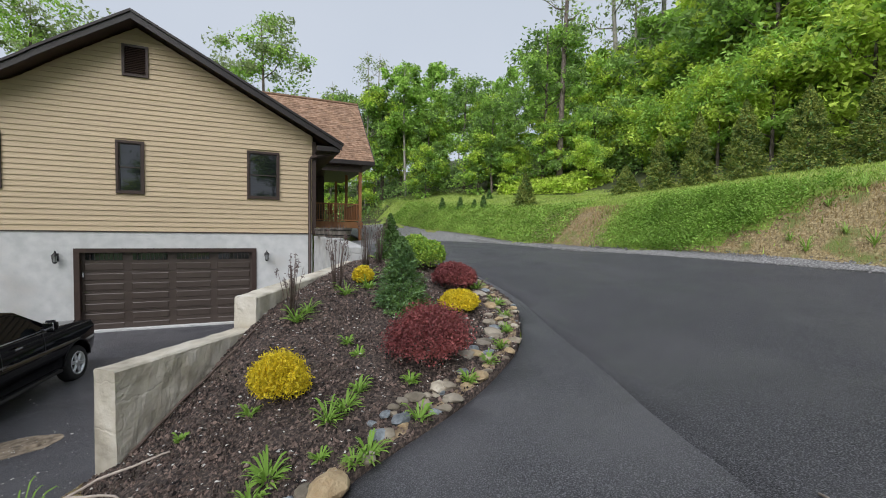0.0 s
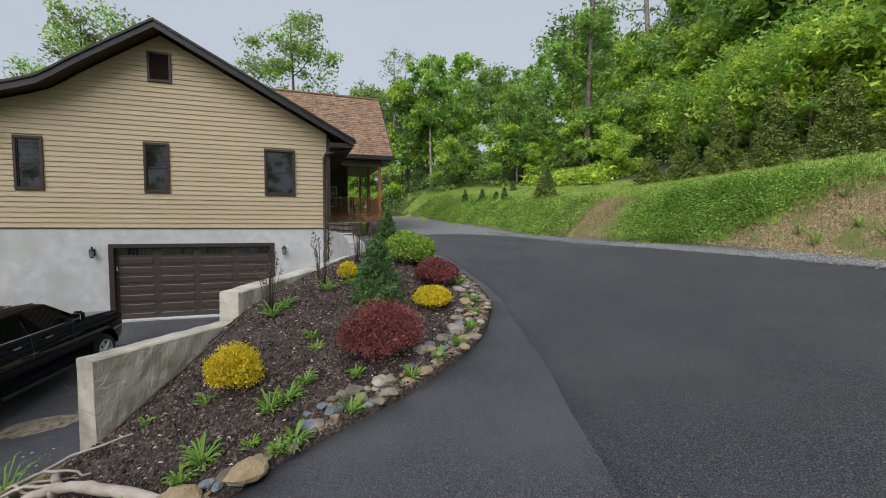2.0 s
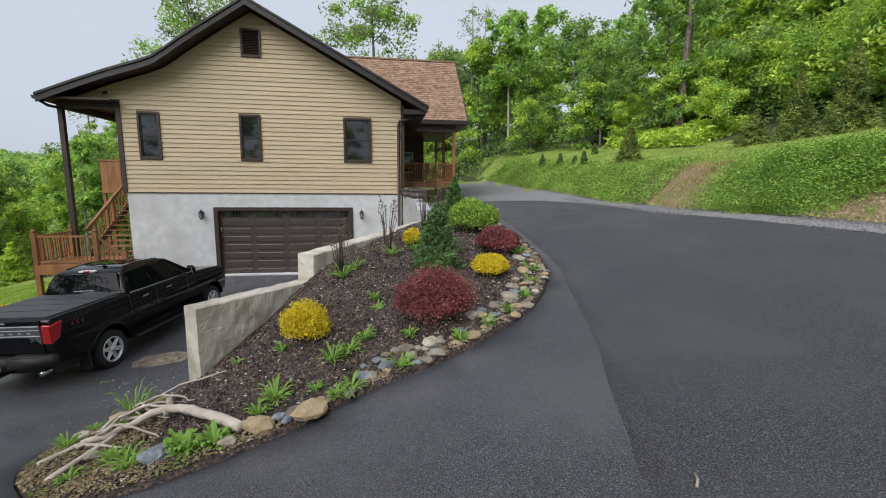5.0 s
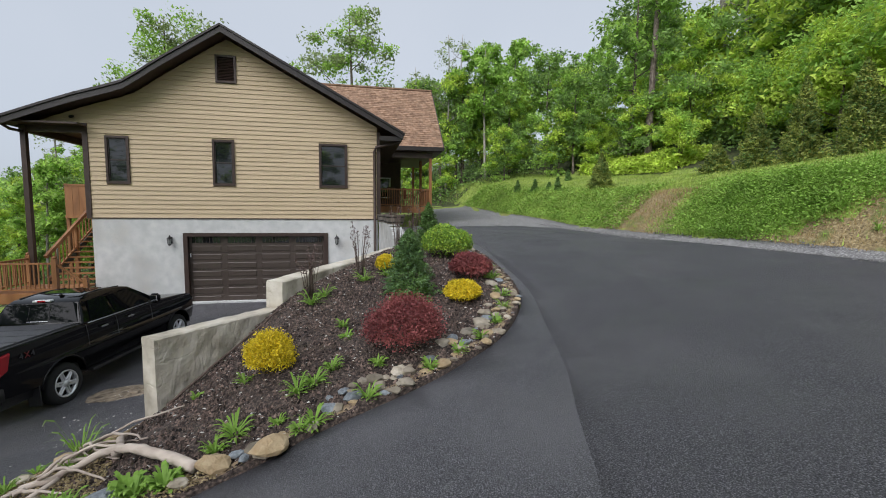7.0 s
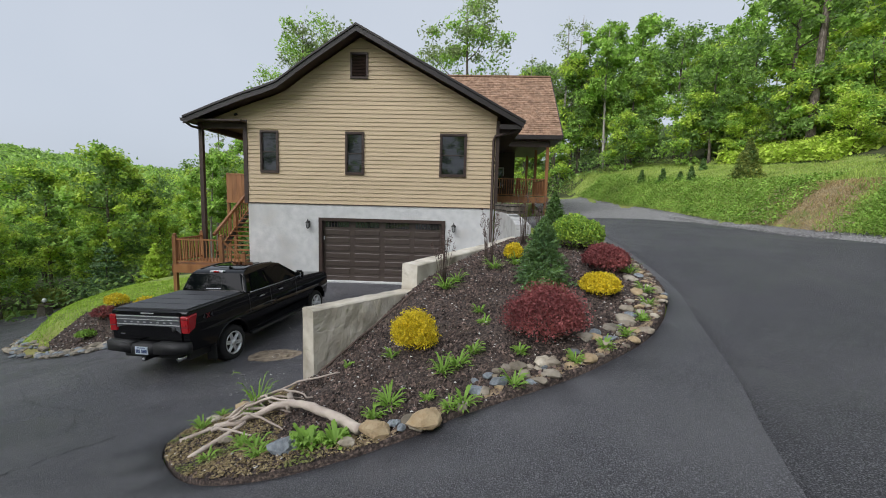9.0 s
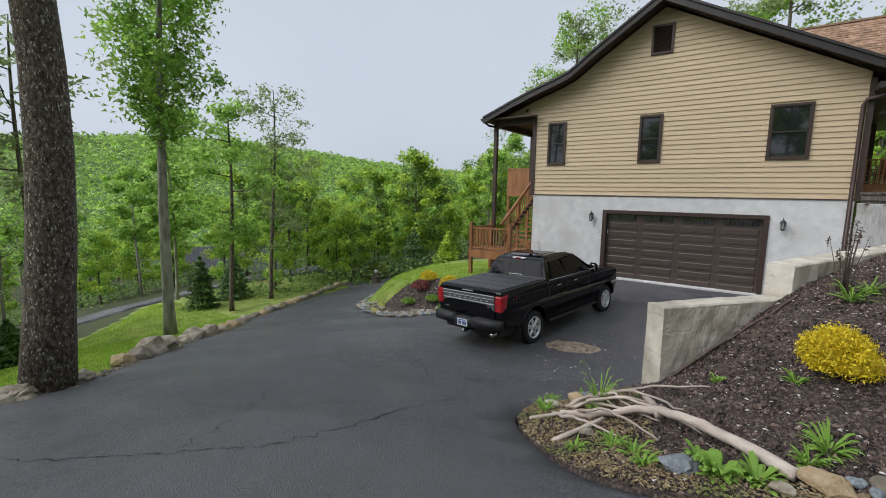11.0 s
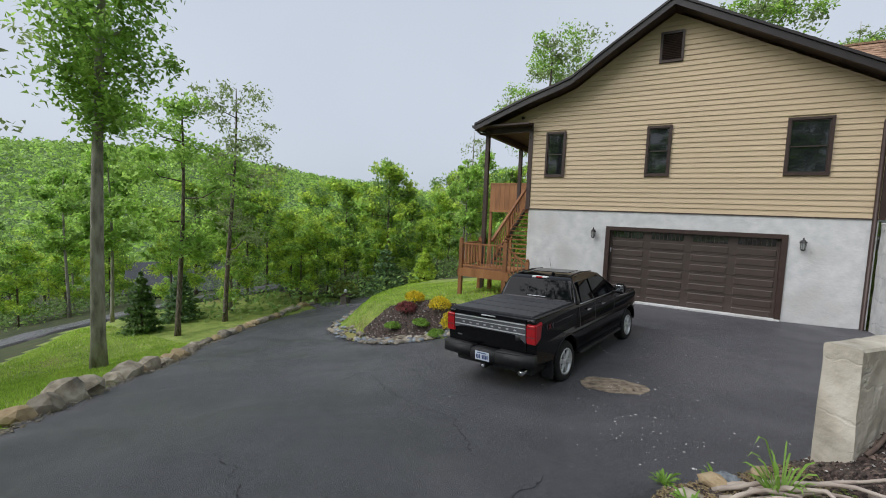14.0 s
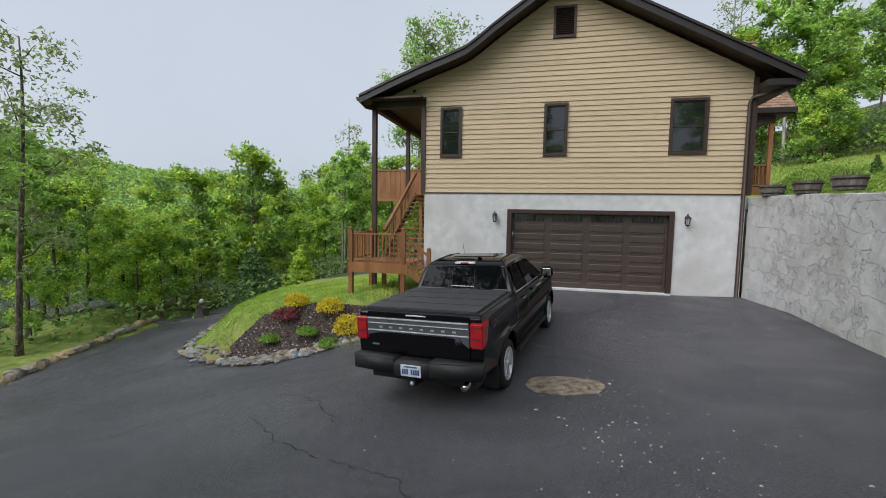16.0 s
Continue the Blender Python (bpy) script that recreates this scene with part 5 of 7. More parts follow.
        for k in range(n):
            for j in range(3):
                F.append((k * 4 + j, k * 4 + j + 1, ((k + 1) % n) * 4 + j + 1, ((k + 1) % n) * 4 + j))
        mesh_object("rim", V, F, M_WHEEL, tyre, True)
        tube("hub_cap", [(xo - s * 0.03, y, 0.40), (xo + s * 0.03, y, 0.40)], [0.075, 0.06], M_WHEEL, tyre, 14)
        for k in range(6):
            w = 2 * math.pi * k / 6 + 0.3
            bm = bmesh.new()
            for sd in (-1, 1):
                box_into(bm, -0.018, 0.018, sd * 0.030 - 0.021, sd * 0.030 + 0.021, 0.05, 0.245, Matrix.Translation((xo, y, 0.40)) @ Matrix.Rotation(w + 0.045 * sd, 4, "X"))
            bmesh.ops.bevel(bm, geom=bm.edges[:], offset=0.01, segments=1, affect="EDGES")
            part("spoke", bm, M_WHEEL, tyre)

    for x in (-0.855, 0.855):
        for y in (0, WB):
            wheel(x, y, 1 if x > 0 else -1)
    return root


pickup((-5.32, 8.96, -2.14), -10.6, 1.4, -3.0)


# ---- stones ----
def stone_mesh(seed, squash=(1, 0.8, 0.5), rough=0.25, sub=2):
    bm = bmesh.new()
    bmesh.ops.create_icosphere(bm, subdivisions=sub, radius=0.5)
    for v in bm.verts:
        k = 1 + rough * noise.noise(v.co * 2.3 + Vector((seed * 7.3, seed * 1.7, 0))) + 0.5 * rough * noise.noise(v.co * 5 + Vector((seed, 3, 1))) - 0.3 * rough * abs(noise.noise(v.co * 9 + Vector((seed, 1, 4))))
        v.co = Vector((v.co.x * squash[0], v.co.y * squash[1], v.co.z * squash[2])) * k
    return bm


STONES = {}


def stone(name, at, size, mat, seed, rz, label, category="stone", group="", squash=(1, 0.74, 0.42), tilt=0.0, kind=""):
    key = (seed % 6, mat.name, squash)
    if key not in STONES:
        bm = stone_mesh(seed % 6, squash, 0.55, 4) if category == "boulder" else stone_mesh(seed % 6, squash, 0.35)
        me = bpy.data.meshes.new(name)
        bm.normal_update()
        bm.to_mesh(me)
        bm.free()
        me.materials.append(mat)
        STONES[key] = me
    o = new(name, STONES[key])
    o.matrix_basis = pose(*at, tilt, tilt * 0.5, rz) @ Matrix.Diagonal((size, size, size, 1))
    return tagged(o, label, category, group, kind)


rng = random.Random(11)
# edging stones round the bed
k = 0
total = len(bed_line)
for i in range(2, total - 3):
    p, q = bed_line[i], bed_line[i + 1]
    d = (q - p).normalized()
    inner = Vector((-d.y, d.x, 0))
    for row in range(2 if i < 12 else 3):
        for j in range(2):
            u = rng.random()
            c = p.lerp(q, (j + 0.5) / 2 + rng.uniform(-0.15, 0.15)) + inner * (0.08 + row * 0.14 + rng.uniform(-0.07, 0.08))
            sz = rng.choice((0.07, 0.1, 0.13, 0.16, 0.22)) * rng.uniform(0.85, 1.2)
            if rng.random() < (0.88 if i <= 14 else 0.45):
                continue
            mt = rng.choice((M_ROCK, M_ROCK, M_TANROCK, M_ROCK, M_BLUEROCK))
            stone("edging_stone", (c.x, c.y, float(z_up(c.x, c.y)) + 0.045 + 0.1 * sz), sz, mt, k, rng.uniform(0, 360), {"field_stone": "rounded tan and grey edging stone beside the bed", "tan_stone": "flat tan edging stone beside the bed", "blue_grey_stone": "blue-grey edging stone beside the bed"}[mt.name], "stone", "bed edging stones", tilt=rng.uniform(-12, 12))
            k += 1
for x, y, s, mt, r, lb in ((0.50, 3.02, 0.33, M_TANROCK, 15, "large tan boulder at the corner of the bed"), (0.22, 3.08, 0.14, M_BLUEROCK, 40, "small blue-grey stone at the bed's corner"), (0.3, 3.0, 0.12, M_BLUEROCK, 80, "small blue-grey stone at the bed's corner"), (0.06, 3.02, 0.3, M_TANROCK, 160, "flat reddish stone in the soil"), (-0.15, 2.88, 0.16, M_ROCK, 30, "small grey stone at the bed's corner"), (-0.74, 2.98, 0.3, M_BLUEROCK, 20, "pale blue-grey rock among the weeds"), (-1.6, 3.55, 0.17, M_ROCK, 60, "small pale rock under the branches"), (-2.1, 4.85, 0.3, M_TANROCK, 120, "tan rock at the tip of the bed"), (-2.3, 4.5, 0.2, M_ROCK, 10, "grey rock at the tip of the bed"), (-2.0, 4.98, 0.22, M_BLUEROCK, 10, "grey rock at the tip of the bed"), (-1.75, 5.1, 0.2, M_TANROCK, 70, "tan rock at the tip of the bed")):
    stone("rock", (x, y, float(z_up(x, y)) + 0.07 + 0.12 * s), s, mt, int(r), r, lb, "rock")
# rocky edge of the lower drive
for n_, y in enumerate(np.arange(2.6, 20, 0.42)):
    x = float(left_edge(y)) - 0.25 + rng.uniform(-0.12, 0.12)
    s = rng.uniform(0.4, 0.8) if y < 8 else rng.uniform(0.45, 0.7)
    if y < 4.2:
        s *= 1.15
    stone("border_rock", (x, y, float(ground_z(x, y)) + 0.16 * s), s, rng.choice((M_ROCK, M_ROCK, M_TANROCK)), n_, rng.uniform(0, 360), "pale field rock lining the drive", "rock", "drive border rocks", squash=(1, 0.8, 0.62), tilt=rng.uniform(-10, 10))
for n_, (x, y, s, mt, sq, lb) in enumerate(((-8.35, -1.6, 1.05, M_MOSSROCK, (1, 0.7, 0.42), "mossy grey ledge boulder at the lawn's edge"), (-8.95, -0.8, 1.15, M_MOSSROCK, (1, 0.7, 0.42), "mossy grey ledge boulder at the lawn's edge"), (-9.15, 0.05, 0.7, M_MOSSROCK, (1, 0.8, 0.5), "grey boulder at the lawn's edge"), (-7.95, -2.35, 0.95, M_TANROCK, (1, 0.8, 0.55), "brown rounded boulder at the lawn's edge"), (-9.2, 0.85, 0.75, M_ROCK, (1, 0.8, 0.42), "pale rock at the foot of the big tree"), (-9.45, 1.55, 0.5, M_ROCK, (1, 0.8, 0.5), "small white rock at the foot of the big tree"), (-7.0, -3.3, 1.2, M_MOSSROCK, (1, 0.7, 0.42), "mossy boulder at the lawn's edge"))):
    stone("boulder", (x, y, float(ground_z(x, y)) + 0.12 * s), s, mt, n_, 50 + 25 * n_, lb, "boulder", squash=sq)
# small rubble along the island
isl = smooth_line([(a, b, 0) for a, b in ISLAND], 14)
for i, p in enumerate(isl[4:-18]):
    for j in range(2):
        x, y = p.x + rng.uniform(-0.15, 0.2), p.y + 0.12 + j * 0.25 + rng.uniform(-0.1, 0.1)
        s = rng.uniform(0.14, 0.34)
        stone("rubble_stone", (x, y, float(ground_z(x, y)) + 0.08 * s + 0.03), s, rng.choice((M_ROCK, M_BLUEROCK, M_ROCK)), i + j, rng.uniform(0, 360), "grey rubble stone edging the lawn island", "stone", "island edging stones")


# ---- scatter: chips, pebbles, gravel ----
def scatter_chips(name, pts, sizes, mat, flat=0.35, seed=3, label="", category=""):
    r = np.random.default_rng(seed)
    P = np.asarray(pts, float)
    n = len(P)
    T = np.array([(1, 0, -0.5), (-0.6, 0.7, -0.5), (-0.6, -0.7, -0.5), (0.1, 0.1, 0.8), (0.9, -0.5, 0.1)])
    A = r.uniform(0, 2 * np.pi, n)
    S = np.broadcast_to(np.asarray(sizes, float), (n,))
    V = np.repeat(T[None], n, 0) * (1 + r.uniform(-0.3, 0.3, (n, 5, 3)))
    V[:, :, 1] *= r.uniform(0.35, 1, n)[:, None]
    c, s = np.cos(A)[:, None], np.sin(A)[:, None]
    X = V[:, :, 0] * c - V[:, :, 1] * s
    Y = V[:, :, 0] * s + V[:, :, 1] * c
    W = np.stack([X, Y, V[:, :, 2] * flat], -1) * (S[:, None, None] * 0.5) + P[:, None]
    F = np.array([(0, 3, 1), (1, 3, 2), (2, 3, 4), (4, 3, 0), (0, 2, 4), (0, 1, 2)])
    faces = (F[None] + 5 * np.arange(n)[:, None, None]).reshape(-1, 3)
    o = mesh_object(name, W.reshape(-1, 3), faces.tolist(), mat)
    return tagged(o, label, category, kind="stuff")


r = np.random.default_rng(21)


def inside(poly, x, y):
    c = np.zeros(len(x), bool)
    n = len(poly)
    for i in range(n):
        (xa, ya), (xb, yb) = poly[i], poly[(i + 1) % n]
        hit = ((ya > y) != (yb > y)) & (x < (xb - xa) * (y - ya) / (yb - ya + 1e-12) + xa)
        c ^= hit
    return c


bx, by = r.uniform(-2.7, 4.1, 85000), r.uniform(2.5, 10.6, 85000)
m_in = inside(bed_outline, bx, by)
bx, by = bx[m_in], by[m_in]
bz = z_up(bx, by) + 0.058 + r.uniform(-0.006, 0.012, len(bx))
scatter_chips("bark_chip_mulch", np.c_[bx, by, bz], 0.012 + 0.045 * r.random(len(bx)) ** 2, M_CHIP, 0.9, label="dark shredded bark mulch", category="mulch")
sel = r.random(len(bx)) < 0.045
scatter_chips("pale_wood_chips", np.c_[bx, by, bz + 0.01][sel], 0.012 + 0.035 * r.random(sel.sum()) ** 2, M_SANDSTONE, 0.4, 4, "pale chips and pebbles among the mulch", "chips")
tipm = (by < 6.4) & (bx < -1.0 + 0.3 * (3.5 - by)) | ((by < 3.0) & (bx < 0.2))
scatter_chips("tip_leaf_litter", np.c_[bx, by, bz + 0.012][tipm], r.uniform(0.015, 0.05, tipm.sum()), M_STRAW, 0.4, 6, "dry leaf litter and gravel at the bed's tip", "litter")
px_, py_ = np.r_[r.normal(-2.7, 0.7, 150), r.uniform(-6, 1.5, 130), r.normal(-3.4, 0.45, 90)], np.r_[r.normal(7.2, 1.0, 150), r.uniform(5, 16, 130), r.normal(8.8, 0.3, 90)]
ok = (px_ < divide(py_) - 0.5) & (py_ < 16.5) & ~inside(bed_outline, px_, py_)
px_, py_ = px_[ok], py_[ok]
scatter_chips("loose_pebbles", np.c_[px_, py_, z_low(px_, py_) + 0.02], 0.012 + 0.04 * r.random(len(px_)) ** 2.5, M_SANDSTONE, 0.5, 8, "loose white pebbles strewn over the asphalt", "pebbles")
gy_ = r.uniform(-7, 20, 5200)
gx_ = bank_foot(gy_) + np.where(gy_ < 10, r.normal(-0.08, 0.12, 5200), r.normal(-0.35, 0.28, 5200))
scatter_chips("gravel_strip", np.c_[gx_, gy_, ground_z(gx_, gy_) + 0.02], r.uniform(0.03, 0.11, 5200), M_GRAVEL, 0.6, 9, "grey crushed stone along the foot of the bank", "gravel")
gy_ = r.uniform(-6, 12, 2200)
gx_ = left_edge(gy_) + r.normal(0.02, 0.16, 2200)
scatter_chips("edge_gravel", np.c_[gx_, gy_, ground_z(gx_, gy_) + 0.03], r.uniform(0.03, 0.09, 2200), M_ROCK, 0.6, 10, "pale gravel along the drive's edge", "gravel")
# worn sandy patch round a small drain hole
pp = [(0.62 * math.cos(w) * (1 + 0.2 * noise.noise((math.cos(w) * 2, math.sin(w) * 2, 5))) - 3.5, 0.42 * math.sin(w) * (1 + 0.3 * noise.noise((math.cos(w) * 2, math.sin(w) * 2, 9))) + 8.92) for w in np.linspace(0, 2 * math.pi, 28, endpoint=False)]
patch = filled_patch("sandy_patch", pp, court_z, 0.2, M_SANDPATCH, 0.02, 0.0)
tagged(patch, "worn sandy patch in the asphalt", "patch", kind="structure")
stone("drain_clod", (-3.2, 8.86, float(z_low(-3.2, 8.86)) + 0.03), 0.26, M_SANDPATCH, 2, 20, "crumbled sandy clod in the worn patch", "clod", squash=(1, 0.8, 0.25))


# ---- driftwood and brushwood at the tip of the bed ----
def branch(name, pts, r0, r1, label, wob=0.03, seed=0, mat=None):
    P = [Vector((x, y, float(z_up(x, y)) + 0.05 + h)) for x, y, h in pts]
    Q = smooth_line(P, 6)
    Q = [q + Vector((wob * noise.noise((i * 0.4, seed, 0)), wob * noise.noise((i * 0.4, seed, 7)), 0.6 * wob * noise.noise((i * 0.5, seed, 3)))) for i, q in enumerate(Q)]
    n = len(Q)
    rad = [(r0 + (r1 - r0) * i / (n - 1)) * (1 + 0.18 * noise.noise((i * 0.6, seed, 11))) for i in range(n)]
    return tagged(tube(name, Q, rad, mat or M_DRIFT, sides=9), label, "branch", "brushwood pile")


branch("driftwood_log", [(-0.08, 3.02, 0.06), (-0.45, 3.3, 0.12), (-0.85, 3.6, 0.17), (-1.2, 3.88, 0.13), (-1.6, 3.95, 0.06), (-2.05, 4.1, 0.04)], 0.05, 0.03, "thick bleached crooked branch lying on the bed", 0.03, 1)
branch("driftwood_log", [(-1.0, 3.72, 0.12), (-1.15, 4.1, 0.12), (-1.25, 4.4, 0.06)], 0.045, 0.02, "short side limb of bleached wood", 0.02, 2)
for n_ in range(10):
    y0 = rng.uniform(4.0, 4.95)
    x0 = rng.uniform(-2.4, -1.85)
    x1, y1 = min(x0 + rng.uniform(0.6, 1.5), -0.65), y0 - rng.uniform(0.1, 0.9)
    branch("dry_branch", [(x0, y0, 0.02), (0.5 * (x0 + x1), 0.5 * (y0 + y1) + rng.uniform(-0.12, 0.12), rng.uniform(0.06, 0.2)), (x1, y1, rng.uniform(0.0, 0.08))], rng.uniform(0.016, 0.034), 0.008, "thin bleached dry branch in a brushwood pile", 0.05, n_ + 5)
branch("dry_branch", [(-1.85, 3.3, 0.02), (-1.5, 3.75, 0.1)], 0.028, 0.02, "short broken pale branch", 0.01, 40)
branch("dry_branch", [(-2.35, 3.9, 0.02), (-1.9, 4.1, 0.05)], 0.026, 0.02, "short broken pale branch", 0.01, 41)
branch("dry_branch", [(-1.1, 5.05, 0.03), (-0.5, 5.75, 0.04), (0.1, 6.3, 0.04)], 0.018, 0.01, "long brown stick lying beside the wall", 0.04, 42, M_DEADSTEM)
o = tube("twig", [(a, b, float(z_up(a, b)) + h) for a, b, h in ((2.79, 1.19, 0.03), (2.83, 1.23, 0.04), (2.86, 1.29, 0.03))], 0.008, M_DRIFT, sides=6)
tagged(o, "pale broken twig on the asphalt", "twig")


# ---- planters on the court wall ----
def half_barrel(x, y, z, rz):
    root = empty("barrel_planter", (x, y, z), "weathered grey half-barrel planter on the court wall", "planter", "barrel planters", rz)
    n = 16
    for k in range(n):
        a0, a1 = 2 * math.pi * (k + 0.03) / n, 2 * math.pi * (k + 0.97) / n
        V = []
        for zz, rr in ((0, 0.25), (0.3, 0.315)):
            for rad in (rr, rr - 0.025):
                for a in (a0, a1):
                    V.append((rad * math.cos(a), rad * math.sin(a), zz))
        mesh_object("stave", V, [(0, 1, 5, 4), (2, 6, 7, 3), (0, 4, 6, 2), (1, 3, 7, 5), (4, 5, 7, 6), (0, 2, 3, 1)], M_GREYWOOD, root)
    for zz, rr in ((0.07, 0.272), (0.23, 0.307)):
        V, F = [], []
        for k in range(24):
            w = 2 * math.pi * k / 24
            for h, q in ((-0.015, rr - 0.012), (-0.015, rr), (0.015, rr + 0.005), (0.015, rr - 0.01)):
                V.append((q * math.cos(w), q * math.sin(w), zz + h))
        for k in range(24):
            for j in range(4):
                F.append((k * 4 + j, k * 4 + (j + 1) % 4, ((k + 1) % 24) * 4 + (j + 1) % 4, ((k + 1) % 24) * 4 + j))
        mesh_object("hoop", V, F, M_BLACKIRON, root)
    tube("soil", [(0, 0, 0.2), (0, 0, 0.26)], [0.28, 0.28], M_MULCH, root, 16)
    rr = random.Random(int(y * 10))
    for k in range(14):
        a, d = rr.uniform(0, 6.28), rr.uniform(0.02, 0.2)
        tube("dry_stem", [(d * math.cos(a), d * math.sin(a), 0.25), (1.2 * d * math.cos(a), 1.2 * d * math.sin(a), 0.25 + rr.uniform(0.06, 0.2))], [0.008, 0.003], M_DEADSTEM, root, 4)


for (x, y), rz_ in zip(((2.3, 15.9), (2.42, 14.5), (2.42, 13.0)), (0, 8, 14)):
    half_barrel(x, y, 1.325, rz_)


# ---- shrubs ----
def shrub(name, x, y, radius, height, mats, n, leaf, label, category="shrub", group="", spiky=0.0, ground_fn=None, lumps=14, long=1.7, seed=1, stems=True):
    """A rounded shrub: woody stems inside a lumpy crown of leaves."""
    g = float((ground_fn or z_up)(x, y)) + 0.04
    root = empty(name, (x, y, g), label, category, group)
    q = np.random.default_rng(seed)
    d = q.normal(size=(n, 3))
    d[:, 2] = np.abs(d[:, 2]) * 1.1 - 0.25
    d /= np.linalg.norm(d, axis=1)[:, None]
    ld = q.normal(size=(lumps, 3))
    ld[:, 2] = np.abs(ld[:, 2])
    ld /= np.linalg.norm(ld, axis=1)[:, None]
    bulge = 0.72 + 0.34 * np.clip((d @ ld.T).max(1) - 0.6, 0, 0.4) / 0.4 + 0.07 * np.sin(d[:, 0] * 17 + d[:, 2] * 13) * np.sin(d[:, 1] * 15)
    rad = bulge * (1 - 0.45 * q.random(n) ** 2.2) + spiky * (q.random(n) ** 4) * 0.5
    C = d * rad[:, None] * np.array([radius, radius, height * 0.62])
    C[:, 2] += height * 0.38
    C = C[C[:, 2] > 0.01]
    k = np.arange(len(C)) % len(mats)
    for i, mt in enumerate(mats):
        cards("foliage", C[k == i], q.uniform(0.7, 1.3, (k == i).sum()) * leaf, mt, root, q, up=0.1, long=long, direction=d[:len(C)][k == i] * 1.0 + np.array([0, 0, 0.35]))
    if stems:
        for j in range(6):
            a = q.uniform(0, 6.28)
            tube("stem", [(0, 0, -0.03), (0.25 * radius * math.cos(a), 0.25 * radius * math.sin(a), height * 0.3), (0.55 * radius * math.cos(a), 0.55 * radius * math.sin(a), height * 0.6)], [0.014, 0.01, 0.004], M_DEADSTEM, root, 5)
    return root


shrub("gold_cypress", 0.25, 4.40, 0.25, 0.43, [M_GOLD], 11000, 0.013, "golden thread-leaf cypress shrub in the mulch", spiky=0.5, long=2.6, seed=2)
shrub("gold_cypress", 2.84, 5.76, 0.27, 0.32, [M_GOLD], 6000, 0.017, "low golden thread-leaf cypress shrub behind the barberry", spiky=0.3, long=2.6, seed=3)
shrub("gold_cypress", 1.75, 7.3, 0.17, 0.3, [M_GOLD], 2200, 0.018, "small golden cypress shrub near the wall", spiky=0.25, long=2.6, seed=4)
shrub("barberry", 1.78, 4.34, 0.42, 0.6, [M_BARBERRY], 12000, 0.018, "rounded purple-red barberry shrub", spiky=0.55, long=1.4, seed=5)
shrub("barberry", 3.22, 6.75, 0.38, 0.46, [M_BARBERRY], 6500, 0.022, "smaller purple-red barberry near the drive", spiky=0.22, long=1.4, seed=6)
shrub("euonymus", 3.1, 8.1, 0.5, 0.72, [M_LEAF_LIME, M_WEED, M_WEED], 9000, 0.03, "yellow-green variegated shrub beside the drive", spiky=0.15, seed=7)


def cone_spruce(name, x, y, radius, height, mats, n, leaf, label, ground_fn=None, group="", seed=1, category="spruce", gap=0.0, base=0.04, tiers=0, taper=0.7):
    """A conical conifer: trunk and a crown of short outward sprays, thicker in whorls."""
    g = float((ground_fn or z_up)(x, y))
    root = empty(name, (x, y, g), label, category, group)
    tube("trunk", [(0, 0, -0.1), (0, 0, height * 0.5), (0, 0, height * 0.97)], [0.05 * height ** 0.5, 0.03 * height ** 0.5, 0.006], M_BARK, root, 7)
    q = np.random.default_rng(seed)
    t = q.random(n) ** 1.35
    if tiers:
        t = np.clip((np.round(t * tiers) + q.normal(0, 0.16, n)) / tiers, 0, 0.995)
    a = q.uniform(0, 2 * np.pi, n)
    bough = q.uniform(0.72, 1.16, (20, 11))[(t * 17).astype(int), (a / 6.2832 * 10.99).astype(int)]
    lobes = bough + 0.14 * np.sin(a * 5 + t * 23) + 0.10 * np.sin(a * 9 - t * 41)
    rr = radius * (1 - t) ** taper * lobes * (1 - 0.6 * q.random(n) ** (1.6 + gap))
    C = np.c_[rr * np.cos(a), rr * np.sin(a), height * (base + (1 - base) * t) - 0.12 * rr]
    D = np.c_[np.cos(a), np.sin(a), 0.15 + 0.9 * t]
    k = np.arange(n) % len(mats)
    for i, mt in enumerate(mats):
        cards("foliage", C[k == i], q.uniform(0.7, 1.3, (k == i).sum()) * leaf, mt, root, q, up=0.3, long=2.4, direction=D[k == i], simple=True)
    return root


cone_spruce("dwarf_spruce", 2.05, 6.12, 0.44, 1.1, [M_NEEDLE, M_NEEDLE_BLUE, M_NEEDLE], 14000, 0.019, "dense dark green dwarf spruce in the bed", seed=8, taper=0.58)
cone_spruce("dwarf_spruce", 2.95, 9.7, 0.42, 1.1, [M_NEEDLE, M_NEEDLE], 4500, 0.028, "second dark dwarf spruce near the court wall", seed=9)


leaf_dead = leaf_material("dry_seed_head", (0.08, 0.05, 0.045), (0.16, 0.11, 0.10), through_light=0.1)


def dry_clump(x, y, h, seed, n=16):
    root = empty("dead_perennial", (x, y, float(z_up(x, y)) + 0.04), "clump of dead brown perennial stems beside the wall", "dead plant", "dead perennials")
    q = random.Random(seed)
    for j in range(n):
        a, s = q.uniform(0, 6.28), q.uniform(0.02, 0.2)
        hh = h * q.uniform(0.6, 1.05)
        tube("stem", [(0.05 * math.cos(a), 0.05 * math.sin(a), -0.03), (0.6 * s * math.cos(a), 0.6 * s * math.sin(a), hh * 0.55), (s * math.cos(a), s * math.sin(a), hh)], [0.007, 0.006, 0.003], M_DEADSTEM, root, 4)
        qq = np.random.default_rng(seed * 40 + j)
        C = np.c_[s * math.cos(a) + qq.normal(0, 0.015, 12), s * math.sin(a) + qq.normal(0, 0.015, 12), hh * qq.uniform(0.78, 1.02, 12)]
        tagged(cards("seed_head", C, 0.02, leaf_dead, root, qq, long=2.2), kind="stuff")


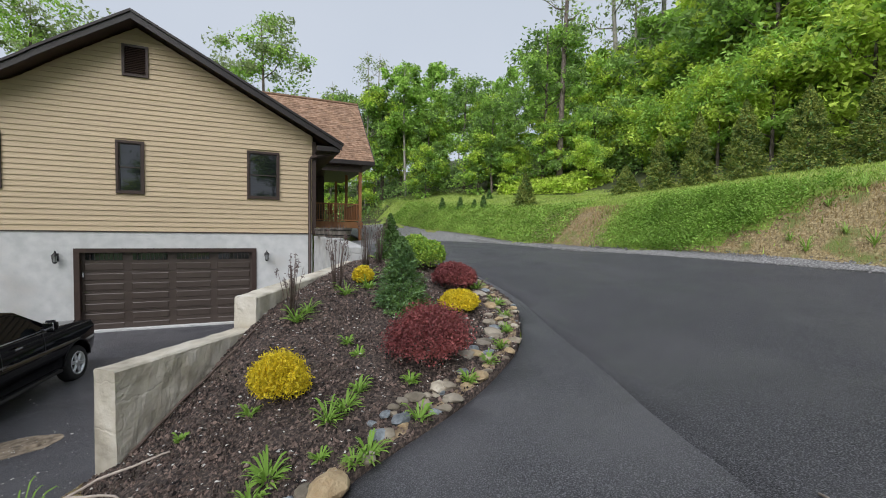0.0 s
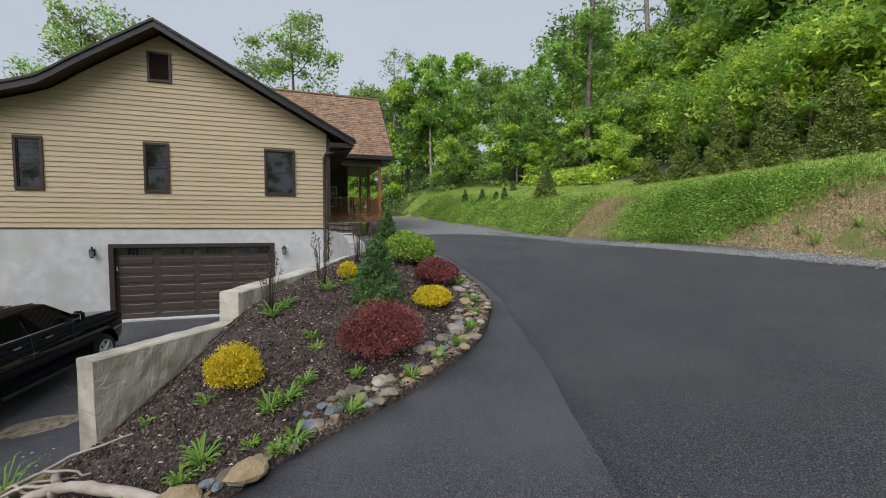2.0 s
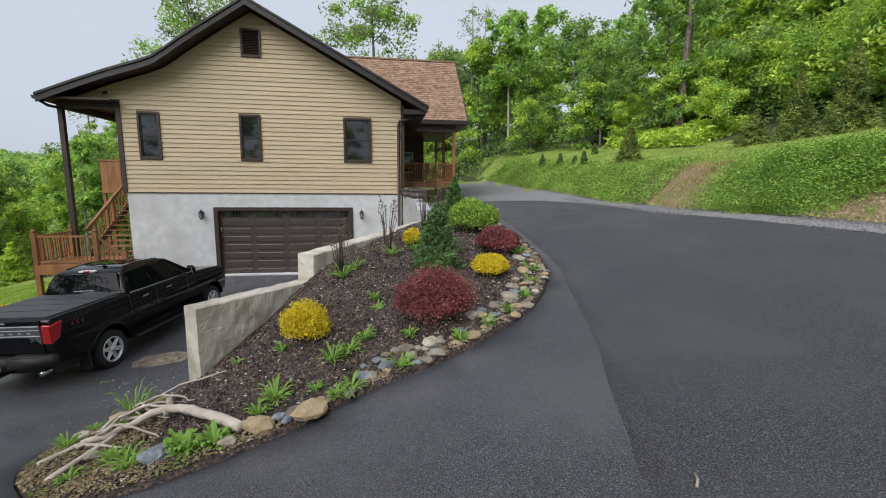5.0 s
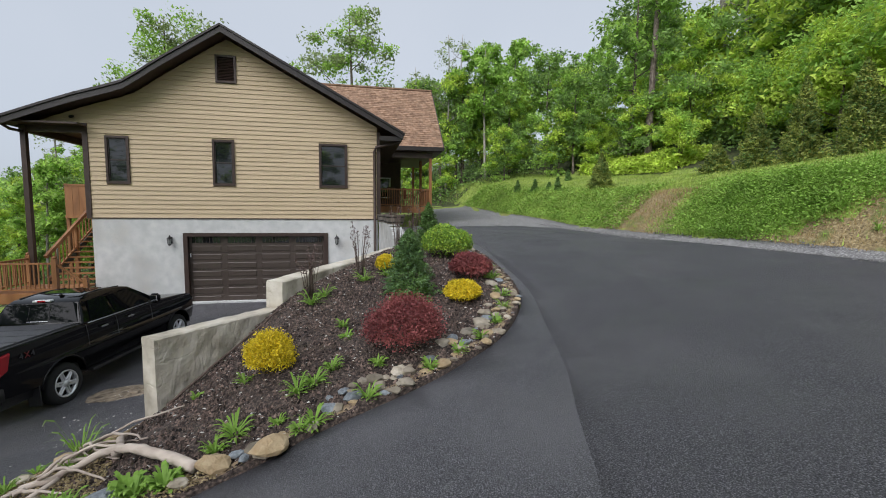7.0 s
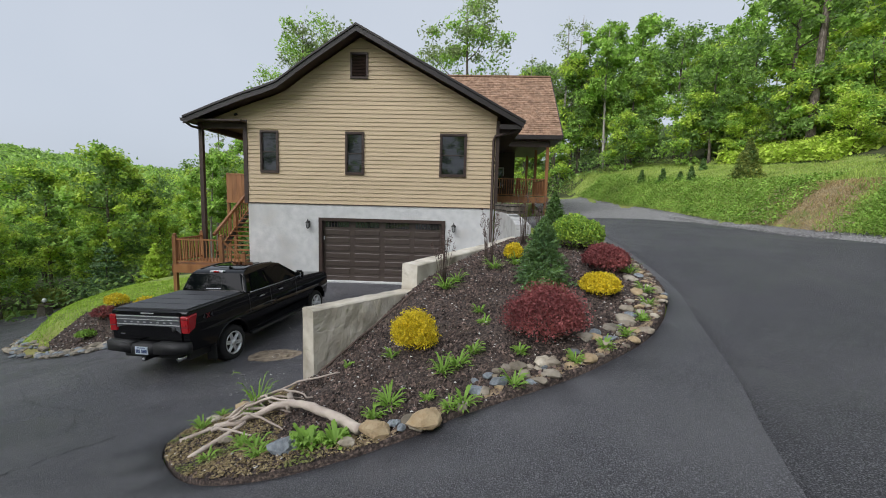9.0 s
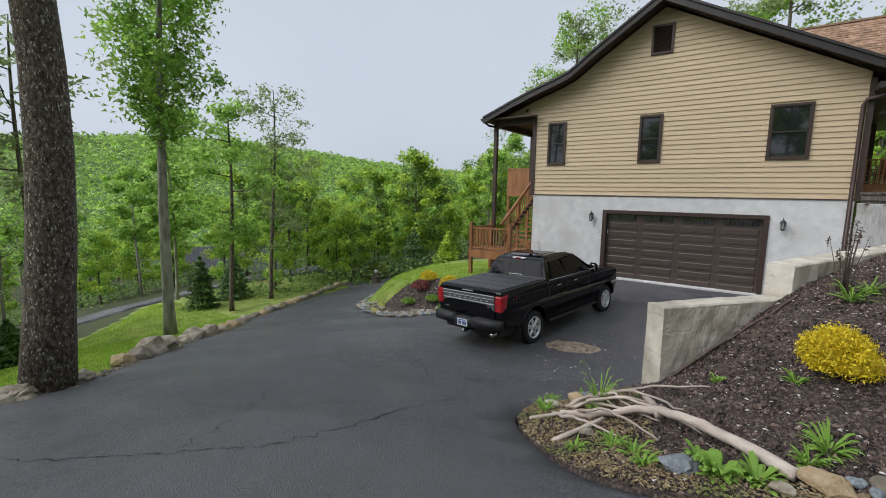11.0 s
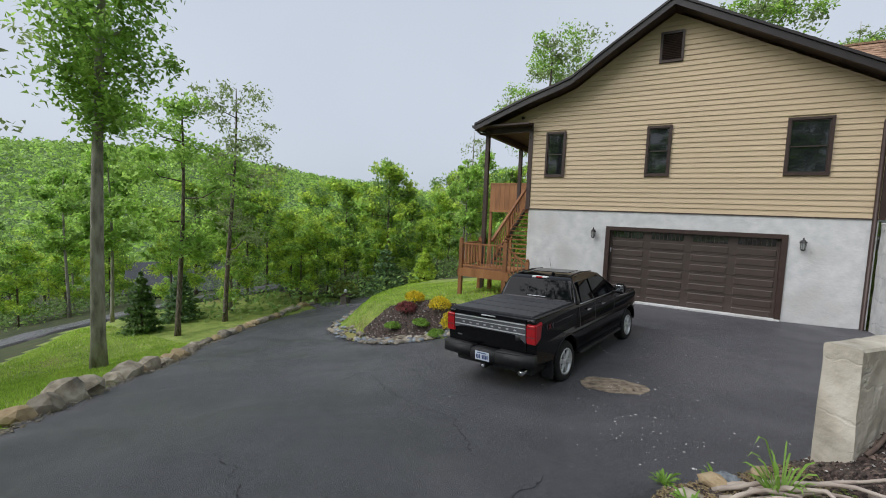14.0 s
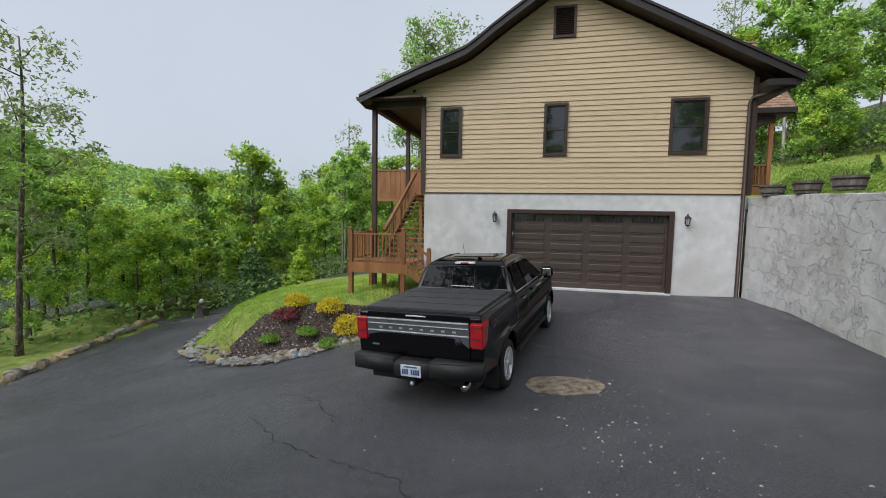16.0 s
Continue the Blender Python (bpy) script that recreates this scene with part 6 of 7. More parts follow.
for x, y, h, s in ((0.5, 6.3, 0.85, 1), (1.27, 7.15, 0.95, 2), (2.1, 8.6, 1.05, 3), (2.45, 8.9, 1.0, 4)):
    dry_clump(x, y, h, s, 16)


def weed_tuft(x, y, size, seed, broad=0.03, ground_fn=None, label="tuft of bright green weeds", n=34, flat=0.6, mat=None):
    """Arching pointed leaves that spring from one crown; broad ones are short and round."""
    g = float((ground_fn or z_up)(x, y)) + 0.04
    V, F = [(0, 0, -0.02)], []
    q = random.Random(seed)
    wide = broad > 0.04
    if wide:
        n, size, broad = 90, size * 0.85, broad * 0.5
    else:
        n = int(n * 1.6)
    for j in range(n):
        a = q.uniform(0, 6.28)
        L = size * q.uniform(0.35, 1.0)
        el = q.uniform(0.2, 1.3) * flat
        w = (broad * 0.8 if wide else min(broad, 0.010)) * q.uniform(0.6, 1.1)
        dx, dy = math.cos(a), math.sin(a)
        tw = q.uniform(-0.4, 0.4)
        sx, sy = -dy * w, dx * w
        o = len(V)
        stages = ((0.3, 0.5, 0.45), (0.65, 1.0, 0.9), (0.88, 0.75, 1.0)) if wide else ((0.3, 0.7, 0.5), (0.65, 1.0, 0.9), (0.88, 0.6, 0.95))
        for f, ww, hh in stages:
            V += [(f * L * dx + sx * ww, f * L * dy + sy * ww, L * el * hh + w * tw), (f * L * dx - sx * ww, f * L * dy - sy * ww, L * el * hh - w * tw)]
        V.append((L * dx, L * dy, L * el * 0.85))
        F += [(0, o, o + 1), (o + 1, o, o + 2, o + 3), (o + 3, o + 2, o + 4, o + 5), (o + 5, o + 4, o + 6)]
    ob = mesh_object("weed", V, F, mat or M_WEED)
    ob.matrix_basis = pose(x, y, g)
    return tagged(ob, label, "weed", "weeds in the bed")


for n_, (x, y, s, b) in enumerate(((0.12, 3.42, 0.22, 0.022), (0.62, 3.8, 0.22, 0.025), (0.78, 3.88, 0.2, 0.022), (0.95, 4.08, 0.16, 0.03), (-0.01, 4.33, 0.15, 0.02), (0.84, 3.22, 0.2, 0.02), (0.72, 3.2, 0.15, 0.02), (1.33, 3.42, 0.18, 0.02), (0.55, 6.05, 0.28, 0.025), (0.72, 6.25, 0.22, 0.025), (1.35, 6.75, 0.24, 0.03), (1.75, 6.95, 0.25, 0.03), (1.9, 7.6, 0.28, 0.03), (1.05, 5.1, 0.14, 0.025), (1.1, 4.75, 0.13, 0.025), (1.45, 4.0, 0.14, 0.025), (0.5, 3.4, 0.12, 0.02), (2.0, 3.8, 0.16, 0.02), (2.4, 4.1, 0.15, 0.02), (2.75, 4.4, 0.17, 0.025), (3.1, 4.85, 0.15, 0.025), (3.35, 5.3, 0.17, 0.025), (3.5, 5.8, 0.2, 0.025), (3.6, 6.6, 0.24, 0.03), (3.65, 7.2, 0.22, 0.03), (-0.28, 2.95, 0.2, 0.05), (-0.5, 2.95, 0.22, 0.055), (-0.62, 3.1, 0.2, 0.05), (-1.1, 3.15, 0.18, 0.02), (-1.3, 3.3, 0.18, 0.02), (-1.0, 3.0, 0.16, 0.03), (-2.3, 4.25, 0.2, 0.022), (-1.75, 4.3, 0.14, 0.02), (-1.6, 3.2, 0.13, 0.02), (0.0, 3.25, 0.16, 0.015), (-1.72, 4.45, 0.3, 0.015), (-2.1, 5.05, 0.14, 0.01), (-0.6, 4.6, 0.09, 0.015), (-2.5, 5.0, 0.16, 0.02))):
    weed_tuft(x, y, s, n_, b, flat=1.6 if n_ == 35 else 0.8, label=("leafy broad green weed at the bed's tip" if b > 0.04 else "tuft of bright green weeds in the mulch"))


# ---- trees ----
M_STRAWBLADE = leaf_material("straw_blade", (0.26, 0.19, 0.08), (0.42, 0.32, 0.16), through_light=0.2)

def broadleaf(name, height, crown_r, base_frac, trunk_r, seed, leaf_mats, n_leaves, leaf, clusters, label, bark=None, lean=(0, 0), limbs=9, flat=0.7, spread_pow=0.7, thin=1.0, category="tree", group="", bend=0.0, sway=0.0, flare=1.3):
    """A leafy tree: bent tapered trunk, forking limbs and clustered leaf sprays at their ends."""
    bark = bark or M_BARK
    q = np.random.default_rng(seed)
    root = empty(name, (0, 0, 0), label, category, group)
    top = height * 0.93
    ph = q.uniform(0, 6.28)

    def axis(t):
        return Vector((lean[0] * t + bend * math.sin(t * 2.6 + ph) * t, lean[1] * t + bend * math.cos(t * 2.2 + ph) * t + sway * math.sin(math.pi * t / 0.54), top * t))

    T = np.linspace(0, 1, 15)
    V, F = tube_arrays([axis(t) - Vector((0, 0, 0.25 if t == 0 else 0)) for t in T], [trunk_r * (flare if t == 0 else (1 - 0.95 * t) ** 0.6) for t in T], 9)
    V, F = list(V), list(F)
    centres = []
    for k in range(limbs):
        t0 = base_frac * 0.85 + (0.97 - base_frac * 0.85) * (k + q.uniform(0, 0.8)) / limbs
        p0 = axis(t0)
        a = k * 2.4 + q.uniform(-0.5, 0.5)
        env = crown_r * (1 - abs(2 * (t0 - base_frac) / (1.02 - base_frac) - 0.75) ** 2 * 0.55)
        L = env * q.uniform(0.65, 1.05)
        rise = L * q.uniform(0.25, 0.8)
        p3 = p0 + Vector((L * math.cos(a), L * math.sin(a), rise))
        p1 = p0.lerp(p3, 0.4) + Vector((0, 0, -0.12 * L))
        r0 = trunk_r * 0.42 * (1 - 0.7 * t0) + 0.012
        v, f = tube_arrays([p0, p1, p0.lerp(p3, 0.75), p3], [r0, r0 * 0.7, r0 * 0.4, 0.008], 5)
        if not group:
            mesh_object("limb", v, f, bark, root, True)
            v, f = [], []
        o = len(V)
        V += v
        F += [tuple(i + o for i in g) for g in f]
        for s in range(max(2, clusters // limbs)):
            u = q.uniform(0.35, 1.08)
            c = p0.lerp(p3, u) + Vector([float(e_) for e_ in q.normal(0, 0.18 * crown_r, 3)])
            centres.append(c)
            if s < 3 and group:
                v, f = tube_arrays([p0.lerp(p3, u * 0.7), c], [r0 * 0.3, 0.006], 4)
                o = len(V)
                V += v
                F += [tuple(i + o for i in g) for g in f]
    trunk = mesh_object("trunk", V, F, bark, root, True)
    if group:
        n_leaves, leaf = int(1.35 * n_leaves), 0.95 * leaf
    C0 = np.array([tuple(c) for c in centres])
    idx_ = q.integers(0, len(C0), n_leaves)
    w = q.uniform(0.5, 1.3, len(C0))
    off = q.normal(size=(n_leaves, 3))
    off = off / (np.linalg.norm(off, axis=1)[:, None] + 1e-6) * (q.random(n_leaves) ** spread_pow)[:, None]
    off *= (w[idx_] * crown_r * 0.36)[:, None] * np.array([1, 1, flat])
    C = C0[idx_] + off
    which = idx_ % len(leaf_mats)
    for i, mt in enumerate(leaf_mats):
        sel_ = which == i
        if sel_.any():
            cards("crown", C[sel_], q.uniform(0.7, 1.35, sel_.sum()) * leaf, mt, root, q, up=0.25, simple=True)
    return root


def plant(template, x, y, rz, scale=1.0, sink=0.05, zs=None):
    o = copy_thing(template, pose(x, y, float(ground_z(x, y)) - sink, 0, 0, rz))
    o.matrix_basis = o.matrix_basis @ Matrix.Diagonal((scale, scale, zs or scale, 1))
    return o


def settle_here(template, x, y, rz, scale=1.0):
    """Moves the first tree of a kind to its own place."""
    template.matrix_basis = pose(x, y, float(ground_z(x, y)) - 0.05, 0, 0, rz) @ Matrix.Diagonal((scale, scale, scale, 1))


# single trees beside the lower drive
def single(t, x, y, rz=0):
    settle_here(t, x, y, rz)


oak = broadleaf("big_oak", 19, 5.0, 0.62, 0.34, 3, [M_LEAF], 15000, 0.1, 90, "large old tree with lichened dark bark beside the drive", bark=M_BIGBARK, lean=(0.0, 0.0), sway=0.36, flare=1.12)
single(oak, -9.25, 1.1)
single(broadleaf("maple", 18, 4.0, 0.7, 0.27, 4, [M_LEAF, M_LEAF_DARK], 12000, 0.1, 90, "tall straight tree on the lawn below the drive", bark=M_BARK, lean=(0.2, -1.15), bend=0.1), -12.3, -1.55)
single(broadleaf("maple", 15, 2.6, 0.72, 0.13, 5, [M_LEAF_PALE], 2200, 0.12, 50, "thin crooked tree with a sparse crown", lean=(0.2, -0.7), bend=0.6), -14.5, -1.75)
single(broadleaf("maple", 13.5, 3.6, 0.55, 0.28, 6, [M_LEAF_DARK, M_LEAF], 15000, 0.11, 110, "broad layered maple with a forked dark trunk", lean=(0.3, -0.6), bend=0.5, flat=0.3), -23.5, -0.9)
single(broadleaf("poplar", 17.5, 1.9, 0.58, 0.22, 7, [M_LEAF], 12000, 0.115, 150, "tall tree with a narrow leafy crown above a bare trunk", bark=M_PALEBARK, lean=(0.3, 0.2), bend=0.25, flat=1.5, limbs=16), -19.4, 6.9)
single(broadleaf("birch", 13, 2.2, 0.5, 0.11, 8, [M_LEAF_PALE], 2000, 0.12, 60, "slender sparse tree behind the lawn", lean=(0.5, 0.2), bend=0.5, flat=0.4), -21.1, 3.4)
single(broadleaf("birch", 13.5, 2.6, 0.35, 0.13, 9, [M_LEAF_PALE], 3200, 0.11, 70, "slender sparse pale tree near the rocky edge", lean=(0.2, 0.2), bend=0.4, flat=0.6), -24.3, 14.6)
single(broadleaf("maple", 12, 2.5, 0.4, 0.13, 10, [M_LEAF], 5000, 0.13, 70, "slim green tree at the drive's rocky edge", lean=(0.3, 0.1), bend=0.3), -23.6, 11.7)
single(broadleaf("maple", 12, 2.5, 0.35, 0.1, 30, [M_LEAF_DARK], 3600, 0.13, 60, "thin leaning tree at the wood's edge", lean=(-1.4, 0.1), bend=0.5), -17.8, -3.6)

single(broadleaf("ash", 24, 4.4, 0.5, 0.24, 31, [M_LEAF_PALE, M_LEAF], 8000, 0.18, 80, "tall airy pale tree behind the house", lean=(0.4, 0.2), bend=0.5, flat=0.6), -16.2, 42.5)
single(broadleaf("ash", 22.5, 4.6, 0.5, 0.24, 32, [M_LEAF_PALE, M_LEAF], 8000, 0.18, 80, "tall airy pale tree above the house roof", lean=(0.2, 0.2), bend=0.4, flat=0.6), 0.6, 42.5)
single(broadleaf("tall_snag", 25, 3.2, 0.6, 0.24, 41, [M_LEAF_PALE], 260, 0.2, 40, "tall reddish-grey trunk nearly bare of leaves", lean=(0.5, 0.2), bend=0.35, limbs=8), 21.4, 26.6)
single(broadleaf("tall_oak", 24, 4.5, 0.5, 0.26, 42, [M_LEAF_PALE, M_LEAF], 1500, 0.2, 70, "tall forked grey tree with an airy crown", lean=(-2.0, 0.3), bend=0.9, limbs=8, bark=M_PALEBARK), 29.1, 27.5)
single(broadleaf("tall_oak", 24, 4.5, 0.5, 0.28, 43, [M_LEAF_PALE, M_LEAF], 1800, 0.2, 70, "tall grey tree with an airy spreading crown", lean=(1.0, 0.3), bend=0.6, limbs=8, bark=M_PALEBARK), 30.3, 25.1)
# forest templates, placed many times
KINDS = [
    broadleaf("forest_tree", 14, 3.1, 0.28, 0.17, 11, [M_LEAF, M_LEAF_DARK, M_LEAF_LIME], 4600, 0.22, 80, "green broadleaf forest tree", group="forest trees"),
    broadleaf("forest_tree", 15.5, 3.3, 0.38, 0.19, 12, [M_LEAF_DARK, M_LEAF], 4600, 0.22, 80, "dark green broadleaf forest tree", group="forest trees", bend=0.4),
    broadleaf("forest_tree", 12.5, 3.0, 0.18, 0.15, 13, [M_LEAF, M_LEAF_LIME], 4600, 0.21, 80, "fresh green broadleaf forest tree", group="forest trees"),
    broadleaf("forest_tree", 15, 2.6, 0.48, 0.15, 14, [M_LEAF], 3200, 0.24, 60, "slim forest tree with a high crown", bark=M_PALEBARK, group="forest trees", bend=0.4),
    broadleaf("understory_tree", 5.5, 2.4, 0.12, 0.09, 15, [M_LEAF_LIME, M_LEAF_LIME, M_LEAF], 6000, 0.13, 80, "bright lime-green understory tree on the hill", group="understory", flat=0.6),
    broadleaf("understory_tree", 5.0, 2.2, 0.1, 0.08, 16, [M_LEAF, M_LEAF_DARK, M_LEAF_LIME], 5600, 0.13, 80, "green understory tree on the hill", group="understory", flat=0.6),
    broadleaf("bare_tree", 16, 2.0, 0.35, 0.13, 17, [M_LEAF_PALE], 620, 0.13, 50, "thin nearly bare tree at the wood's edge", bark=M_PALEBARK, group="bare trees", limbs=14, bend=0.4),
]
q = random.Random(77)
first = set()


def grow(k, x, y, scale=1.0):
    t = KINDS[k]
    if k not in first:
        first.add(k)
        settle_here(t, x, y, q.uniform(0, 360), scale)
    else:
        plant(t, x, y, q.uniform(0, 360), scale)


# wood behind the house and above the lawn
spots_ = []


def clear(x, y, gap):
    if all((x - a) ** 2 + (y - b) ** 2 > gap * gap for a, b in spots_):
        spots_.append((x, y))
        return True
    return False


for tries in range(900):
    y = q.uniform(-6, 74)
    x = q.uniform(8, 60)
    d = x - float(bank_foot(min(y, 40)))
    edge = 13 if y < 24 else max(2.0, 13 - 1.0 * (y - 24))
    if (y < 36 and d < edge) or (y >= 36 and x < -4) or not clear(x, y, 3.6 if d < 25 else 5.0):
        continue
    if len(spots_) > 74:
        break
    grow(q.choice((0, 1, 1, 2, 3, 0, 1)), x, y, q.uniform(0.85, 1.2) * (0.8 if x < 0.62 * y else 1.0))
for x, y, k, s in ((13.2, 39, 3, 0.95), (11.5, 44, 1, 1.0), (8.5, 47, 0, 0.95), (5.5, 50, 1, 1.0), (15.8, 40, 2, 1.05), (18.5, 37, 1, 1.0), (9.8, 41, 6, 1.0), (12.5, 46, 6, 1.05), (7.0, 44, 6, 0.9), (24.5, 30, 6, 1.15), (29, 27, 6, 1.15), (31, 24, 3, 1.2), (17.2, 43, 3, 1.0), (3.0, 52, 1, 0.9), (-1.0, 52, 6, 0.9), (1.6, 50, 6, 0.85), (17.8, 42.4, 2, 0.9), (-24, 46, 3, 1.0), (-27, 42, 2, 1.0), (9, 39.5, 2, 0.75), (11.3, 40.5, 0, 0.8), (13.6, 41.5, 2, 0.8), (6.5, 41.5, 2, 0.75), (4.5, 44, 0, 0.8), (15.4, 38.6, 1, 0.75), (10, 45, 1, 0.9), (7.5, 48.5, 2, 0.9)):
    grow(k, x, y, s)
# lime and green understory along the wood's edge
for x, y, k, s in ((24.5, 17.5, 4, 1.0), (22.5, 12.5, 4, 1.05), (21.5, 8.5, 4, 1.15), (21.3, 4.5, 4, 1.15), (25.5, 9.5, 4, 1.4), (25, 4.5, 5, 1.5), (27.5, 14, 5, 1.4), (28.5, 20, 5, 1.3), (26.5, 23.5, 4, 0.9), (23.5, 25, 5, 0.8), (21.8, 27.5, 5, 0.75), (30, 9, 4, 1.6), (31.5, 16, 5, 1.5), (19.5, 33.5, 5, 0.6), (13.9, 35.5, 5, 0.62), (30, 4, 5, 1.7), (22.5, 0.5, 4, 1.2), (27, -1, 5, 1.4), (35, 13, 4, 1.6), (35, 6, 5, 1.7), (33, 22, 4, 1.4)):
    grow(k, x, y, s)
for x, y, k, s in ((20.5, 22.5, 4, 0.6), (19.6, 30.2, 4, 0.6), (17.6, 32.6, 5, 0.7), (21.5, 33, 4, 0.9), (24, 30.5, 4, 1.0), (26.5, 28.5, 4, 1.1), (28, 25.5, 5, 1.2), (24.5, 20.5, 4, 0.9), (22.8, 15.3, 4, 1.0), (27.5, 11.5, 4, 1.3), (27.5, 6.5, 4, 1.5), (24.5, 1.5, 4, 1.4), (33.5, 10.5, 4, 1.7), (30.5, 20, 4, 1.5)):
    grow(k, x, y, s)
# pale flowering laurel thicket
for n_, (x, y, h) in enumerate(((22.2, 28.5, 2.4), (24.5, 27.2, 3.0), (26, 25.2, 2.6), (21.2, 30.5, 1.9))):
    shrub("mountain_laurel", x, y, 1.7, h, [M_LEAF_DARK, M_LEAF_PALE, M_LEAF], 2400, 0.14, "grey-green laurel thicket with pale new growth", ground_fn=ground_z, seed=60 + n_, spiky=0.2, group="laurel thicket")

# wooded valley below the drive
spots_.clear()
for tries in range(1500):
    ang = q.uniform(100, 206)
    dist = q.uniform(30, 100)
    x, y = -1.5 + dist * math.cos(radians(ang)), -0.5 + dist * math.sin(radians(ang))
    if ang < 124 and dist < 42:
        continue
    if -44 < x < -28 and -14 < y < 24 and dist < 46:
        continue
    if math.hypot(x + 49, y - 26) < 6 or math.hypot(x + 49, y + 3) < 10 or not clear(x, y, 3.5 if dist < 60 else 5.0):
        continue
    if len(spots_) > 150:
        break
    grow(q.choice((0, 1, 2, 0, 2, 3)), x, y, q.uniform(0.82, 1.08) * (0.68 if dist < 42 else 0.8 if ang < 150 and dist < 62 else 0.95))
for x, y, k, s in ((-26.5, 21, 2, 0.62), (-23.5, 26.5, 2, 0.62), (-21.5, 30, 2, 0.62), (-18.2, 31, 3, 0.68), (-19.5, 34, 6, 0.85), (-15.5, 34, 0, 0.65), (-26, 30, 0, 0.62), (-29.5, 25.5, 2, 0.66), (-31, 20, 0, 0.6), (-27, -3.5, 1, 0.9), (-22, -6, 0, 0.9), (-31, 12, 3, 0.75), (-29, 3.5, 6, 0.7), (-26.2, 5.2, 6, 0.68), (-18.5, -7, 2, 0.95), (-30, -9, 1, 1.0), (-13.5, 36, 2, 0.8), (-26.8, 16.5, 3, 0.7), (-28.5, -1.2, 6, 0.8), (-25.5, 23.5, 1, 0.45), (-32.0, -5.5, 3, 0.8), (-34.5, -8.5, 1, 0.75), (-29.5, -6.0, 6, 0.85), (-36.5, -11, 0, 0.9), (-38.0, -1.5, 5, 1.2), (-31, 0.6, 3, 0.8), (-25.8, 16.0, 2, 0.5), (-24.2, 19.8, 2, 0.55), (-22.4, 25.4, 2, 0.55), (-28.0, 18.6, 0, 0.55), (-29.5, 14.5, 2, 0.55), (-33, 17, 2, 0.6), (-33, 24, 0, 0.66), (-28, 27.5, 2, 0.6), (-24.5, 33, 2, 0.68), (-20.5, 37, 0, 0.72), (-16.5, 38, 2, 0.7)):
    grow(k, x, y, s)

# wood behind the walker, seen in the windows
for x, y, k, s in ((-14, -14, 0, 1.0), (-8, -17, 1, 1.0), (-3, -20, 2, 1.1), (2, -18, 0, 1.0), (7, -21, 1, 1.1), (12, -17, 2, 1.0), (17, -14, 0, 1.1), (-19, -12, 1, 0.9), (-5, -26, 3, 1.2), (5, -28, 1, 1.2), (14, -25, 0, 1.2), (-12, -24, 2, 1.1), (21, -8, 1, 1.1), (24, -16, 3, 1.1)):
    grow(k, x, y, s)

# conifers
EVERGREENS = [(17.3, 16.3, 0.75, 1.5), (17.3, 14.35, 0.72, 2.7), (17.3, 12.45, 0.8, 3.15), (17.3, 10.55, 0.95, 3.1), (17.2, 8.45, 1.05, 2.95), (17.1, 6.6, 1.0, 2.8), (16.6, 4.4, 1.1, 2.7), (16.6, 2.2, 1.1, 2.6), (14.0, 20.3, 0.75, 1.9)]
SEEDLINGS = [(12.44, 28.4, 0.26, 0.8), (12.76, 26.1, 0.26, 0.8), (13.1, 23.5, 0.26, 0.8), (16.2, 28.2, 0.25, 0.75), (13.2, 24.9, 0.2, 0.5)]
for n_, (x, y, rad, h) in enumerate(EVERGREENS):
    cone_spruce("lawn_spruce", x, y, rad, h, [M_NEEDLE_OLIVE, M_NEEDLE_OLIVE, M_NEEDLE], 14000, 0.042, "bushy olive-green spruce in a row above the lawn", ground_z, "row of spruces", 100 + n_, base=0.02, taper=0.8)
for n_, (x, y, rad, h) in enumerate(SEEDLINGS):
    cone_spruce("young_arborvitae", x, y, rad, h, [M_NEEDLE], 900, 0.07, "small clipped young evergreen on the lawn", ground_z, "young evergreens", 140 + n_, category="evergreen", base=0.06)
for n_, (x, y, rad, h, mt, lb) in enumerate(((-11.9, -2.9, 1.1, 2.4, M_NEEDLE_OLIVE, "blue-green spruce at the lawn's edge"), (-25.5, 1.4, 1.2, 2.0, M_NEEDLE, "dark rounded fir beside the lower road"), (-24.8, 3.0, 0.9, 1.9, M_NEEDLE, "dark fir beside the lower road"), (-20.2, 23.6, 1.5, 3.4, M_NEEDLE_BLUE, "drooping grey-green spruce beside the drive"), (-25.9, 11.2, 0.9, 3.0, M_NEEDLE, "dark narrow fir near the rocky edge"), (-26.8, 13.6, 1.1, 2.8, M_NEEDLE_BLUE, "young blue-green fir near the rocks"), (-21.5, -1.6, 1.2, 2.6, M_NEEDLE, "dark young spruce behind the lawn"))):
    cone_spruce("fir", x, y, rad, h, [mt, M_NEEDLE], 5000, 0.075, lb, ground_z, "", 160 + n_, category="fir", tiers=8)
cone_spruce("dead_conifer", -12.1, -0.45, 0.75, 1.55, [M_RUST], 1300, 0.06, "rust-brown dead young conifer on the lawn", ground_z, "", 180, category="dead conifer", tiers=7)
cone_spruce("lime_conifer", -16.6, 22.8, 1.0, 2.5, [M_LEAF_LIME], 2600, 0.11, "bright lime-yellow conifer beside the drive", ground_z, "", 181, category="conifer", tiers=8)
shrub("dark_shrub", -22.6, 22.2, 0.9, 1.2, [M_NEEDLE_OLIVE], 900, 0.09, "brown-green shrub beside the drive", ground_fn=ground_z, seed=190)
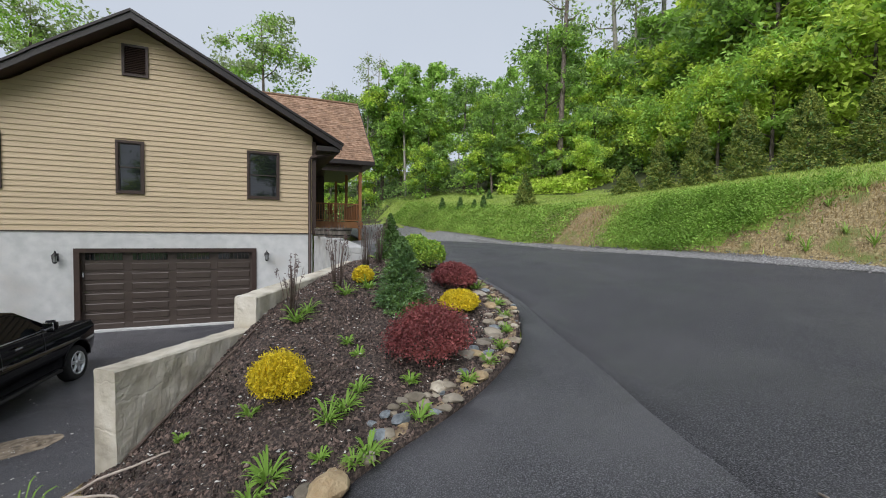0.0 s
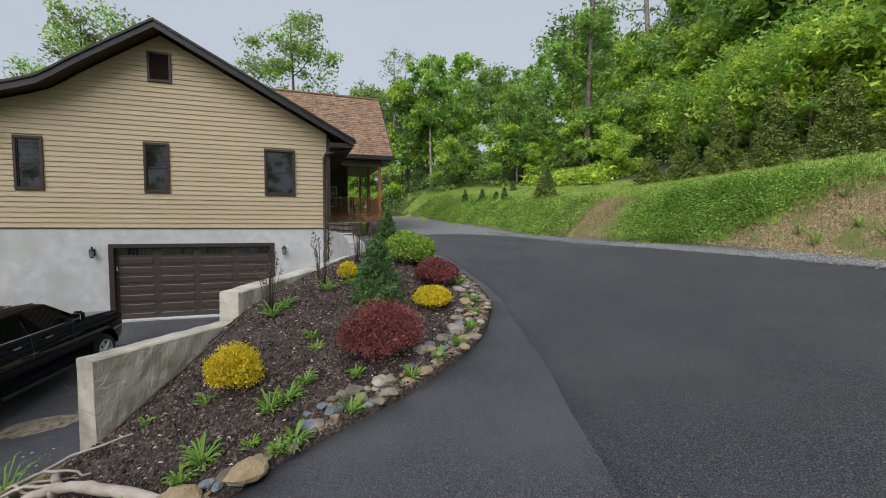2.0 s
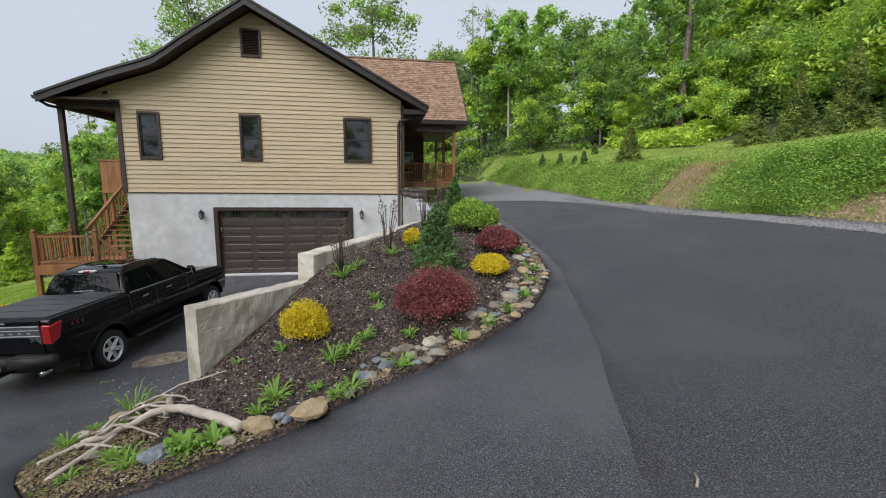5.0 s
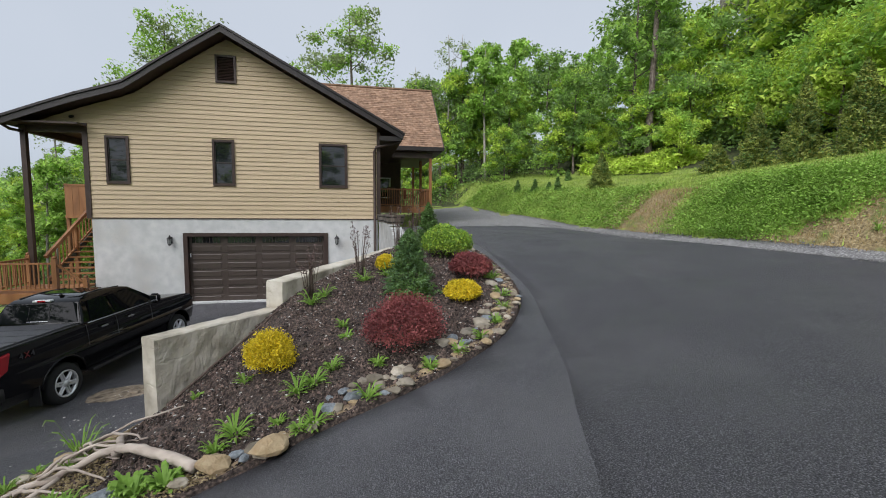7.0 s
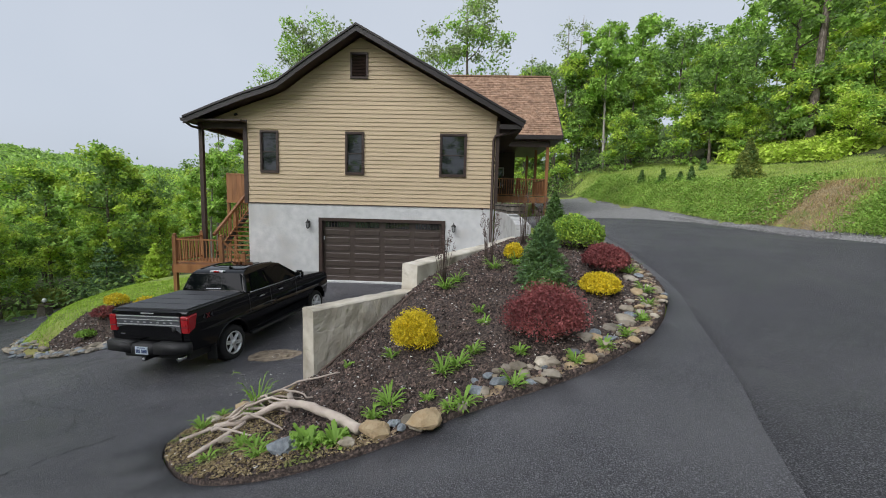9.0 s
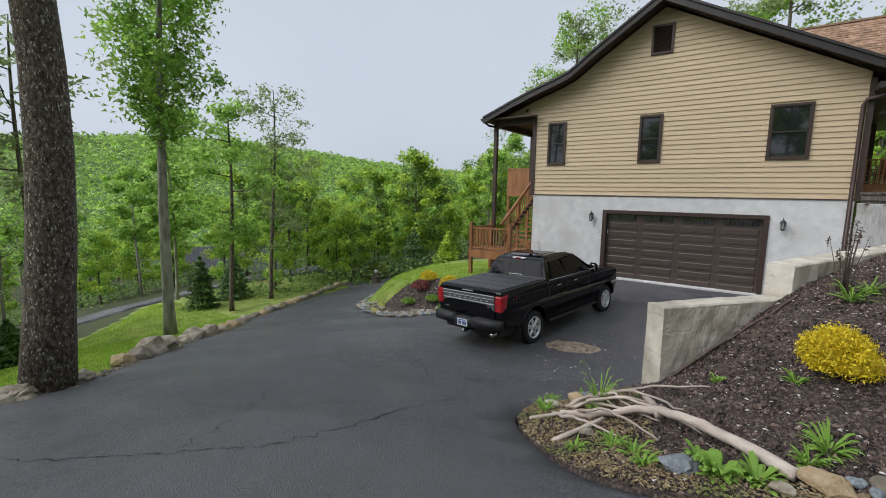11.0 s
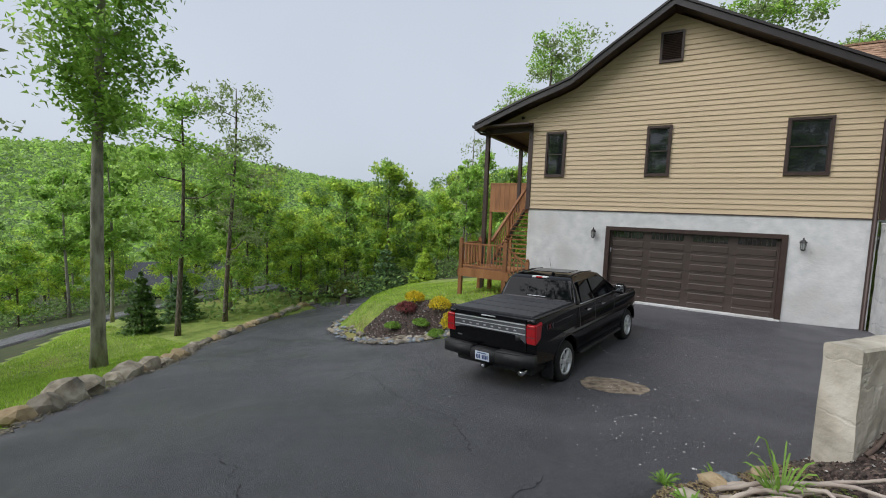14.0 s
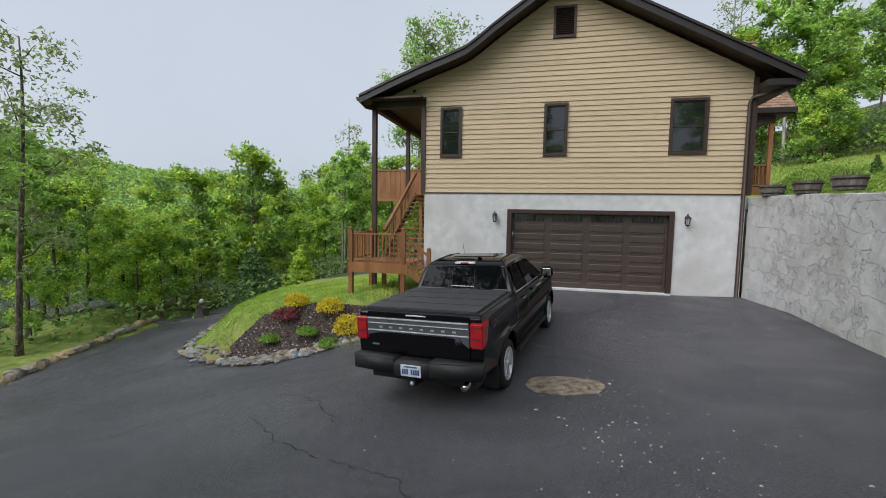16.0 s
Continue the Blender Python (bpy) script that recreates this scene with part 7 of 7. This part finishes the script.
# island plants
for n_, (x, y, rr_, h, mt, lb) in enumerate(((-10.95, 13.27, 0.36, 0.42, M_GOLD, "golden cypress shrub on the lawn island"), (-9.74, 13.05, 0.38, 0.5, M_GOLD, "golden cypress shrub on the lawn island"), (-8.95, 12.5, 0.4, 0.6, M_GOLD, "golden cypress shrub beside the truck"), (-10.95, 12.75, 0.36, 0.42, M_BARBERRY, "purple barberry on the lawn island"), (-10.1, 12.4, 0.3, 0.2, M_WEED, "low green creeping shrub on the island"), (-11.1, 12.2, 0.3, 0.2, M_WEED, "low green creeping shrub on the island"), (-9.3, 12.1, 0.3, 0.2, M_WEED, "low green creeping shrub on the island"))):
    shrub("island_shrub", x, y, rr_, h, [mt], 900, 0.035, lb, ground_fn=ground_z, seed=200 + n_, spiky=0.25, long=2.2)
isl_bed = [(-8.2, 12.75), (-8.9, 12.3), (-9.7, 11.9), (-10.5, 11.55), (-11.7, 11.6), (-12.4, 12.2), (-11.9, 13.1), (-10.9, 13.5), (-9.6, 13.5), (-8.4, 13.6)]
ob = filled_patch("island_bed", isl_bed, ground_z, 0.25, M_MULCH, 0.035, 0.1)
tagged(ob, "mulched bed on the lawn island", "planting bed", kind="structure")
ix, iy = r.uniform(-12.5, -8.1, 5000), r.uniform(11.5, 13.7, 5000)
m_in = inside(isl_bed, ix, iy)
ix, iy = ix[m_in], iy[m_in]
scatter_chips("island_mulch", np.c_[ix, iy, ground_z(ix, iy) + 0.045], 0.03 + 0.07 * r.random(len(ix)) ** 2, M_CHIP, 0.8, 31, "shredded bark mulch on the lawn island", "mulch")
sel = r.random(len(ix)) < 0.12
scatter_chips("island_pebbles", np.c_[ix, iy, ground_z(ix, iy) + 0.055][sel], 0.03 + 0.06 * r.random(sel.sum()) ** 2, M_SANDSTONE, 0.5, 32, "pale pebbles among the island mulch", "pebbles")


# ---- grass, weeds and far foliage ----
def blades(name, x, y, h, mat, seed, label, category="grass", width=0.012):
    qd = np.random.default_rng(seed)
    z = ground_z(x, y)
    n = len(x)
    a = qd.uniform(0, 2 * np.pi, n)
    hh = qd.uniform(0.5, 1.2, n) * h
    tx, ty = qd.normal(0, 0.35, n) * hh, qd.normal(0, 0.35, n) * hh
    wx, wy = np.cos(a) * width, np.sin(a) * width
    V = np.stack([np.c_[x - wx, y - wy, z - 0.02], np.c_[x + wx, y + wy, z - 0.02], np.c_[x + tx, y + ty, z + hh]], 1).reshape(-1, 3)
    me = bpy.data.meshes.new(name)
    me.vertices.add(3 * n)
    me.vertices.foreach_set("co", V.ravel())
    me.loops.add(3 * n)
    me.loops.foreach_set("vertex_index", np.arange(3 * n, dtype=np.int32))
    me.polygons.add(n)
    me.polygons.foreach_set("loop_start", (3 * np.arange(n)).astype(np.int32))
    me.polygons.foreach_set("loop_total", np.full(n, 3, np.int32))
    me.update(calc_edges=True)
    me.materials.append(mat)
    return tagged(new(name, me), label, category, kind="stuff")


r = np.random.default_rng(5)
n = 60000
y = r.uniform(-6, 40, n)
d = r.uniform(0.15, 9, n) ** 1.0
keep = ~((d < 0.3 + 0.6 * (7.4 - y)) & (d < 3.4) & (r.random(n) < 0.95)) & ~(((y > 12) & (y < 14.3) & (d < 2.0)) & (r.random(n) < 0.9))
x = bank_foot(y) + d
blades("bank_grass", x[keep], y[keep], np.where(d[keep] < 3, 0.16, 0.09), M_BANKGRASS, 1, "rough green grass on the bank and lawn", width=0.02)
# leafy ground cover on the bank
n = 42000
y = r.normal(8.0, 1.8, n)
d = np.abs(r.normal(0.95, 0.6, n)) + 0.1
keep = (d > 0.25 + 0.62 * (7.3 - y) + 0.25 * r.normal(size=n)) & (y < 11.3 + 0.4 * r.normal(size=n)) & (y > 2.5)
x = bank_foot(y) + d
C = np.c_[x, y, ground_z(x, y) + r.uniform(0.02, 0.3, n)][keep]
tagged(cards("vetch_cover", C, r.uniform(0.022, 0.045, len(C)), M_WEED, None, r, up=0.8), "thick leafy green ground cover on the bank", "ground cover", kind="stuff")
n = 20000
y = r.uniform(13.6, 34, n)
d = np.abs(r.normal(0.9, 0.7, n)) + 0.1
x = bank_foot(y) + d
C = np.c_[x, y, ground_z(x, y) + r.uniform(0.02, 0.3, n)]
tagged(cards("clover_cover", C, r.uniform(0.035, 0.07, n), M_WEED, None, r, up=0.8), "leafy green growth along the foot of the bank", "ground cover", kind="stuff")
n = 6000
y = r.uniform(22, 31, n)
x = bank_foot(y) + r.uniform(8, 11.5, n)
C = np.c_[x, y, ground_z(x, y) + r.uniform(0.05, 0.9, n)]
tagged(cards("fern_cover", C, r.uniform(0.1, 0.2, n), M_LEAF_LIME, None, r, up=0.5), "lime-green ferns below the wood", "ferns", kind="stuff")
# straw and sprouting tufts on the bare part of the bank
n = 26000
y = r.uniform(-5, 7.2, n)
d = r.uniform(0.1, 3.4, n)
k_ = (d < 0.4 + 0.62 * (7.4 - y))
blades("bank_straw", (bank_foot(y) + d)[k_], y[k_], np.full(k_.sum(), 0.07), M_STRAWBLADE, 11, "dry straw on the bare bank", "straw", 0.012)
y = r.uniform(11.3, 15, 5000)
d = r.uniform(0.1, 2.0, 5000)
blades("bank_straw", bank_foot(y) + d, y, np.full(5000, 0.07), M_STRAWBLADE, 12, "dry straw on the bare bank", "straw", 0.012)
qq_ = random.Random(8)
for n_ in range(64):
    y_ = qq_.uniform(0.5, 7.5)
    x_ = float(bank_foot(y_)) + qq_.uniform(0.3, 3.2)
    tagged(weed_tuft(x_, y_, qq_.uniform(0.15, 0.34), 300 + n_, 0.014, ground_z, "green grass tuft sprouting on the bare bank", 18, 1.3), group="tufts on the bank")
# lawn below the drive and on the island
n = 70000
y = r.uniform(-7, 11, n)
x = left_edge(y) - 0.3 - r.uniform(0, 12, n)
blades("lawn_grass", x, y, np.full(n, 0.085), M_GRASSBLADE, 2, "bright mown lawn below the drive", width=0.014)
n = 26000
x, y = r.uniform(-16.5, -8.2, n), r.uniform(11.8, 20, n)
keep = ~inside(isl_bed, x, y) & (x > np.interp(y, [11.4, 12.4, 13.8, 16.1, 20], [-11, -13.4, -15.1, -16.4, -17.3]))
blades("island_grass", x[keep], y[keep], np.full(keep.sum(), 0.07), M_GRASSBLADE, 3, "mown grass on the island", width=0.012)
# undergrowth of the woods
n = 42000
y = r.uniform(-6, 60, n)
x = np.where(y < 34, bank_foot(np.minimum(y, 40)) + 12 + r.uniform(0, 22, n), r.uniform(4, 34, n))
keep = (y < 34) | (y > 36)
C = np.c_[x, y, ground_z(x, y) + r.uniform(0.05, 1.4, n)][keep]
tagged(cards("wood_undergrowth", C, r.uniform(0.09, 0.2, len(C)), M_LEAF_DARK, None, r, up=0.5, simple=True), "leafy undergrowth on the wooded hill", "undergrowth", kind="stuff")
n = 42000
ang, dist = np.radians(r.uniform(104, 208, n)), r.uniform(27, 80, n)
x, y = -1.5 + dist * np.cos(ang), -0.5 + dist * np.sin(ang)
keep = ~((x < -20) & (x > -45) & (y > -14) & (y < 13)) & ~((x < -29) & (x > -45) & (y > 0) & (y < 24)) & ~((x > -16) & (y > 15) & (y < 32))
C = np.c_[x, y, ground_z(x, y) + r.uniform(0.05, 1.5, n)][keep]
tagged(cards("valley_undergrowth", C, r.uniform(0.1, 0.22, len(C)), M_LEAF_DARK, None, r, up=0.5, simple=True), "leafy undergrowth in the valley wood", "undergrowth", kind="stuff")
# far canopy on the valley side and ridge
n = 90000
ang, dist = np.radians(r.uniform(95, 215, n)), 95 + 620 * r.random(n) ** 0.9
x, y = dist * np.cos(ang), dist * np.sin(ang)
lump = np.array([noise.noise((a * 0.07, b * 0.07, 0)) for a, b in zip(x, y)])
C = np.c_[x, y, ground_z(x, y) + 7 + 5 * lump + r.uniform(-4, 2, n)]
for i, mt in enumerate((M_LEAF, M_LEAF_DARK, M_LEAF)):
    k_ = np.arange(n) % 3 == i
    tagged(cards("far_canopy", C[k_], (0.6 + dist[k_] / 260) * r.uniform(0.7, 1.3, k_.sum()), mt, None, r, up=0.6, long=1.4, simple=True), "distant wooded hillside", "far woods", kind="stuff")

# ---- lower road and neighbouring buildings ----
road_pts = [(-43, -14), (-40, -6), (-36.5, 2), (-33.5, 9), (-31, 16), (-29, 24), (-31.5, 25), (-34.5, 17), (-37.5, 10), (-40.5, 3), (-44, -5), (-47, -13)]
road = filled_patch("lower_road", road_pts, ground_z, 1.0, M_ASPHALT, 0.15, 0.4)
tagged(road, "grey asphalt road below the lawn", "road", kind="structure")
drv = filled_patch("lower_drive_far", [(-23, 19.5), (-17.7, 19.5), (-15.5, 24), (-15, 30), (-18.5, 31), (-20, 26)], ground_z, 0.8, M_ASPHALT, 0.1, 0.3)
tagged(drv, "far end of the asphalt drive", "driveway", kind="structure")


def cottage(name, x, y, rz, w, dpt, wall_h, roof_h, wall_mat, roof_mat, label, door=True):
    root = empty(name, (x, y, float(ground_z(x, y)) - 1.3), label, "house", rz=rz)
    for a, b, c, d in ((-w / 2, w / 2, -dpt / 2, -dpt / 2 + 0.2), (-w / 2, w / 2, dpt / 2 - 0.2, dpt / 2), (-w / 2, -w / 2 + 0.2, -dpt / 2 + 0.2, dpt / 2 - 0.2), (w / 2 - 0.2, w / 2, -dpt / 2 + 0.2, dpt / 2 - 0.2)):
        block("wall", a, b, c, d, -1.5, wall_h, wall_mat, root)
    prism("roof", [(-dpt / 2 - 0.6, wall_h - 0.2), (0, wall_h + roof_h), (dpt / 2 + 0.6, wall_h - 0.2), (dpt / 2 + 0.6, wall_h - 0.35), (0, wall_h + roof_h - 0.2), (-dpt / 2 - 0.6, wall_h - 0.35)], -w / 2 - 0.6, w / 2 + 0.6, roof_mat, root, axis="x")
    prism("gable", [(-dpt / 2, wall_h), (0, wall_h + roof_h - 0.25), (dpt / 2, wall_h)], w / 2 - 0.2, w / 2, wall_mat, root, axis="x")
    prism("gable", [(-dpt / 2, wall_h), (0, wall_h + roof_h - 0.25), (dpt / 2, wall_h)], -w / 2, -w / 2 + 0.2, wall_mat, root, axis="x")
    for k in range(3):
        xx = -w / 2 + w * (k + 0.5) / 3
        block("window", xx - 0.6, xx + 0.6, -dpt / 2 - 0.03, -dpt / 2 + 0.02, wall_h - 1.8, wall_h - 0.6, M_GLASS, root)
        block("window", w / 2 - 0.02, w / 2 + 0.03, -dpt / 4 + k * dpt / 4 - 0.5, -dpt / 4 + k * dpt / 4 + 0.5, wall_h - 1.8, wall_h - 0.6, M_GLASS, root)
    for xx in np.arange(-w / 2, w / 2 + 0.1, w / 5):
        block("eave_post", xx - 0.08, xx + 0.08, -dpt / 2 - 0.5, -dpt / 2 - 0.34, -1.5, wall_h - 0.3, wall_mat, root)
    return root


cottage("lodge", -50, -4.2, 96, 16, 9, 2.6, 2.8, M_LOGWALL, M_METALROOF, "log lodge with a pale metal roof below the road")
cottage("neighbour_house", -53, 28.4, 60, 10, 7, 2.6, 2.6, M_GREYWALL, M_DARKROOF, "grey house with a dark shingle roof among the trees")


def path_light(x, y):
    """A squat post with a lantern on top, beside the far end of the drive."""
    root = empty("path_light", (x, y, float(ground_z(x, y))), "squat brown lamp post with a small lantern beside the drive", "lamp post")
    block("post", -0.22, 0.22, -0.22, 0.22, -0.2, 0.62, M_GREYWOOD, root, 0.02)
    block("cap", -0.28, 0.28, -0.28, 0.28, 0.62, 0.68, M_BROWN, root, 0.012)
    tube("stem", [(0, 0, 0.68), (0, 0, 0.78)], 0.03, M_BLACKIRON, root, 8)
    tube("lantern", [(0, 0, 0.78), (0, 0, 0.82), (0, 0, 0.95), (0, 0, 1.0)], [0.05, 0.1, 0.1, 0.02], M_WHITE, root, 10)


path_light(-20.5, 20.0)
